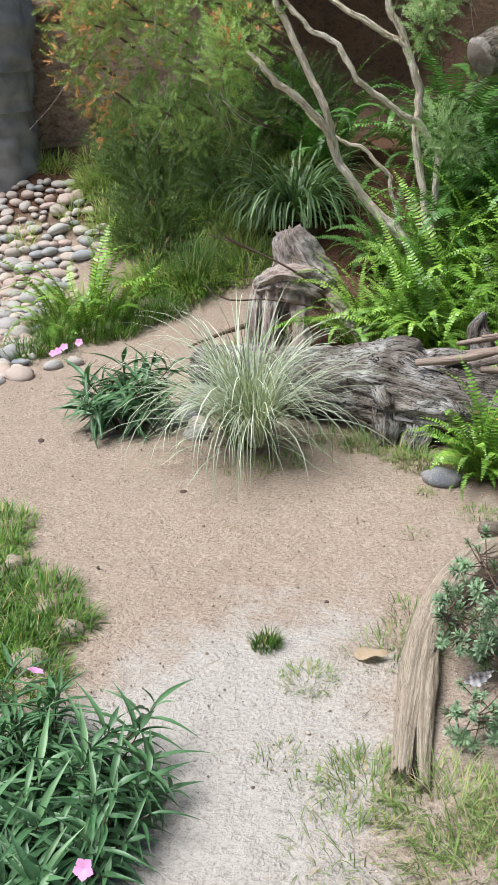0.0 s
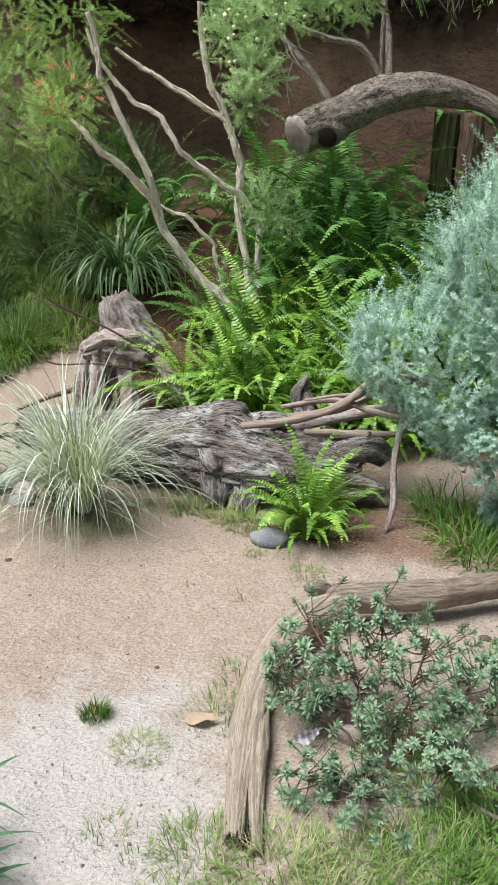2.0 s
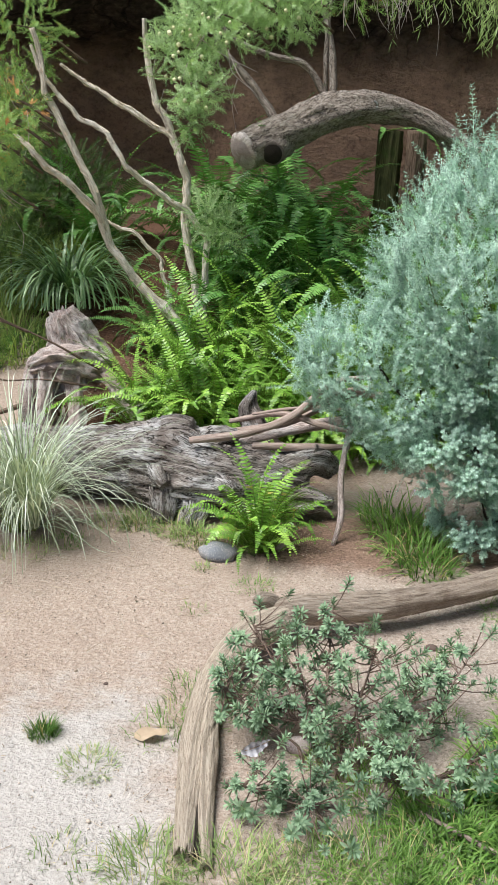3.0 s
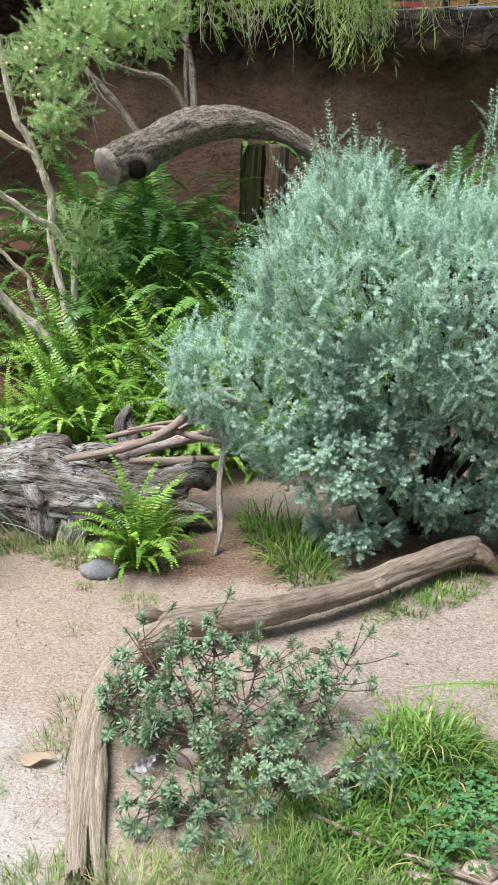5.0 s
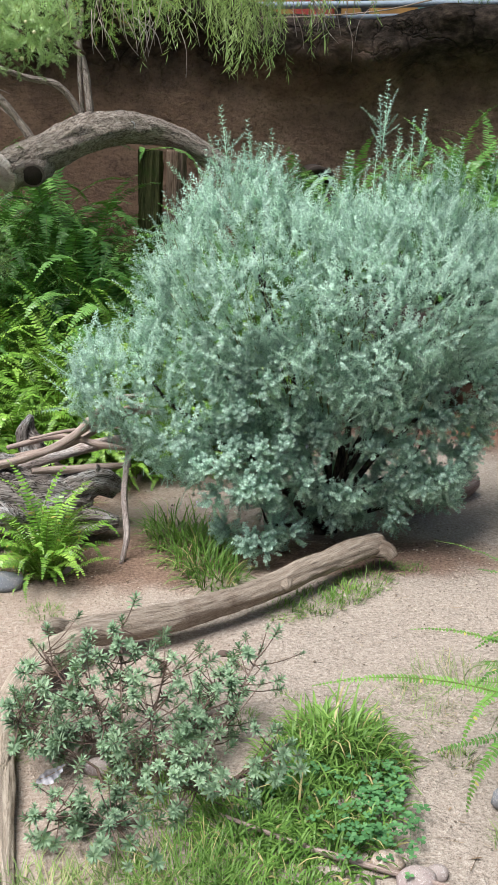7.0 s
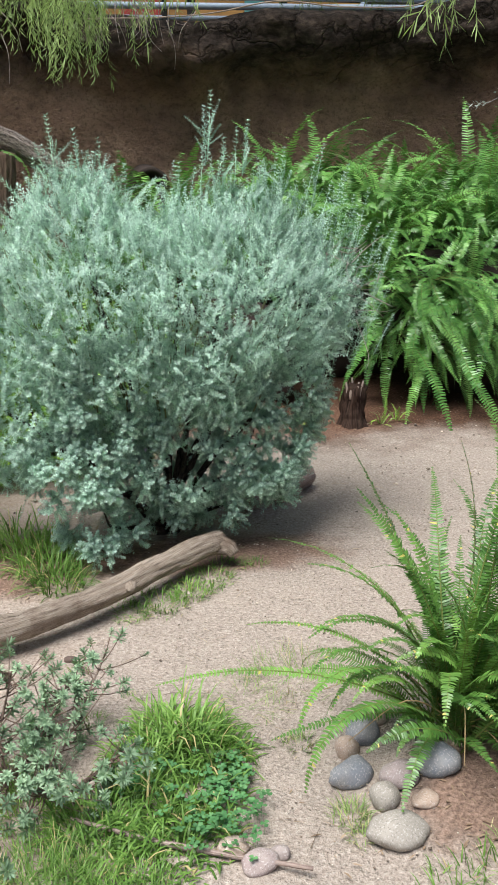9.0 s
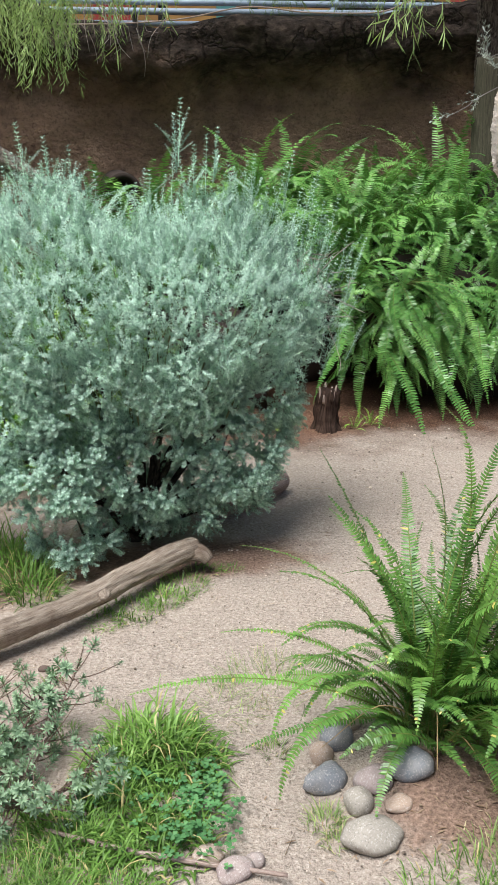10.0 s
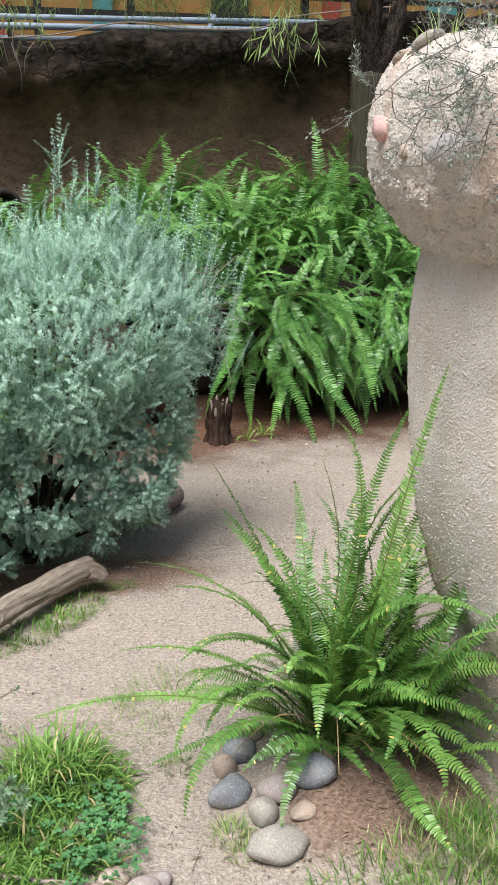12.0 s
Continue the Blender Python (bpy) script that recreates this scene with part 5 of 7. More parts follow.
# ---- the silver bush ----
def sprig_template(length, whorls, leaf, width, leaves=4, lift=38, stem=0.0022, seed=0):
    """A twig along +x with whorls of small leaves."""
    r = np.random.default_rng(seed)
    out = []
    for k in range(whorls):
        t = (k + 0.6) / whorls
        for j in range(leaves):
            a = 2 * math.pi * (j + 0.5 * (k % 2)) / leaves + r.uniform(-0.2, 0.2)
            e = radians(lift + 22 * t + r.uniform(-20, 20))
            L = leaf * (1.0 - 0.35 * max(0, t - 0.75) / 0.25) * r.uniform(0.85, 1.1)
            d = np.array([math.sin(e), math.cos(e) * math.cos(a), math.cos(e) * math.sin(a)])
            side = np.cross(d, [1, 0, 0])
            side /= np.linalg.norm(side)
            c = np.array([length * t + r.uniform(-0.25, 0.25) * length / whorls, 0, 0])
            out.append((np.array([c, c + d * L * 0.55 + side * width * 0.5, c + d * L * 0.55 - side * width * 0.5, c + d * L]), np.array([(0, 2, 1), (1, 2, 3)])))
    st = [np.array([0, stem * math.cos(a), stem * math.sin(a)]) for a in (0, 2.1, 4.2)]
    st.append(np.array([length, 0, 0]))
    out.append((np.array(st), np.array([(0, 1, 3), (1, 2, 3), (2, 0, 3)])))
    return merge(out)


def build_silver_bush():
    bush = thing("silver_bush", "large silvery blue-green bush with small whorled leaves", "bush", (0.57, 5.1, 0))
    r = np.random.default_rng(5)
    fine = [sprig_template(0.12, 10, 0.0165, 0.0054, 4, 8, seed=i) for i in range(4)]
    long = [sprig_template(0.26, 20, 0.0175, 0.0056, 4, 8, seed=i + 30) for i in range(2)]
    stars = [sprig_template(0.075, 8, 0.0160, 0.0062, 5, 4, seed=i + 5) for i in range(4)]
    # leafy masses: centre, half widths, shoots to the square metre, tufted or even
    lobes = [((-0.36, -0.10, 1.27), (0.58, 0.52, 0.56), 520, False), ((-0.43, 0.05, 1.66), (0.30, 0.26, 0.33), 520, False), ((0.30, -0.10, 1.27), (0.58, 0.50, 0.50), 500, False), ((0.05, -0.18, 1.22), (0.6, 0.48, 0.50), 500, False),
             ((0.42, 0.10, 1.60), (0.42, 0.30, 0.30), 330, False), ((0.72, 0.06, 1.30), (0.34, 0.32, 0.34), 380, False), ((-0.98, -0.15, 0.92), (0.36, 0.30, 0.28), 430, False), ((-0.72, -0.18, 0.72), (0.36, 0.30, 0.28), 420, False),
             ((-0.24, -0.34, 0.90), (0.36, 0.26, 0.27), 560, True), ((0.08, -0.30, 0.55), (0.34, 0.26, 0.25), 560, True), ((-0.42, -0.34, 0.50), (0.32, 0.26, 0.27), 560, True), ((0.44, -0.20, 0.52), (0.32, 0.26, 0.27), 520, True),
             ((-0.36, -0.36, 0.20), (0.22, 0.20, 0.19), 420, True), ((0.40, -0.16, 0.26), (0.24, 0.20, 0.17), 400, True), ((0.58, -0.1, 0.84), (0.30, 0.3, 0.30), 600, True), ((0.28, 0.08, 0.75), (0.34, 0.2, 0.36), 420, True), ((0.36, 0.15, 0.35), (0.3, 0.2, 0.3), 420, True), ((0.50, -0.05, 0.45), (0.24, 0.26, 0.24), 560, True), ((0.26, -0.30, 0.80), (0.34, 0.24, 0.26), 540, True), ((0.05, -0.15, 0.45), (0.40, 0.25, 0.33), 520, True), ((0.0, 0.1, 0.55), (0.6, 0.36, 0.5), 420, True)]
    for bi, (c, h, density, tufted) in enumerate(lobes):
        c, h = np.array(c), np.array(h)
        part("bough", limb("bough", M_TRUNK, [(0.02 * bi % 0.1 - 0.05, 0, 0.0), tuple(c * (0.35, 0.35, 0.45)), tuple(c * 0.85), tuple(c + (0, -0.4 * h[1], h[2] * 0.6))], [0.022, 0.016, 0.010, 0.003], count=16, seg=7, lump=0.15, seed=bi), bush)
        area = 4 * math.pi * (((h[0] * h[1]) ** 1.6 + (h[0] * h[2]) ** 1.6 + (h[1] * h[2]) ** 1.6) / 3) ** (1 / 1.6)
        mats, longs = [], []
        for k in range(int(area * density * (2.0 if not tufted else 0.115))):
            n = r.normal(size=3)
            n /= np.linalg.norm(n)
            deep = 1.0 if r.random() < 0.8 else r.uniform(0.6, 0.9)
            p = c + n * h * deep * (1 + 0.22 * noise.noise(Vector(n * 2.6) + Vector((bi * 3.7, 0, 0)))) * r.uniform(0.93, 1.08)
            if any((((p - np.array(c2)) / np.array(h2)) ** 2).sum() < (0.55 if tufted else 0.80) for m2, (c2, h2, _, t2) in enumerate(lobes) if m2 != bi and (t2 == tufted or not tufted) and c2[1] < 0.06) or p[2] < 0.04:
                continue
            if n[1] > 0.25 and r.random() < 0.7:
                continue
            out = n / h
            out /= np.linalg.norm(out)
            if tufted:
                for _ in range(int(r.integers(16, 28))):
                    d = out * 0.7 + (0, 0, 0.4) + r.normal(size=3) * 0.66
                    d /= np.linalg.norm(d)
                    mats.append(frame_to(d, p + d * 0.025 - out * 0.04, r.uniform(0.7, 1.15), r.uniform(0, 6.28)))
            else:
                d = out * 0.6 + (0, 0, 0.62) + r.normal(size=3) * 0.46
                d /= np.linalg.norm(d)
                (mats if r.random() < 0.9 else longs).append(frame_to(d, p - d * 0.09, r.uniform(0.75, 1.2), r.uniform(0, 6.28)))
        mats = np.array(mats)
        sprigs = stars if tufted else fine
        v, f = merge([spread(sprigs[i], mats[i::4]) for i in range(4)] + [spread(long[i], longs[i::2]) for i in range(2) if len(longs) > 1])
        part("foliage", mesh_from("foliage", v, f, M_SILVER, smooth=False), bush)
    # thin stems rising through the crown
    for i in range(26):
        x = r.uniform(-0.8, 0.8)
        a = np.array((x * 0.6, -0.34 + r.uniform(-0.1, 0.1), r.uniform(0.75, 1.0)))
        b = np.array((x, -0.36 + r.uniform(-0.1, 0.1), r.uniform(1.3, 1.65)))
        part("stem", limb("stem", M_OLIVESTEM, [tuple(a), tuple((a + b) / 2 + r.normal(size=3) * 0.03), tuple(b)], [0.005, 0.004, 0.002], count=8, seg=5, seed=i), bush)
    # bare tangled twigs on the shaded side
    for i in range(34):
        p = np.array((0.98, 0.0, 1.38)) + r.normal(size=3) * (0.07, 0.12, 0.1)
        q = p + (0.08 + r.normal() * 0.08, r.normal() * 0.08, r.normal() * 0.12)
        part("bare_twig", limb("bare_twig", M_ROOT, [tuple(p), tuple((p + q) / 2 + r.normal(size=3) * 0.03), tuple(q)], [0.003, 0.0022, 0.001], count=7, seg=4), bush)
    # long upright shoots above the crown
    tall = [sprig_template(0.34, 16, 0.027, 0.0095, 5, 4, stem=0.003, seed=9), sprig_template(0.28, 13, 0.026, 0.0095, 5, 4, stem=0.003, seed=10)]
    mats = []
    for x, top, n in [(-0.55, 2.22, 3), (-0.42, 2.14, 5), (-0.30, 2.10, 5), (-0.62, 2.0, 4), (-0.83, 1.80, 5), (-0.98, 1.62, 5), (-1.0, 1.42, 4), (-0.18, 1.98, 4), (-0.05, 1.86, 3), (0.10, 2.04, 4), (0.26, 2.33, 3), (0.34, 2.12, 6), (0.45, 2.25, 3), (0.52, 2.05, 5), (0.65, 2.12, 3), (0.72, 1.95, 5), (0.84, 2.08, 3), (0.92, 1.86, 4), (1.02, 1.66, 4), (1.08, 1.52, 4), (0.98, 1.98, 4), (1.1, 1.86, 5), (1.18, 1.74, 4), (1.22, 1.6, 4), (1.16, 1.44, 4), (1.12, 1.3, 4), (1.05, 1.78, 6), (0.6, 1.9, 6), (0.8, 1.8, 6), (-1.3, 1.12, 4), (-1.15, 1.2, 4), (0.96, 1.05, 3), (0.92, 0.92, 3)]:
        for k in range(n):
            s = r.uniform(0.7, 1.0) if k else 1.0
            q = r.normal(size=2) * 0.045 * (k > 0)
            z = top - 0.30 * s - (0.0 if k == 0 else r.uniform(0.02, 0.14))
            mats.append(frame_to((0.22 * x + r.normal() * 0.16 * (k > 0), r.normal() * 0.14, 1), (x - 0.05 * x + q[0], 0.05 + q[1], z), s, r.uniform(0, 6)))
            if k == 0 and top > 2.0:
                for _ in range(7):
                    mats.append(frame_to((r.normal() * 0.7, r.normal() * 0.5, 1), (x - 0.03 * x, 0.05, top - r.uniform(0.14, 0.30)), r.uniform(0.25, 0.5), r.uniform(0, 6)))
    mats = np.array(mats)
    v, f = merge([spread(tall[0], mats[::2]), spread(tall[1], mats[1::2])])
    tagged(part("shoot_growth", mesh_from("shoot_growth", v, f, M_SILVER, smooth=False), bush, label="upright silver shoots above the crown"), kind="stuff")
    fl = []
    for _ in range(16):
        b = lobes[r.integers(0, 12)]
        d = r.normal(size=3)
        d[1] = -abs(d[1])
        d /= np.linalg.norm(d)
        fl.append(np.array(b[0]) + d * np.array(b[1]) * 1.06)
    v, f = spread(blade(0.011, 0.009, rows=2), np.array([frame_to((math.cos(a), -0.3, math.sin(a)), (0, 0, 0), 1, 0.4) for a in np.arange(5) * 1.257]))
    bloom = mesh_from("flower", v, f, M_LILAC)
    for p in fl:
        part("flower", bloom, bush, Matrix.Translation(tuple(p)), "tiny pale lilac flower")


M_OLIVESTEM = plain_material("olive_stem", (0.16, 0.18, 0.08), 0.7)
M_LILAC = plain_material("lilac_petal", (0.62, 0.58, 0.72), 0.6)
build_silver_bush()


# ---- grasses ----
def grass_arrays(n, length, radius, rise=(55, 88), droop=0.9, width=0.006, seed=0, rows=4, jitter=0.35, centre_pull=0.0):
    """Points and triangles of n arching blades over a round patch."""
    r = np.random.default_rng(seed)
    az, rad = r.uniform(0, 2 * np.pi, n), radius * np.sqrt(r.uniform(0, 1, n))
    base = np.stack([rad * np.cos(az), rad * np.sin(az), 0 * az], 1)
    az = az + r.normal(0, 0.9, n)
    L = length * r.uniform(1 - jitter, 1 + jitter * 0.6, n) * (1 - 0.35 * (rad / max(radius, 1e-6)))
    e0 = np.radians(r.uniform(*rise, n))
    drop = droop * r.uniform(0.4, 1.3, n)
    w = width * r.uniform(0.7, 1.2, n)
    out, side = np.stack([np.cos(az), np.sin(az), 0 * az], 1), np.stack([-np.sin(az), np.cos(az), 0 * az], 1)
    pos, ang, vs = base.copy(), e0.copy(), []
    for k in range(rows + 1):
        t = k / rows
        ww = (w * (0.75 + 0.5 * t) * (1 - t) ** 0.6 * 1.2)[:, None]
        if k < rows:
            vs += [pos + side * ww * 0.5, pos - side * ww * 0.5]
        else:
            vs += [pos]
        step = (L / rows)[:, None]
        pos = pos + step * (out * np.cos(ang)[:, None] + np.array([0, 0, 1.0]) * np.sin(ang)[:, None])
        ang = np.maximum(ang - drop * (0.35 + t), -1.48)
        pos[:, 2] = np.maximum(pos[:, 2], 0.004)
    v = np.stack(vs, 1)
    f = []
    for k in range(rows - 1):
        a = 2 * k
        f += [(a, a + 1, a + 3), (a, a + 3, a + 2)]
    f += [(2 * rows - 2, 2 * rows - 1, 2 * rows)]
    f = np.array(f)[None] + (np.arange(n) * (2 * rows + 1))[:, None, None]
    return v.reshape(-1, 3), f.reshape(-1, 3)


def grass(name, label, x, y, n, length, radius, mat, seed, group="", kind="", category="grass", **how):
    ob = new(name)
    ob.location = on_land(x, y, -0.004)
    for k, (share, tall, wide, nm) in enumerate(((0.62, 1.0, 1.0, "grass_growth"), (0.38, 0.62, 1.18, "low_growth"))):
        v, f = grass_arrays(max(int(n * share * 1.15), 4), length * tall, radius * wide, seed=seed + 1000 * k, **how)
        v[:, 2] += land(x + v[:, 0], y + v[:, 1]) - float(land(x, y))
        tagged(part(nm, mesh_from(nm, v, f, mat, smooth=False), ob), kind="stuff")
    return tagged(ob, label, category, group, kind)


# pale variegated clump in front of the log
def build_pale_clump():
    cl = thing("variegated_grass", "large clump of pale green-white striped arching grass", "grass", (-2.14, 4.53, 0.0))
    for nm, n, L, rad, rise, drop, seed, at in (("upright_growth", 130, 0.86, 0.08, (64, 88), 0.07, 1, (0.02, 0.02, 0.02)), ("arching_growth", 150, 0.98, 0.10, (40, 78), 0.20, 2, (0, 0, 0.05)), ("hanging_growth", 190, 1.15, 0.10, (52, 84), 0.40, 3, (0.04, -0.03, 0.08)), ("hanging_growth", 90, 1.25, 0.07, (50, 78), 0.42, 4, (0.14, -0.16, 0.10)), ("trailing_growth", 50, 0.95, 0.10, (20, 50), 0.25, 6, (0.02, -0.05, 0.03))):
        v, f = grass_arrays(n, L, rad, rise, drop, 0.0085, seed, rows=9, jitter=0.5)
        if seed == 4:
            v = v * (0.55, 1, 1)
            v[:, 1] = np.where(v[:, 1] > 0, -v[:, 1], v[:, 1])
        part(nm, mesh_from(nm, v, f, M_PALEGRASS, smooth=False), cl, pose(*at))
    v, f = grass_arrays(170, 0.42, 0.09, (55, 88), 0.1, 0.008, 5, rows=5, jitter=0.5)
    part("leaf_base", mesh_from("leaf_base", v, f, M_BANKGRASS, smooth=False), cl, pose(0, 0, 0.0), "yellow-green leaf bases")


build_pale_clump()
r = random.Random(3)
grass("grass_tuft", "small dense dark green grass tuft in pale sand", -1.30, 2.83, 240, 0.095, 0.045, M_GRASS, 11, rise=(55, 88), droop=0.3, width=0.004)
grass("grass_tuft", "thin sprawling grass patch on the pale sand", -1.09, 2.70, 260, 0.075, 0.09, M_GRASS_DRY, 12, rise=(20, 75), droop=0.35, width=0.0032)
for i, (x, y, n, L, rad) in enumerate([(-1.03, 2.30, 60, 0.07, 0.08), (-0.92, 2.22, 30, 0.06, 0.05), (-1.02, 3.85, 50, 0.07, 0.05), (-0.80, 4.12, 110, 0.08, 0.09), (-1.09, 4.28, 60, 0.06, 0.04), (-0.86, 3.2, 90, 0.10, 0.12), (-0.81, 3.05, 130, 0.12, 0.13), (-0.9, 2.95, 80, 0.10, 0.12),
                                      (0.27, 3.36, 70, 0.06, 0.05), (0.05, 3.62, 60, 0.07, 0.05), (0.85, 2.96, 90, 0.07, 0.06), (0.1, 3.2, 60, 0.08, 0.05), (0.93, 2.55, 110, 0.09, 0.06), (1.0, 4.6, 60, 0.06, 0.06), (-2.0, 4.25, 150, 0.10, 0.14), (-1.85, 4.4, 90, 0.09, 0.1), (0.95, 2.45, 60, 0.07, 0.05)]):
    grass("grass_tuft", "small thin grass tuft on the sandy path", x, y, n, L, rad, M_GRASS if i % 2 else M_GRASS_DRY, 20 + i, "small tufts on the path", rise=(25, 85), droop=0.35, width=0.0035)
for i, (x, y, n, L, rad) in enumerate([(-0.74, 2.28, 320, 0.12, 0.15), (-0.5, 2.26, 420, 0.15, 0.17), (-0.27, 2.3, 380, 0.15, 0.16), (-0.08, 2.36, 420, 0.16, 0.16), (0.08, 2.52, 380, 0.14, 0.15), (0.02, 2.3, 300, 0.14, 0.15), (-0.35, 2.1, 400, 0.14, 0.2), (-0.7, 2.05, 160, 0.11, 0.18), (0.2, 2.25, 300, 0.12, 0.15), (-0.1, 2.7, 220, 0.14, 0.13), (-0.25, 2.85, 200, 0.13, 0.12)]):
    grass("grass_patch", "loose green grass under the grey-green shrub", x, y, n, L, rad, M_GRASS if i in (3, 4, 5, 9, 8) else M_GRASS_DRY, 50 + i, "grass round the shrub", rise=(15, 85), droop=0.5, width=0.0038)
for i, (x, y, n, L, rad) in enumerate([(0.42, 3.05, 620, 0.20, 0.15), (0.5, 2.93, 500, 0.17, 0.14), (0.30, 2.88, 420, 0.15, 0.15), (0.42, 2.72, 420, 0.13, 0.17), (0.25, 2.62, 380, 0.13, 0.17), (0.1, 2.62, 260, 0.12, 0.15), (0.4, 2.52, 260, 0.11, 0.14), (0.28, 2.45, 260, 0.12, 0.15), (0.12, 2.42, 280, 0.12, 0.16)]):
    grass("grass_clump", "lush bright green grass clump on the sand", x, y, int(n * 0.75), L * 1.1, rad, M_GRASS, 80 + i, "lush grass clump", rise=(20, 88), droop=0.95, width=0.0088, jitter=0.75)
for i, (x, y, n, L, rad) in enumerate([(-2.85, 3.28, 300, 0.15, 0.16), (-2.72, 3.12, 240, 0.14, 0.13), (-2.55, 2.93, 180, 0.12, 0.13), (-2.3, 2.8, 420, 0.15, 0.17), (-2.1, 2.68, 420, 0.14, 0.14), (-2.15, 2.5, 420, 0.15, 0.16), (-2.35, 2.55, 420, 0.15, 0.18), (-2.6, 2.85, 380, 0.14, 0.2), (-2.0, 2.35, 350, 0.13, 0.14), (-2.5, 2.7, 300, 0.14, 0.2), (-2.8, 3.05, 300, 0.14, 0.2), (-2.25, 2.3, 350, 0.14, 0.2)]):
    grass("grass_clump", "short bright green grass of the path verge", x, y, n, L, rad, M_GRASS, 100 + i, "grass of the verge", rise=(25, 85), droop=0.4, width=0.0062)
for i, (x, y, n, L, rad) in enumerate([(1.45, 2.27, 90, 0.12, 0.14), (1.62, 2.27, 170, 0.17, 0.15), (1.75, 2.22, 230, 0.22, 0.16), (1.6, 2.12, 160, 0.15, 0.16), (1.3, 2.18, 90, 0.10, 0.15), (1.15, 2.18, 60, 0.08, 0.12), (1.8, 2.05, 200, 0.18, 0.18), (1.45, 2.05, 150, 0.13, 0.18)]):
    grass("grass_clump", "tall thin grass at the foot of the column", x, y, n, L, rad, M_GRASS if i % 3 else M_GRASS_DRY, 120 + i, "grass by the column", rise=(40, 88), droop=0.4, width=0.005)
for i, (x, y, n, L, rad) in enumerate([(-0.2, 4.95, 380, 0.30, 0.16), (-0.1, 4.7, 420, 0.28, 0.15), (-0.02, 4.5, 360, 0.22, 0.13), (-0.28, 5.1, 250, 0.25, 0.14), (0.45, 4.22, 170, 0.09, 0.13), (0.6, 4.34, 200, 0.09, 0.12), (0.72, 4.44, 200, 0.10, 0.12), (0.32, 4.15, 100, 0.08, 0.1), (0.85, 4.58, 120, 0.08, 0.1), (-1.35, 4.7, 170, 0.13, 0.10), (-1.22, 4.62, 190, 0.14, 0.12), (-1.55, 4.72, 150, 0.15, 0.09), (-1.7, 4.75, 120, 0.14, 0.12), (-1.05, 4.6, 110, 0.12, 0.1)]):
    grass("grass_clump", "soft green grass beside the logs", x, y, n if i > 3 else n // 2, L, rad, M_GRASS if i < 9 else M_GRASS_DRY, 140 + i, "grass beside the logs", rise=(15, 85), droop=0.6, width=0.0045 if i > 3 else 0.0075, jitter=0.35 if i > 3 else 0.6)
grass("fallen_grass", "sparse dry grass trailing over the path", 0.95, 3.45, 260, 0.14, 0.22, M_GRASS_DRY, 170, rise=(15, 80), droop=0.3, width=0.0025)
grass("fallen_grass", "sparse dry grass trailing over the path", 0.7, 3.3, 120, 0.13, 0.18, M_GRASS_DRY, 171, rise=(10, 60), droop=0.3, width=0.0025)

# the grassy bank on the left
r = random.Random(17)
for i in range(58):
    x, y = r.uniform(-5.2, -3.1), r.uniform(6.3, 8.6)
    if x < -4.6 and y < 7.5 or (x > -3.55 and y < 6.8) or (y < 6.55 and x > -3.75) or (x < -4.85 and y < 7.9):
        continue
    grass("grass_clump", "long dark green arching grass on the bank", x, y, 240, r.uniform(0.28, 0.45), r.uniform(0.14, 0.22), M_BANKGRASS if i % 3 else M_GRASS, 200 + i, "long grass of the bank", rise=(35, 88), droop=0.55, width=0.009)
for i, (x, y) in enumerate([(-4.25, 5.9), (-4.05, 6.0), (-3.9, 6.15), (-4.4, 6.0), (-4.2, 5.7), (-4.55, 6.15), (-3.85, 6.4), (-4.1, 6.45), (-3.7, 6.5), (-3.45, 6.85), (-3.2, 7.05), (-2.75, 5.85), (-4.3, 5.5)]):
    grass("grass_clump", "fresh green grass along the stone bed", x, y, 240, 0.22, 0.14, M_GRASS, 300 + i, "grass along the stone bed", rise=(40, 88), droop=0.45, width=0.0068)


for i, (x, y) in enumerate([(-5.72, 8.2), (-5.45, 8.35), (-5.95, 8.25), (-5.2, 7.6), (-5.5, 7.2)]):
    grass("grass_tuft", "loose green grass among the river stones", x, y, 130 if i < 3 else 60, 0.24, 0.12, M_BANKGRASS, 330 + i, "grass among the stones", rise=(35, 85), droop=0.5, width=0.008)


# ---- strap-leaved clump under the tree ----
def build_strap_clump():
    cl = thing("strap_clump", "dark glossy strap-leaved clump on the bank", "plant", on_land(-3.02, 7.5, 0.05))
    for i, (n, L, rise, drop, rad) in enumerate(((70, 1.0, (54, 84), 0.50, 0.12), (120, 1.0, (44, 76), 0.62, 0.14), (80, 0.85, (30, 62), 0.55, 0.14))):
        v, f = grass_arrays(int(n * 1.35), L * 1.08, rad, rise, drop, 0.022, 400 + i, rows=8, jitter=0.3)
        part("leaves", mesh_from("leaves", v, f, M_STRAP, smooth=False), cl)


build_strap_clump()


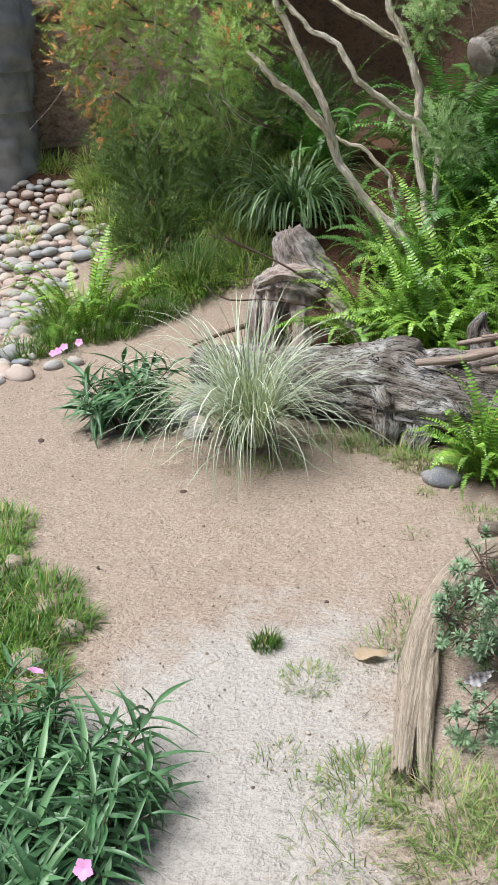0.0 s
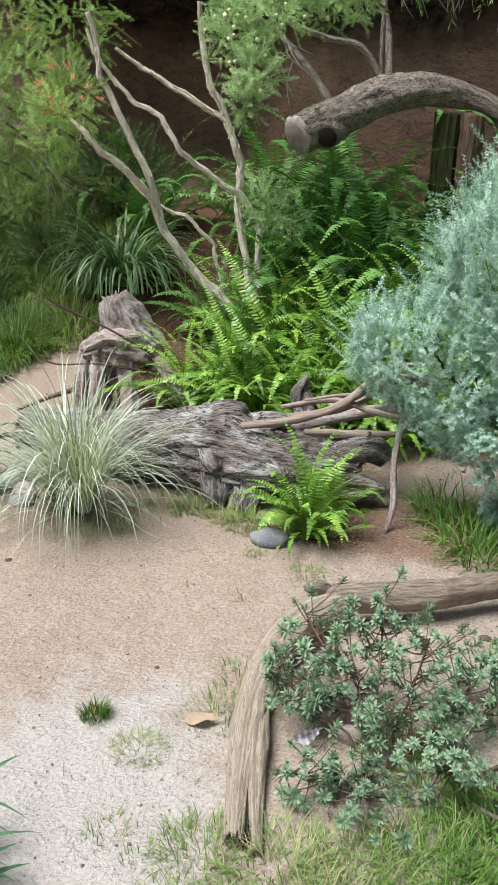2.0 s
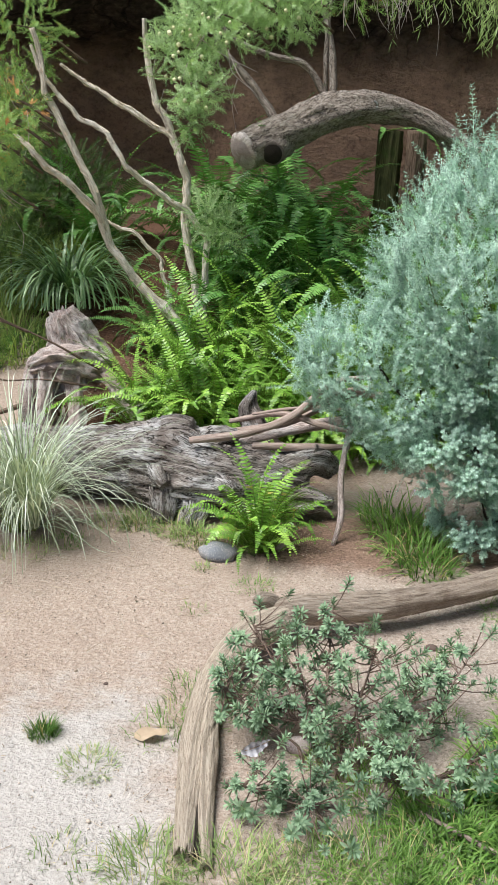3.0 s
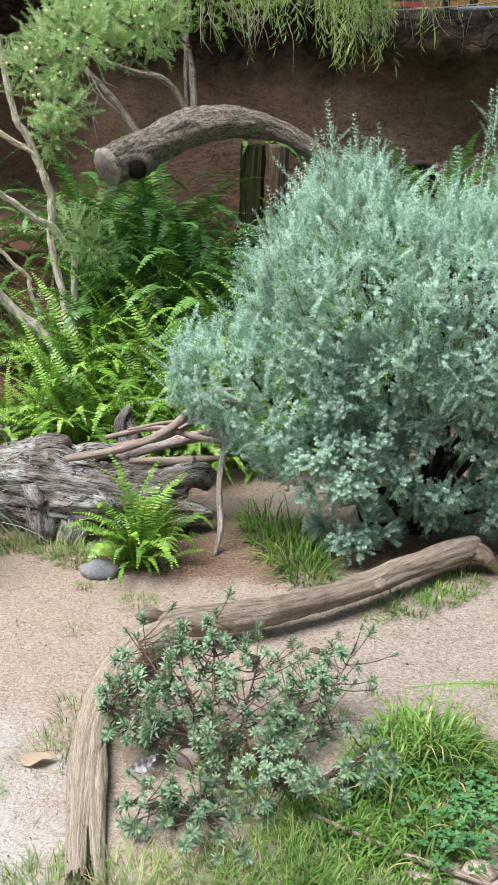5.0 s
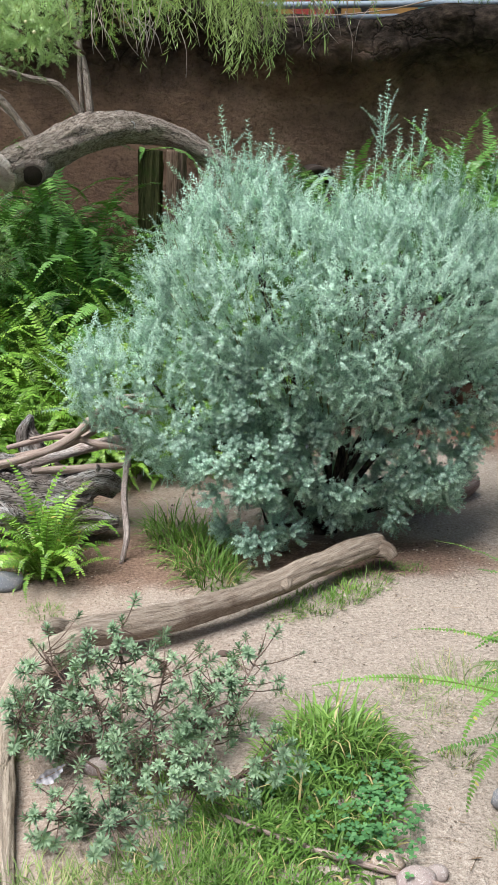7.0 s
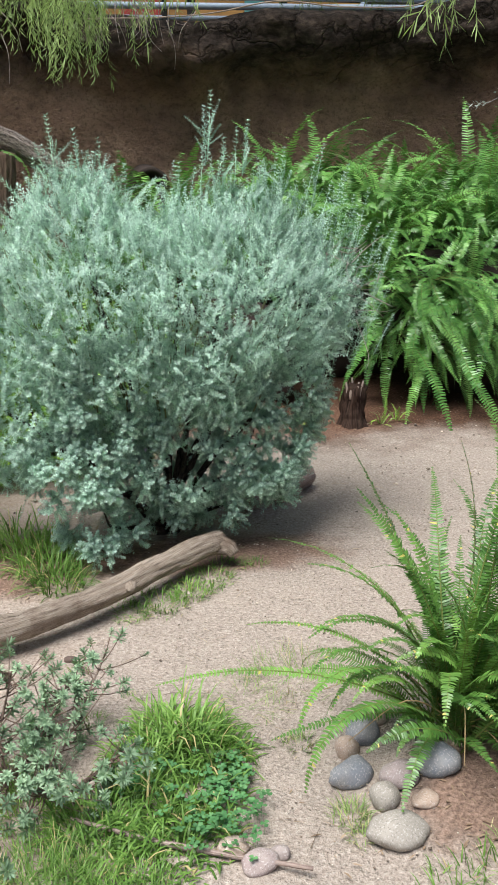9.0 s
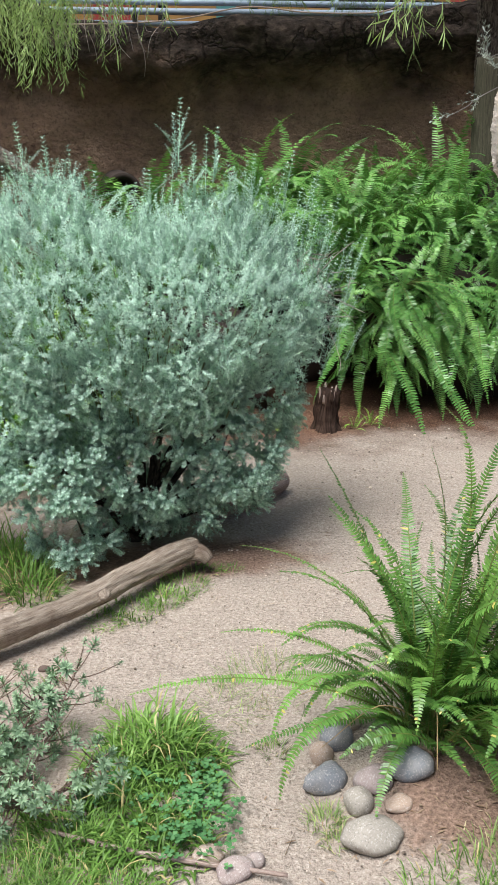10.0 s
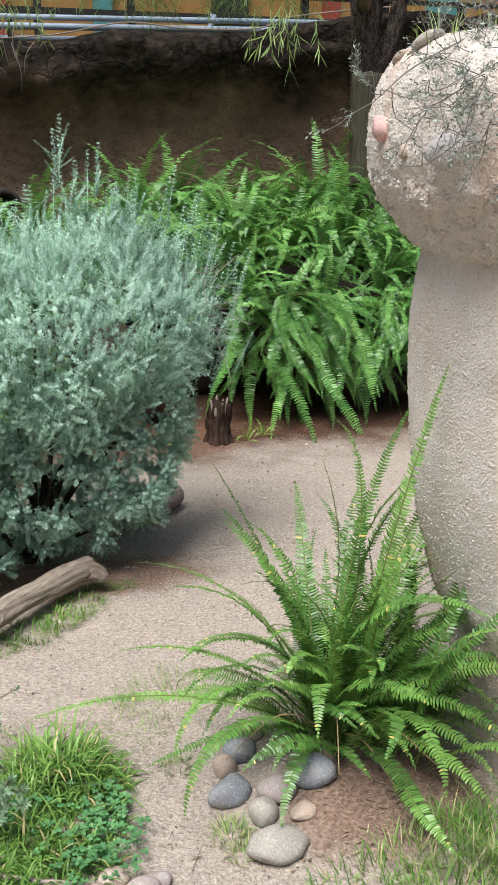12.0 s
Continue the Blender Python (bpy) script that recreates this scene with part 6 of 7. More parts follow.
# ---- lance-leaved shrubs with pink flowers ----
def shoot_mesh(height, pairs, leaf, width, seed, lean):
    r = np.random.default_rng(seed)
    tv, tf = blade(1.0, 1.0, 0.0, 0.1, 0.14, 0.42, 6)
    tpl = []
    v, f, g = tube([(0, 0, 0), (lean * 0.3, 0, height * 0.5), (lean, 0, height)], [0.005, 0.004, 0.002], count=10, seg=5)
    tri = [(q[0], q[i], q[i + 1]) for q in f for i in range(1, len(q) - 1)]
    n0 = len(tri)
    tpl.append((np.array(v), np.array(tri)))
    for k in range(pairs):
        t = 0.22 + 0.78 * (k + 1) / pairs
        for s in (0, math.pi):
            a = k * 1.65 + s + r.uniform(-0.35, 0.35)
            up = math.radians(r.uniform(5, 40) + (35 if k >= pairs - 2 else 0))
            L = leaf * r.uniform(0.75, 1.1) * (0.55 if k == pairs - 1 else 1)
            m = frame_to((math.cos(a) * math.cos(up), math.sin(a) * math.cos(up), math.sin(up)), (lean * t * t, 0, height * t))
            lv = tv.copy()
            lv[:, 2] += -0.58 * r.uniform(0.5, 1.3) * lv[:, 0] ** 2
            lv = lv * (L, width * r.uniform(0.85, 1.1), L)
            tpl.append((lv @ m[:3, :3].T + m[:3, 3], tf))
    v, f = merge(tpl)
    slots = np.zeros(len(f), int)
    slots[:n0] = 1
    return mesh_from("leafy_stem", v, f, [M_RUELLIA, M_DARKSTEM], slots=slots, smooth=True)


def flower_mesh():
    v, f = spread(blade(0.028, 0.026, 0.15, 0.2, 0.35, 0.7, 4), np.array([frame_to((math.cos(a), math.sin(a), 0.45), (0, 0, 0)) for a in np.arange(5) * 1.2566]))
    return mesh_from("flower", v, f, M_PINK)


SHOOTS = [shoot_mesh(0.26, 9, 0.19, 0.0265, 1, 0.06), shoot_mesh(0.30, 10, 0.195, 0.026, 2, 0.12), shoot_mesh(0.22, 8, 0.175, 0.025, 3, 0.13), shoot_mesh(0.27, 9, 0.19, 0.0255, 4, -0.06)]
FLOWER = flower_mesh()


def lance_shrub(label, x, y, count, radius, scale, seed, flowers):
    r = random.Random(seed)
    sh = thing("flowering_shrub", label, "shrub", on_land(x, y))
    for i in range(count):
        a, d = r.uniform(0, 6.28), radius * math.sqrt(r.random())
        s = scale * r.uniform(0.75, 1.12)
        part("leafy_stem", SHOOTS[i % 4], sh, Matrix.LocRotScale((d * math.cos(a), d * math.sin(a), -0.02), Euler((r.uniform(-0.28, 0.28), 0.15 + 0.5 * d / max(radius, 0.01) * r.random(), a)), (s, s, s)))
    for fx, fy, fz, rx in flowers:
        part("flower", FLOWER, sh, Matrix.LocRotScale((fx - x, fy - y, fz), Euler((rx, 0.2, 0)), (1, 1, 1)), "mauve-pink open flower")
    return sh


lance_shrub("dense dark green lance-leaved shrub with mauve-pink flowers", -1.65, 1.74, 100, 0.33, 0.82, 1, [(-1.665, 1.99, 0.365, -0.4), (-1.16, 1.46, 0.31, 0.9)])
lance_shrub("dark lance-leaved shrub with clustered pink flowers by stones", -2.95, 4.6, 20, 0.07, 1.25, 2, [(-3.29, 4.52, 0.43, 0.8), (-3.26, 4.54, 0.45, 0.7), (-3.31, 4.5, 0.42, 0.6), (-3.19, 4.59, 0.47, 0.9)])


# ---- low grey-green shrub with leaf rosettes ----
M_SHRUBTWIG = wood_material("reddish_twig", (0.10, 0.065, 0.05), (0.27, 0.185, 0.145), (0.46, 0.37, 0.31))


def build_rosette_shrub():
    sh = thing("rosette_shrub", "sparse grey-green shrub with leaf rosettes on bare twigs", "shrub", (-0.26, 2.78, 0.03))
    r = np.random.default_rng(12)
    lt = blade(0.038, 0.0128, 0.22, 0.25, 0.3, 0.6, 3)
    tpl = []
    for k in range(24):
        a, up = k * 2.4, math.radians(4 + 66 * k / 24)
        tpl.append((lt[0] * (0.72 + 0.36 * (1 - k / 24)) @ frame_to((math.cos(a) * math.cos(up), math.sin(a) * math.cos(up), math.sin(up)))[:3, :3].T + (0, 0, 0.045 * k / 24 - 0.032), lt[1]))
    ros = merge(tpl)
    rosette = mesh_from("rosette", *ros, M_ROSETTE)
    boughs = [((-0.38, 0.45, 0.30), 7), ((-0.42, 0.10, 0.24), 7), ((-0.30, -0.30, 0.16), 7), ((-0.08, 0.46, 0.40), 8), ((0.1, 0.25, 0.38), 8), ((0.26, 0.22, 0.26), 8), ((0.42, 0.42, 0.30), 7), ((0.5, 0.02, 0.18), 6), ((0.25, -0.15, 0.16), 7), ((-0.05, -0.32, 0.14), 7), ((-0.18, 0.15, 0.40), 8), ((0.30, 0.5, 0.16), 5), ((-0.34, 0.28, 0.12), 6), ((0.05, 0.02, 0.3), 6)]
    for bi, (e, n) in enumerate(boughs):
        e = np.array(e)
        mid = e * (0.5, 0.5, 0.35) + r.normal(size=3) * 0.03
        b = part("branch", limb("branch", M_SHRUBTWIG, [(e[0] * 0.25, e[1] * 0.25, -0.03), tuple(e * (0.35, 0.3, 0.25) + r.normal(size=3) * 0.02), tuple(mid), tuple(e)], [0.007, 0.006, 0.0045, 0.003], count=18, seg=7, lump=0.2, seed=bi), sh)
        for k in range(n + 30):
            root = mid + (e - mid) * r.uniform(0.0, 0.95)
            tip = root + r.normal(size=3) * (0.085, 0.085, 0.055) + (0, 0, 0.02) if k else e
            tip = np.clip(tip, (e[0] - 0.11, e[1] - 0.16, 0.05), (e[0] + 0.15, e[1] + 0.14, e[2] + 0.08))
            tip[0] = max(tip[0], -0.42 + 0.5 * max(0.0, -tip[1]))
            part("twig", limb("twig", M_SHRUBTWIG, [tuple(root), tuple((root + tip) / 2 + (0, 0, -0.01)), tuple(tip)], [0.0026, 0.002, 0.0016], count=6, seg=5), b)
            q = Vector((tip - root) + np.array([0, -0.02, 0.07])).to_track_quat("Z", "Y")
            s = r.uniform(0.45, 0.95)
            part("rosette", rosette, b, Matrix.LocRotScale(tuple(tip), q, (s, s, s)))
    dead = thing("dead_leaf", "curled silver-grey dead leaf caught in the shrub", "leaf", (-0.49, 2.36, 0.395))
    face = Matrix.LocRotScale((0, 0, 0), Vector((0.16, -0.8, 0.58)).to_track_quat("Z", "X"), (1, 1, 1)) @ pose(0, 0, 0, 24, 14, -75)
    v, f = blade(0.10, 0.046, 0.25, 0.6, 0.3, 0.4, 16)
    v[:, 2] += 0.005 * np.sin(v[:, 0] * 330) + 0.004 * np.sin(v[:, 0] * 120 + v[:, 1] * 90)
    part("leaf_blade", mesh_from("leaf_blade", v, f, M_GREYLEAF), dead, face)
    part("leaf_vein", limb("leaf_vein", M_DRYLEAF, [(-0.02, 0, 0.001), (0.04, 0, 0.0), (0.09, 0, -0.018)], 0.0012, count=8, seg=5), dead, face)
    brown = thing("dead_leaf", "large curled brown dead leaf lying on the sand", "leaf", (-0.98, 2.88, 0.012))
    v, f = blade(0.12, 0.07, -0.08, 0.25, 0.3, 0.5, 8)
    v[:, 2] += 0.012 * np.sin(v[:, 0] * 70) * np.sign(v[:, 1]) + 0.006
    part("leaf_blade", mesh_from("leaf_blade", v, f, M_DRYLEAF), brown, pose(0, 0, 0, 8, -4, 15))


build_rosette_shrub()


# ---- the many-stemmed tree on the bank ----
FEATHER = [sprig_template(0.13, 10, 0.026, 0.0046, 5, 28, seed=20 + i) for i in range(3)]


def clump_mesh(name, mat, c, rad, n, seed, template=None, up=0.3, flat=0.8, size=(0.8, 1.25)):
    r = np.random.default_rng(seed)
    mats = []
    for _ in range(n):
        d = r.normal(size=3)
        d /= np.linalg.norm(d)
        pos = np.array(c) + d * rad * (0.25 + 0.75 * r.random() ** 0.6) * (1, 1, flat)
        mats.append(frame_to(0.8 * d + (0, 0, up) + r.normal(size=3) * 0.45, pos, r.uniform(*size), r.uniform(0, 6.28)))
    mats = np.array(mats)
    tp = template or FEATHER
    v, f = merge([spread(tp[i], mats[i :: len(tp)]) for i in range(len(tp))])
    return mesh_from(name, v, f, mat, smooth=False)


def build_tree():
    tree = thing("paperbark_tree", "leaning multi-stemmed tree with flaking pale bark and feathery crown", "tree", (0, 0, 0))
    stems = [([(-1.7, 6.95, 0.2), (-1.95, 6.86, 0.67), (-2.23, 6.78, 0.98), (-2.37, 6.71, 1.2), (-2.44, 6.62, 1.58), (-2.6, 6.58, 1.93), (-2.73, 6.53, 2.21), (-2.78, 6.49, 2.6)], [0.044, 0.042, 0.037, 0.033, 0.028, 0.026, 0.023, 0.018]),
             ([(-2.37, 6.71, 1.2), (-2.45, 6.61, 1.47), (-2.6, 6.46, 1.67), (-2.76, 6.35, 1.84), (-2.9, 6.4, 1.95)], [0.033, 0.028, 0.027, 0.022, 0.012]),
             ([(-1.78, 7.0, 0.3), (-1.79, 7.01, 0.66), (-1.86, 7.04, 0.97), (-1.94, 7.08, 1.39), (-1.92, 7.1, 1.64), (-2.01, 7.09, 1.9), (-2.13, 7.06, 2.15), (-2.2, 7.04, 2.7)], [0.038, 0.036, 0.033, 0.032, 0.032, 0.03, 0.026, 0.018]),
             ([(-1.72, 7.02, 0.3), (-1.78, 7.02, 0.7), (-1.78, 7.1, 1.23), (-1.9, 6.99, 1.45), (-2.06, 6.85, 1.57), (-2.25, 6.7, 1.75), (-2.36, 6.67, 1.96), (-2.53, 6.61, 2.05), (-2.68, 6.55, 2.24), (-2.8, 6.5, 2.5)], [0.029, 0.029, 0.03, 0.027, 0.023, 0.021, 0.02, 0.018, 0.016, 0.012]),
             ([(-2.01, 7.09, 1.92), (-2.27, 7.01, 2.09), (-2.49, 6.94, 2.23), (-2.75, 6.87, 2.4)], [0.026, 0.022, 0.018, 0.012]),
             ([(-2.05, 7.18, 0.4), (-2.08, 7.16, 0.79), (-2.15, 7.19, 1.06), (-2.35, 7.15, 1.26), (-2.51, 7.1, 1.32), (-2.74, 7.04, 1.51)], [0.02, 0.018, 0.016, 0.014, 0.012, 0.008])]
    bark_rng = np.random.default_rng(77)
    for i, (p, rad) in enumerate(stems):
        for bow in (0.018, 0.006):
            p = [p[0]] + [q for a, b in zip(p, p[1:]) for q in (tuple((u + w) / 2 + random.uniform(-bow, bow) for u, w in zip(a, b)), b)]
        rad = np.interp(np.linspace(0, len(rad) - 1, len(p)), range(len(rad)), rad)
        part("stem", limb("stem", M_BARK, p, [q * 0.80 for q in rad], count=220, seg=20, ridge=0.16, lump=0.2, ridges=10, seed=i, rough=0.26), tree)
        # loose strips of bark curling off the stem
        line, _ = smooth_path(np.c_[np.array(p), rad * 0.84], 90)
        curl = []
        for k in range(3, 87):
            for _ in range(2):
                along = line[k + 1, :3] - line[k - 1, :3]
                away = bark_rng.normal(size=3)
                away -= along * (away @ along) / (along @ along)
                away /= np.linalg.norm(away)
                curl.append(frame_to(along / np.linalg.norm(along) * bark_rng.choice((-1, 1)) + away * bark_rng.uniform(-0.05, 0.16), line[k, :3] + away * line[k, 3] * 0.88, bark_rng.uniform(0.5, 1.1), bark_rng.uniform(0, 6)))
        v, f = spread(blade(0.04, 0.016, 0.1, 0.2, 0.9, 0.5, 2), np.array(curl))
        tagged(part("loose_bark", mesh_from("loose_bark", v, f, M_FLAKE, smooth=False), tree, label="curling strips of pale loose bark"), kind="stuff")
    rr = np.random.default_rng(6)
    crown = [(-3.56, 5.45, 1.92, 0.17, 1), (-3.5, 5.5, 2.1, 0.2, 1), (-3.42, 5.45, 1.75, 0.14, 1), (-3.3, 5.62, 2.12, 0.32, 1), (-3.1, 5.6, 1.95, 0.2, 0), (-3.0, 5.6, 1.68, 0.16, 0), (-2.75, 5.7, 1.86, 0.24, 0), (-3.25, 5.6, 1.66, 0.17, 0), (-3.5, 5.5, 2.3, 0.26, 1), (-2.9, 5.75, 2.2, 0.32, 0), (-2.6, 5.75, 2.05, 0.22, 0), (-3.25, 5.95, 2.4, 0.4, 1), (-2.75, 6.1, 2.55, 0.35, 0),
             (-3.0, 5.8, 1.5, 0.2, 0), (-2.72, 5.72, 1.62, 0.18, 0), (-3.45, 5.6, 1.55, 0.12, 1), (-1.86, 6.72, 2.46, 0.2, 2), (-1.72, 6.6, 2.24, 0.17, 2), (-1.62, 6.8, 2.66, 0.26, 2), (-1.3, 7.2, 2.78, 0.3, 2), (-2.2, 6.9, 3.35, 0.35, 0), (-1.75, 6.55, 2.05, 0.12, 2), (-1.72, 6.95, 1.42, 0.14, 2), (-1.62, 6.93, 1.32, 0.12, 2), (-1.53, 7.02, 2.82, 0.2, 2), (-1.17, 7.1, 2.84, 0.18, 2), (-0.8, 7.15, 2.86, 0.17, 0), (-0.46, 7.17, 2.92, 0.14, 0), (-1.86, 6.95, 2.69, 0.15, 2), (-1.81, 6.98, 2.45, 0.11, 2)]
    crown += [(-2.94, 6.36, 1.98, 0.22, 0), (-3.02, 6.42, 1.84, 0.16, 0), (-2.86, 6.34, 2.12, 0.18, 1)]
    # unseen extra crown clumps, added overhead to shade the wall
    crown += [(-2.6, 7.9, 3.75, 0.5, 0), (-1.9, 8.2, 3.8, 0.5, 0), (-1.2, 8.4, 3.8, 0.5, 0), (-2.3, 8.7, 3.9, 0.5, 0), (-1.5, 8.9, 3.9, 0.5, 0), (-0.6, 8.7, 3.9, 0.45, 0)]
    crown = [(x * 1.2, 0.06 + (y - 0.06) * 1.2, 2.09 + (z - 2.09) * 1.2, rad * 1.2, kind) if x < -2.5 and y < 6.15 else (x, y, z, rad, kind) for x, y, z, rad, kind in crown]
    for i, (x, y, z, rad, kind) in enumerate(crown):
        part("foliage", clump_mesh("foliage", (M_FEATHER, M_FEATHER_ORANGE, M_FEATHER_LIGHT)[kind], (x, y, z), rad, int((200 if kind == 2 else 78) * (rad / 0.28) ** 2) + 12, 60 + i), tree)
        if rad > 0.15 and z > 1.5:
            part("twig", limb("twig", M_DARKSTEM, [(x + 1.2 * rad, y + 0.5 * rad, z - 0.5 * rad), (x + 0.5 * rad, y + 0.3 * rad, z), (x, y, z + 0.05)], [0.012, 0.008, 0.003], count=12, seg=6, lump=0.3, seed=i), tree)
    # bare hanging twigs inside the crown
    for i in range(44):
        b = np.array((-3.6, 6.8, 1.92)) + rr.normal(size=3) * (0.36, 0.14, 0.24) if i < 34 else np.array((-1.75, 6.8, 2.45)) + rr.normal(size=3) * (0.2, 0.1, 0.15)
        e = b + (rr.normal() * 0.18, rr.normal() * 0.1, -0.2 - 0.15 * rr.random())
        part("dead_twig", limb("dead_twig", M_ROOT, [tuple(b), tuple((b + e) / 2 + rr.normal(size=3) * 0.03), tuple(e)], [0.004, 0.003, 0.0015], count=8, seg=4), tree)
    bl = []
    for _ in range(60):
        c = crown[16 + int(rr.integers(0, 4))]
        d = rr.normal(size=3)
        d[1] = -abs(d[1])
        d /= np.linalg.norm(d)
        bl.append(frame_to((0, -1, 0.2), np.array(c[:3]) + d * c[3] * (1, 1, 0.8), rr.uniform(0.7, 1.2)))
    bm = bmesh.new()
    bmesh.ops.create_icosphere(bm, subdivisions=1, radius=0.014)
    tv = np.array([v.co[:] for v in bm.verts])
    tf = np.array([[v.index for v in f.verts] for f in bm.faces])
    bm.free()
    v, f = spread((tv, tf), np.array(bl))
    part("blossom", mesh_from("blossom", v, f, M_CREAM), tree, label="cream fluffy blossoms")
    tips = [c for c in crown if c[4] == 1]
    brush = sprig_template(0.06, 7, 0.017, 0.0055, 5, 35, stem=0.002, seed=90)
    for c in tips:
        bl = []
        for _ in range(16):
            d = rr.normal(size=3)
            d[1] = -abs(d[1])
            d /= np.linalg.norm(d)
            q = np.array(c[:3]) + d * c[3] * (1, 1, 0.85)
            bl += [frame_to(d + rr.normal(size=3) * 0.5, q, rr.uniform(0.7, 1.2), rr.uniform(0, 6)) for _ in range(2)]
        v, f = spread(brush, np.array(bl))
        part("orange_blossom", mesh_from("orange_blossom", v, f, M_ORANGE), tree, label="orange brush-like blossoms at the twig ends")


M_FLAKE = leaf_material("bark_flake", (0.80, 0.70, 0.56), (0.74, 0.65, 0.52), (0.86, 0.71, 0.60), 0.85, 0.1, per_object=0.0)
M_FEATHER_LIGHT = leaf_material("feathery_leaf_light", (0.26, 0.40, 0.17), (0.45, 0.62, 0.31), (0.68, 0.82, 0.52), 0.5, 0.35)
build_tree()

M_DARKSHRUB = leaf_material("dark_shrub_leaf", (0.035, 0.075, 0.022), (0.085, 0.15, 0.04), (0.20, 0.29, 0.085), 0.5, 0.25)
# dark fine-leaved shrubs on the grassy bank
for i, (x, y, rad, h) in enumerate([(-4.55, 8.1, 0.55, 0.45), (-3.95, 8.2, 0.55, 0.5), (-4.15, 7.2, 0.34, 0.25), (-4.3, 7.6, 0.4, 0.3), (-3.6, 7.7, 0.38, 0.35), (-3.45, 8.4, 0.5, 0.6), (-4.95, 8.35, 0.4, 0.3)]):
    sh = thing("low_shrub", "dark green fine-leaved shrub on the grassy bank", "shrub", on_land(x, y), group="dark shrubs of the bank")
    part("foliage", clump_mesh("foliage", M_DARKSHRUB, (0, 0, h * 0.8), rad, int(220 * (rad / 0.4) ** 2), 300 + i, up=0.6, flat=0.75, size=(1.0, 1.8)), sh)
    for k in range(5):
        part("stem", limb("stem", M_DARKSTEM, [(0, 0, -0.03), (0.3 * rad * math.cos(k * 1.3), 0.3 * rad * math.sin(k * 1.3), h * 0.5), (0.6 * rad * math.cos(k * 1.3), 0.6 * rad * math.sin(k * 1.3), h)], [0.014, 0.01, 0.004], count=10, seg=6, lump=0.2, seed=k), sh)


# ---- weeping tree behind, with its timber post ----
def strand_template(length, leaf, width, n, seed):
    """A hanging twig along +x (which is turned down) with narrow drooping leaves."""
    r = np.random.default_rng(seed)
    lt = blade(leaf, width, 0.1, 0.1, 0.4, 0.4, 2)
    out = [(np.array([(0, 0.0012, 0), (0, -0.0012, 0), (length, 0, 0)]), np.array([(0, 1, 2)]))]
    for k in range(n):
        a, e = r.uniform(0, 6.28), r.uniform(0.3, 1.0)
        m = frame_to((math.cos(e), math.sin(e) * math.cos(a), math.sin(e) * math.sin(a)), (length * (k + 0.5) / n, 0, 0), r.uniform(0.7, 1.15), r.uniform(0, 6))
        out.append((lt[0] @ m[:3, :3].T + m[:3, 3], lt[1]))
    return merge(out)


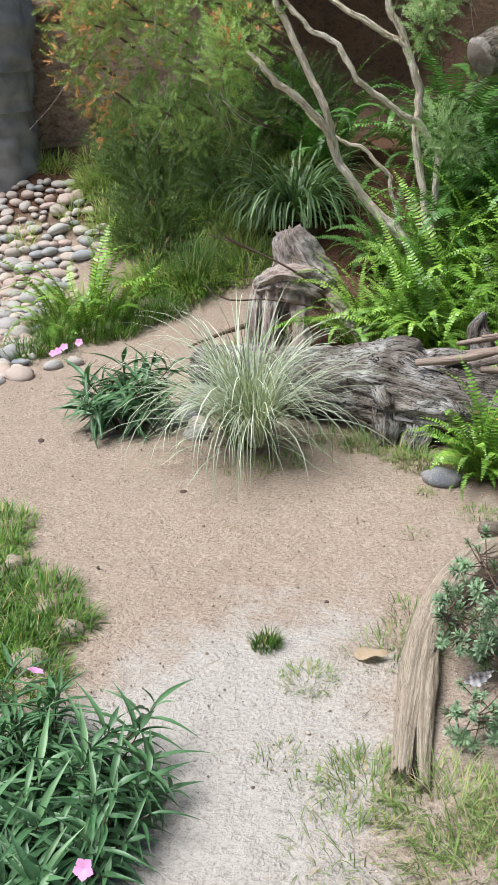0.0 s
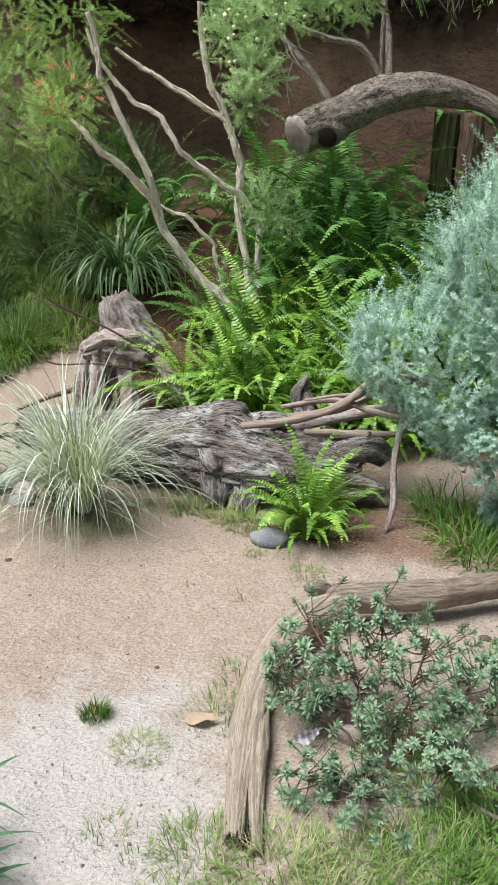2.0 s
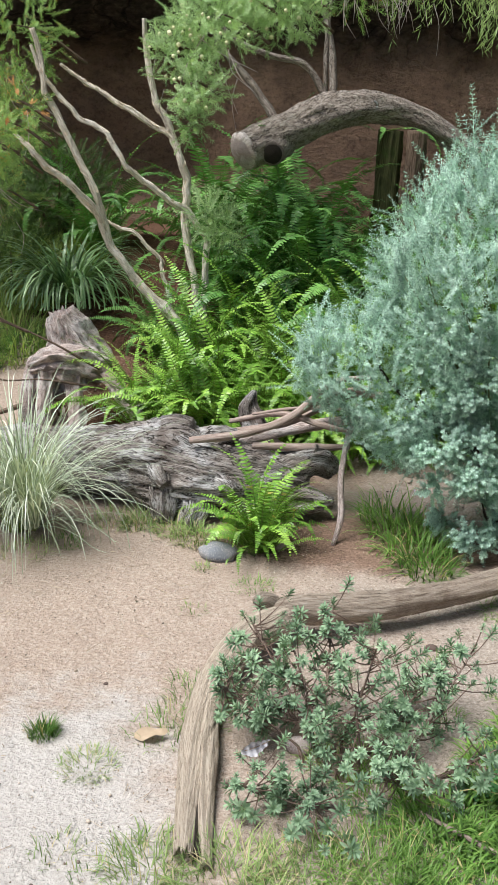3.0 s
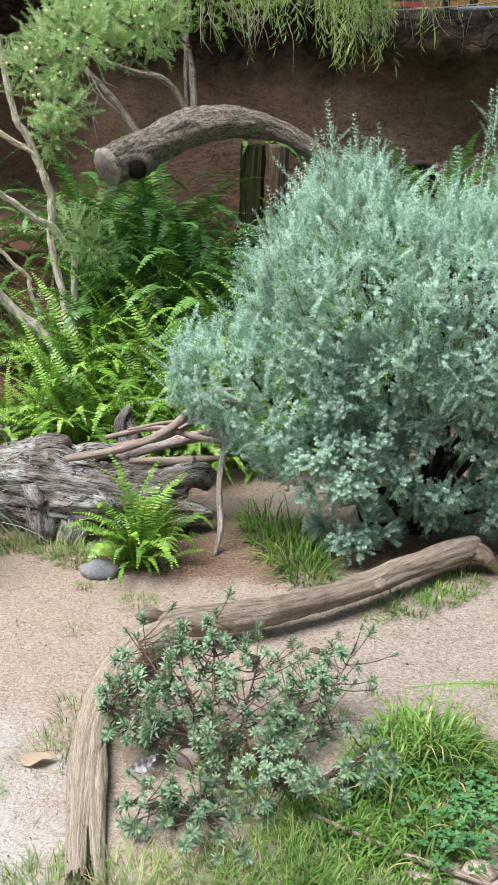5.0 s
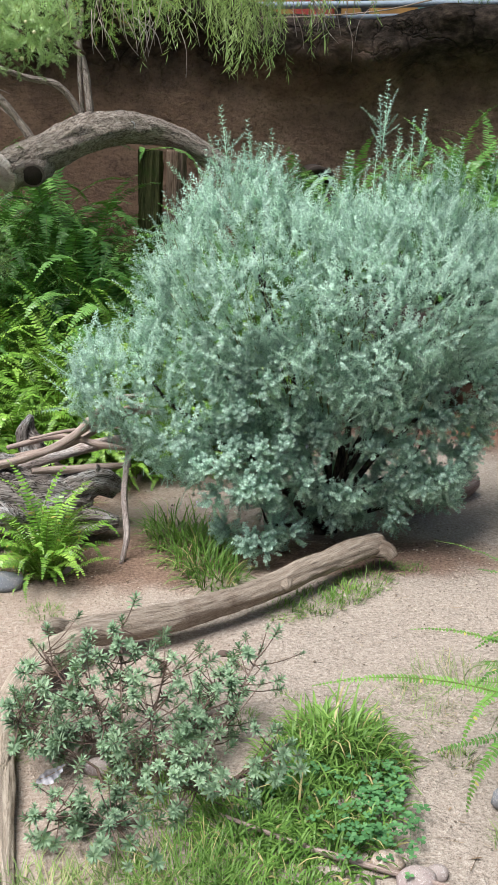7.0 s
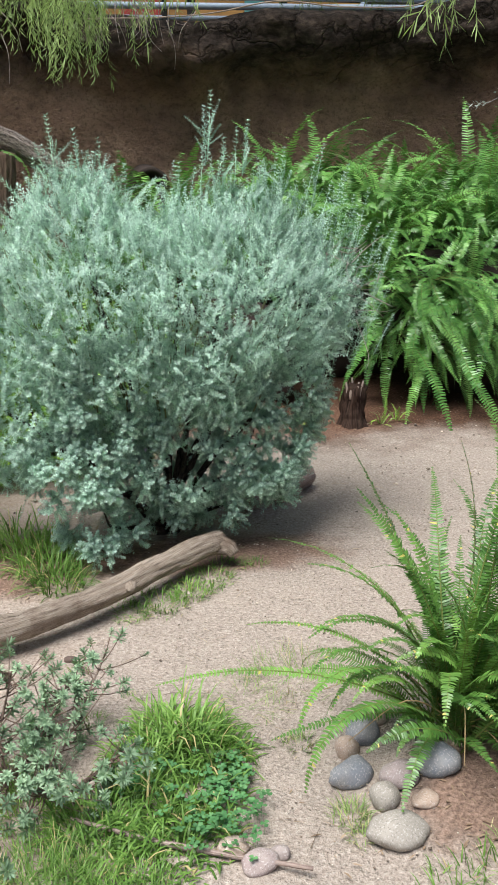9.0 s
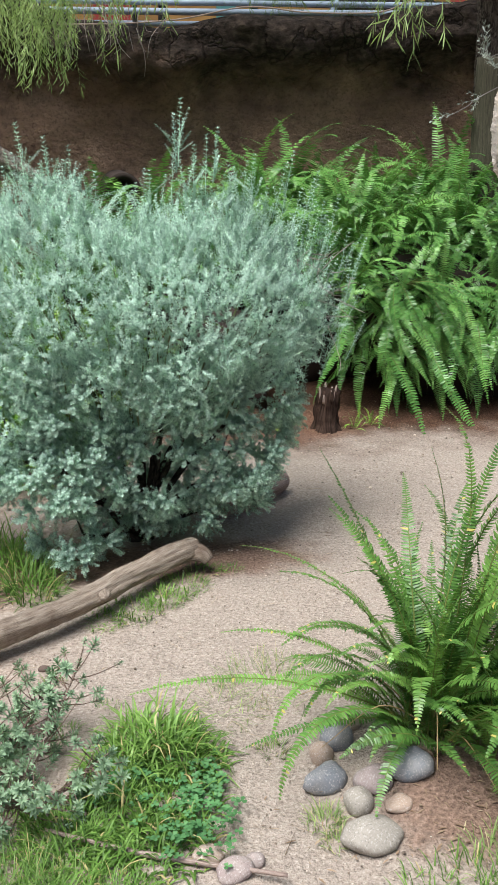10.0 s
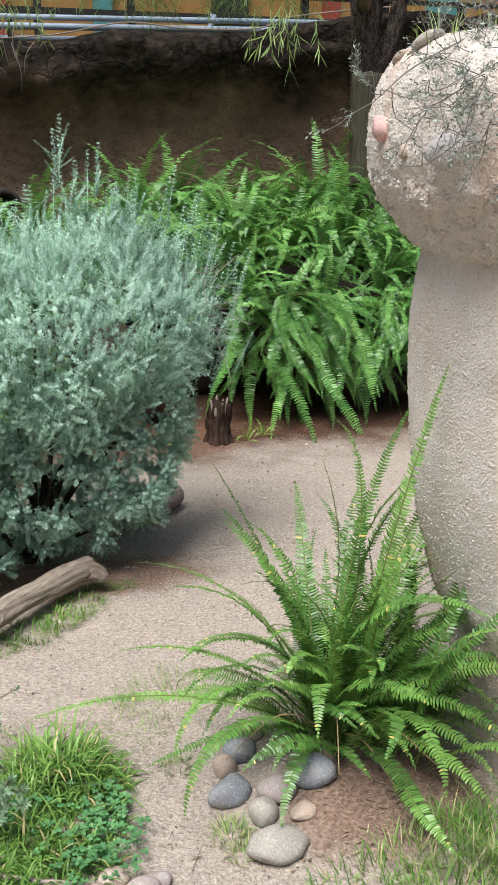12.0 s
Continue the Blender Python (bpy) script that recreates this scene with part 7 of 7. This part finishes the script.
def build_weeping_tree():
    tree = thing("weeping_tree", "tall tree with rough dark bark and weeping sprays", "tree", (4.2, 8.80, 0))
    b = float(land(4.2, 8.8))
    part("trunk", limb("trunk", M_TRUNK, [(0, 0, b - 0.1), (-0.02, 0, 1.6), (-0.06, 0, 3.0), (-0.12, -0.1, 4.0), (-0.4, -0.3, 5.0)], [0.16, 0.14, 0.13, 0.12, 0.08], count=110, seg=40, ridge=0.16, lump=0.05, ridges=14, seed=3, rough=0.12), tree)
    part("limb", limb("limb", M_TRUNK, [(-0.05, 0, 2.75), (0.2, 0.05, 3.1), (0.35, 0.1, 3.6), (0.5, 0, 4.4)], [0.10, 0.085, 0.07, 0.04], count=26, seg=16, ridge=0.14, lump=0.06, seed=5), tree)
    part("limb", limb("limb", M_DARKSTEM, [(-0.1, -0.05, 3.6), (-1.5, -1.8, 4.0), (-3.0, -2.7, 3.8), (-4.2, -2.9, 3.5), (-5.2, -2.9, 3.3)], [0.09, 0.07, 0.05, 0.035, 0.015], count=40, seg=12, ridge=0.1, lump=0.1, seed=6), tree)
    part("limb", limb("limb", M_DARKSTEM, [(-0.1, -0.05, 3.4), (-0.9, -1.7, 3.7), (-1.95, -3.3, 3.3)], [0.06, 0.04, 0.015], count=24, seg=10, ridge=0.1, lump=0.1, seed=7), tree)
    r = np.random.default_rng(8)
    fine = [strand_template(0.42, 0.05, 0.0058, 30, i) for i in range(3)]
    for ci, (x, y, z, n, sp) in enumerate([(0.05, 5.95, 3.02, 70, 0.24), (0.30, 5.9, 3.03, 60, 0.2), (-0.25, 5.98, 3.16, 40, 0.22), (-0.6, 6.0, 3.2, 30, 0.28), (-0.95, 6.1, 3.22, 30, 0.3), (0.55, 5.95, 3.2, 24, 0.2), (-0.4, 6.4, 3.25, 30, 0.4), (0.13, 5.9, 2.92, 14, 0.05), (-1.3, 6.3, 3.25, 30, 0.3)]):
        m = []
        for _ in range(n):
            p = np.array((x, y, z)) + r.normal(size=3) * (sp * 0.6, 0.2, 0.10) - (4.2, 8.8, 0)
            m.append(frame_to((r.normal() * 0.16, r.normal() * 0.16, -1), p, r.uniform(0.65, 1.15), r.uniform(0, 6)))
        m = np.array(m)
        v, f = merge([spread(fine[i], m[i::3]) for i in range(3)])
        part("weeping_spray", mesh_from("weeping_spray", v, f, M_WEEP, smooth=False), tree)
    broad = [strand_template(0.28, 0.10, 0.010, 12, 20 + i) for i in range(2)]
    m = []
    for _ in range(9):
        p = np.array((2.12, 5.5, 2.97)) + r.normal(size=3) * (0.07, 0.05, 0.03) - (4.2, 8.8, 0)
        m.append(frame_to((r.normal() * 0.25, r.normal() * 0.2, -1), p, r.uniform(0.8, 1.2), r.uniform(0, 6)))
    m = np.array(m)
    v, f = merge([spread(broad[i], m[i::2]) for i in range(2)])
    part("leaf_spray", mesh_from("leaf_spray", v, f, M_WEEP, smooth=True), tree, label="hanging spray of lance-shaped leaves")
    # high crown clumps out of view, added to throw shade on the wall
    for ci, (x, y, z, rad) in enumerate([(0.5, 6.3, 4.0, 0.7), (-0.6, 6.6, 4.0, 0.7), (3.6, 8.4, 5.0, 0.9), (4.4, 8.9, 5.2, 0.9), (2.8, 9.2, 4.7, 0.9), (1.8, 9.5, 4.6, 0.9), (0.8, 9.6, 4.5, 0.9), (-0.3, 9.6, 4.5, 0.9), (4.6, 9.6, 4.8, 0.9), (3.4, 9.9, 4.6, 0.9), (2.2, 10.2, 4.6, 0.9)]):
        part("foliage", clump_mesh("foliage", M_WEEP, (x - 4.2, y - 8.8, z), rad, 95, 500 + ci, template=fine, up=-0.8, size=(1.2, 2.2)), tree)
    # bare grey twigs hanging among the sprays
    for i in range(60):
        x, z = ((-0.75, 2.85), (-0.55, 2.8), (-0.35, 2.78), (0.5, 2.9), (0.62, 2.85), (0.3, 2.85))[i % 6]
        p = np.array((x, 6.1, z)) + r.normal(size=3) * (0.09, 0.1, 0.05) - (4.2, 8.8, 0)
        q = p + (r.normal() * 0.07 + 0.03, r.normal() * 0.05, -0.14 - 0.14 * r.random())
        part("bare_twig", limb("bare_twig", M_ROOT, [tuple(p), tuple((p + q) / 2 + r.normal(size=3) * 0.02), tuple(q)], [0.0026, 0.002, 0.001], count=7, seg=4), tree)
    # dark sprays hanging in front of the terrace
    for ci, (x, y, z, rad) in enumerate([(2.55, 10.72, 3.72, 0.14), (2.68, 10.72, 3.7, 0.13), (3.42, 10.52, 3.66, 0.16), (3.36, 10.52, 3.58, 0.12), (4.2, 10.2, 3.68, 0.2), (3.95, 10.3, 3.72, 0.2)]):
        part("dark_spray", clump_mesh("dark_spray", M_DARKSHRUB, (x - 4.2, y - 8.8, z), rad, 36, 540 + ci, template=fine, up=-0.8, size=(0.5, 0.9)), tree)
    rope = new("rope", limb("rope", M_STICK, [(0.35, 9.8, 3.12), (1.0, 9.82, 3.15), (1.52, 9.78, 3.2), (2.11, 9.72, 3.31), (2.68, 9.65, 3.27), (3.33, 9.55, 3.28), (3.63, 9.48, 3.38), (4.11, 9.33, 3.44), (4.6, 9.15, 3.48)], 0.007, count=60, seg=6))
    tagged(rope, "thin tan rope laid along the wall crest", "rope")
    post = thing("timber_post", "grey weathered round timber post standing among ferns", "post", (4.03, 8.49, 0))
    b = float(land(4.0, 8.5))
    part("post_shaft", limb("post_shaft", M_TIMBER, [(0, 0, b - 0.1), (0.0, 0, 1.4), (0.0, 0, 2.83)], [0.145, 0.14, 0.135], count=30, seg=24, lump=0.02, seed=1), post)


build_weeping_tree()


# ---- wiry grey shrub and grass in the planter ----
def build_planter_plants():
    sh = thing("wiry_shrub", "wiry grey-leaved shrub spilling over the planter rim", "shrub", (2.0, 2.58, 2.47))
    r = np.random.default_rng(31)
    tpl = [sprig_template(0.08, 5, 0.02, 0.0055, 2, 35, stem=0.001, seed=40 + i) for i in range(2)]
    mats = []
    ends = [(-0.68, -0.10, -0.14), (-0.60, -0.18, -0.18), (-0.50, -0.22, -0.10), (-0.45, -0.30, -0.22), (-0.42, -0.12, 0.10), (-0.30, -0.25, 0.02), (-0.35, -0.35, -0.05), (-0.2, -0.2, 0.16), (-0.28, -0.05, 0.18), (-0.52, -0.30, -0.28), (-0.1, -0.3, 0.12), (-0.38, -0.4, -0.3)]
    for i, e in enumerate(ends):
        e = np.array(e)
        p = [np.zeros(3), e * 0.35 + (0, 0, 0.10) + r.normal(size=3) * 0.03, e * 0.72 + (0, 0, 0.06) + r.normal(size=3) * 0.03, e]
        part("branch", limb("branch", M_WIRY, [tuple(q) for q in p], [0.0045, 0.0034, 0.0022, 0.001], count=30, seg=6, lump=0.3, seed=i, rough=0.1), sh)
        for k in range(13):
            t = 0.35 + 0.65 * r.random()
            q = p[1] + (p[2] - p[1]) * min(1, t * 2 - 0.3) if t < 0.65 else p[2] + (p[3] - p[2]) * (t - 0.65) / 0.35
            d = r.normal(size=3) * 0.8 + e * 0.6
            tip = q + d / np.linalg.norm(d) * r.uniform(0.08, 0.24)
            part("twig", limb("twig", M_WIRY, [tuple(q), tuple(q + (tip - q) * 0.35 + r.normal(size=3) * 0.02), tuple(q + (tip - q) * 0.7 + r.normal(size=3) * 0.02), tuple(tip)], [0.0015, 0.0013, 0.0011, 0.0006], count=10, seg=4), sh)
            for _ in range(6):
                mats.append(frame_to(d + r.normal(size=3) * 0.5, q + (tip - q) * r.uniform(0.3, 1), r.uniform(0.4, 0.9), r.uniform(0, 6)))
    m = np.array(mats)
    v, f = merge([spread(tpl[i], m[i::2]) for i in range(2)])
    part("foliage", mesh_from("foliage", v, f, M_WIRYLEAF, smooth=False), sh)
    for i, (x, y, n, L) in enumerate([(1.62, 2.82, 16, 0.14), (1.6, 2.7, 14, 0.16), (1.66, 2.56, 16, 0.13), (1.76, 2.42, 18, 0.14), (1.9, 2.3, 18, 0.13), (1.85, 2.55, 18, 0.16)]):
        v, f = grass_arrays(n, L, 0.05, (40, 88), 0.35, 0.004, 700 + i)
        ob = new("grass_tuft", mesh_from("grass_tuft", v, f, M_WEEP, smooth=False))
        ob.location = (x + 0.04, y, 2.50)
        tagged(ob, "sparse yellow-green grass tuft in the planter", "grass", "planter grass")


M_WIRY = plain_material("wiry_twig", (0.17, 0.155, 0.145), 0.8)
build_planter_plants()


# ---- clover among the grass ----
def build_clover():
    r = np.random.default_rng(41)
    lf = blade(0.011, 0.012, 0.1, 0.15, 0.2, 0.7, 4)
    tri = merge([(lf[0] @ frame_to((math.cos(a), math.sin(a), 0.15))[:3, :3].T, lf[1]) for a in (0, 2.094, 4.19)])
    for cx, cy, n, sx, sy in ((0.52, 2.62, 110, 0.06, 0.10), (0.58, 2.76, 40, 0.025, 0.05), (0.3, 2.76, 40, 0.08, 0.05), (0.45, 2.52, 40, 0.08, 0.05)):
        m = []
        for _ in range(n):
            x, y = cx + r.normal() * sx, cy + r.normal() * sy
            m.append(frame_to((math.cos(r.uniform(0, 6.28)), math.sin(r.uniform(0, 6.28)), r.normal() * 0.2), (x - cx, y - cy, float(land(x, y)) - float(land(cx, cy)) + r.uniform(0.03, 0.08)), r.uniform(1.1, 1.9)))
        v, f = spread(tri, np.array(m))
        st = []
        for q in np.array(m):
            st.append(frame_to((r.normal() * 0.1, r.normal() * 0.1, -1), q[:3, 3]))
        sv, sf = spread((np.array([(0, 0.0008, 0), (0, -0.0008, 0), (0.07, 0, 0)]), np.array([(0, 1, 2)])), np.array(st))
        v, f = merge([(v, f), (sv, sf)])
        ob = new("clover_patch", mesh_from("clover_patch", v, f, M_CLOVER))
        ob.location = on_land(cx, cy, 0)
        tagged(ob, "patch of round-leaved green clover in the grass", "clover", "clover patches", "stuff")


build_clover()


# ---- beyond the wall ----
def box(bm, lo, hi):
    res = bmesh.ops.create_cube(bm, size=1.0)
    bmesh.ops.scale(bm, vec=[h - l for l, h in zip(lo, hi)], verts=res["verts"])
    bmesh.ops.translate(bm, vec=[(h + l) / 2 for l, h in zip(lo, hi)], verts=res["verts"])


def box_mesh(name, mat, lo, hi, bevel=0.0):
    bm = bmesh.new()
    box(bm, lo, hi)
    if bevel:
        bmesh.ops.bevel(bm, geom=bm.edges[:], offset=bevel, segments=2, affect="EDGES")
    me = bpy.data.meshes.new(name)
    bm.to_mesh(me)
    bm.free()
    me.materials.append(mat)
    return me


def build_beyond():
    ter = new("terrace", box_mesh("terrace", M_SAND, (-60, 10.95, -0.3), (60, 90, 2.98)))
    tagged(ter, "raised visitor terrace behind the enclosure wall", "terrace", kind="structure")
    house = thing("building", "low building with yellow panels and dark red posts", "building", (0, 19, 2.98))
    part("wall", box_mesh("wall", M_YELLOW, (-14, 0, 0), (24, 6, 4.5), 0.03), house)
    part("roof", box_mesh("roof", M_BLACK, (-14.5, -0.8, 4.5), (24.5, 6.5, 4.75), 0.03), house)
    for i in range(16):
        x = -12 + i * 2.2
        part("pilaster", box_mesh("pilaster", M_RED if i % 3 == 0 else M_TEAL if i % 3 == 1 else M_BLACK, (x, -0.12, 0), (x + (0.35 if i % 2 else 0.7), -0.004, 4.4), 0.02), house)
        part("shelf_band", box_mesh("shelf_band", M_PIPE if i % 2 else M_TEAL, (x + 0.8, -0.06, 0.55), (x + 2.0, -0.004, 0.75), 0.01), house)
    rail = thing("railing", "black post-and-rail fence along the terrace edge", "railing", (0, 0, 2.98))
    for i in range(12):
        x = -5.2 + i * 1.15
        part("post", box_mesh("post", M_BLACK, (x - 0.045, 12.95, 0), (x + 0.045, 13.04, 1.05), 0.006), rail)
    part("top_rail", box_mesh("top_rail", M_BLACK, (-6, 12.9, 0.70), (8.5, 12.945, 0.82), 0.008), rail)
    part("upper_rail", box_mesh("upper_rail", M_BLACK, (-6, 12.9, 1.05), (8.5, 13.05, 1.10), 0.008), rail)
    for i, (y, z, rad) in enumerate(((11.15, 0.40, 0.035), (11.25, 0.50, 0.03), (11.35, 0.30, 0.03))):
        ob = new("pipe", limb("pipe", M_PIPE, [(-2.5, y + 0.25, 2.98 + z), (1.0, y, 2.99 + z), (5.5, y - 0.2, 3.05 + z)], rad, count=20, seg=12))
        tagged(ob, "pale blue-grey metal pipe along the wall crest", "pipe", "pipes on the wall")
        for x in (-1.5, 1.2, 3.6):
            part("pipe_bracket", box_mesh("pipe_bracket", M_BLACK, (x - 0.02, y - 0.02, 2.9), (x + 0.02, y + 0.16, 2.97 + z), 0.004), ob)
    strut = thing("strut", "slanted grey metal strut at the terrace edge", "strut", (0, 0, 0))
    part("tube", limb("tube", M_PIPE, [(3.25, 11.25, 2.95), (3.42, 11.3, 3.6)], 0.035, count=8, seg=12), strut)
    drain = thing("drain_opening", "dark round drain opening at the wall foot", "drain", (0.88, 9.55, 1.66))
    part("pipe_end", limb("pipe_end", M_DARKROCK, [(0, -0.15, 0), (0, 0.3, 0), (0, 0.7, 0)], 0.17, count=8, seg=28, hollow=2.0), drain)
    # grey weathered rock slabs against the west wall
    slab = thing("rock_slab", "grey weathered mock-rock slab with horizontal cracks", "rock", (-6.55, 8.05, 0), kind="structure")
    z = 0.2
    for i, h in enumerate((1.28, 0.34, 0.9)):
        part("block", limb("block", M_GREYROCK, [(0.02 * i, 0, z), (0.03 * i, 0, z + h / 2), (0.02 * i, 0, z + h - 0.02)], [0.60, 0.61, 0.60], count=40, seg=60, lump=0.05, seed=i, rough=0.02), slab)
        z += h


M_GREYROCK = plain_material("grey_rock", (0.36, 0.355, 0.375), 0.9, vary=0.6, scale=5)
build_beyond()


# ---- litter and grit on the ground ----
def build_litter():
    r = np.random.default_rng(77)
    bm = bmesh.new()
    bmesh.ops.create_icosphere(bm, subdivisions=1, radius=1.0)
    tv = np.array([v.co[:] for v in bm.verts]) * (1, 0.8, 0.6)
    tf = np.array([[v.index for v in f.verts] for f in bm.faces])
    bm.free()
    for name, lab, n, x0, x1, y0, y1, s0, s1, mat in (("grit", "fine pale and dark grit strewn over the path", 5200, -4.2, 2.2, 1.4, 5.2, 0.002, 0.0055, M_GRIT), ("grit", "coarse crumbs strewn over the far path", 1500, -4.2, 3.2, 4.8, 7.3, 0.004, 0.009, M_GRIT)):
        m = []
        for _ in range(n):
            x, y = r.uniform(x0, x1), r.uniform(y0, y1)
            m.append(frame_to((r.normal(), r.normal(), r.normal() * 0.2), (x, y, float(land(x, y)) + 0.003), r.uniform(s0, s1) * (1 if r.random() < 0.95 else 1.8)))
        v, f = spread((tv, tf), np.array(m))
        tagged(new(name, mesh_from(name, v, f, mat)), lab, "grit", kind="stuff")
    lv = blade(0.05, 0.012, 0.1, 0.3, 0.3, 0.4, 3)
    m = []
    for _ in range(900):
        k = r.integers(0, 5)
        c = [(-0.5, 4.8, 0.45), (-1.6, 5.75, 0.7), (1.4, 2.45, 0.3), (2.2, 7.2, 0.6), (-1.0, 2.6, 0.9)][k]
        x, y = c[0] + r.normal() * c[2], c[1] + r.normal() * c[2] * 0.5
        m.append(frame_to((r.normal(), r.normal(), r.normal() * 0.15), (x, y, float(land(x, y)) + 0.008), r.uniform(0.3, 0.8) * (0.5 if k == 4 else 1)))
    v, f = spread(lv, np.array(m))
    tagged(new("leaf_litter", mesh_from("leaf_litter", v, f, M_DRYLEAF)), "dry brown leaf litter under the plants", "leaf litter", kind="stuff")
    tw = (np.array([(0, 0.0012, 0), (0, -0.0012, 0), (0, 0, 0.002), (0.1, 0, 0.002)]), np.array([(0, 1, 3), (1, 2, 3), (2, 0, 3)]))
    m = []
    for _ in range(700):
        x, y = r.uniform(-3.5, 2.0), r.uniform(1.8, 6.2)
        m.append(frame_to((r.normal(), r.normal(), 0.03), (x, y, float(land(x, y)) + 0.006), r.uniform(0.3, 1.3)))
    v, f = spread(tw, np.array(m))
    tagged(new("straw", mesh_from("straw", v, f, M_STRAW)), "thin dry straw and needles on the path", "straw", kind="stuff")


M_GRIT = leaf_material("grit", (0.10, 0.07, 0.05), (0.30, 0.22, 0.16), (0.62, 0.54, 0.45), 0.9, 0.0, per_object=0.0)
M_STRAW = leaf_material("straw", (0.20, 0.13, 0.08), (0.38, 0.28, 0.18), (0.55, 0.45, 0.32), 0.8, 0.0, per_object=0.0)
M_DARKPEB = plain_material("dark_pebble", (0.12, 0.085, 0.07), 0.85)
build_litter()
for i, (x, y, s) in enumerate([(-3.26, 4.22, 0.016), (-2.19, 3.89, 0.017), (-2.67, 5.2, 0.025), (-3.0, 5.22, 0.02), (-1.05, 2.15, 0.008), (0.02, 3.75, 0.022), (-1.2, 3.2, 0.008)]):
    stone(x, y, (s * 1.2, s, s * 0.7), 30 * i, M_DARKPEB, "small dark pebble lying on the sandy path", "pebbles on the path", "pebble", 0, i, category="pebble")
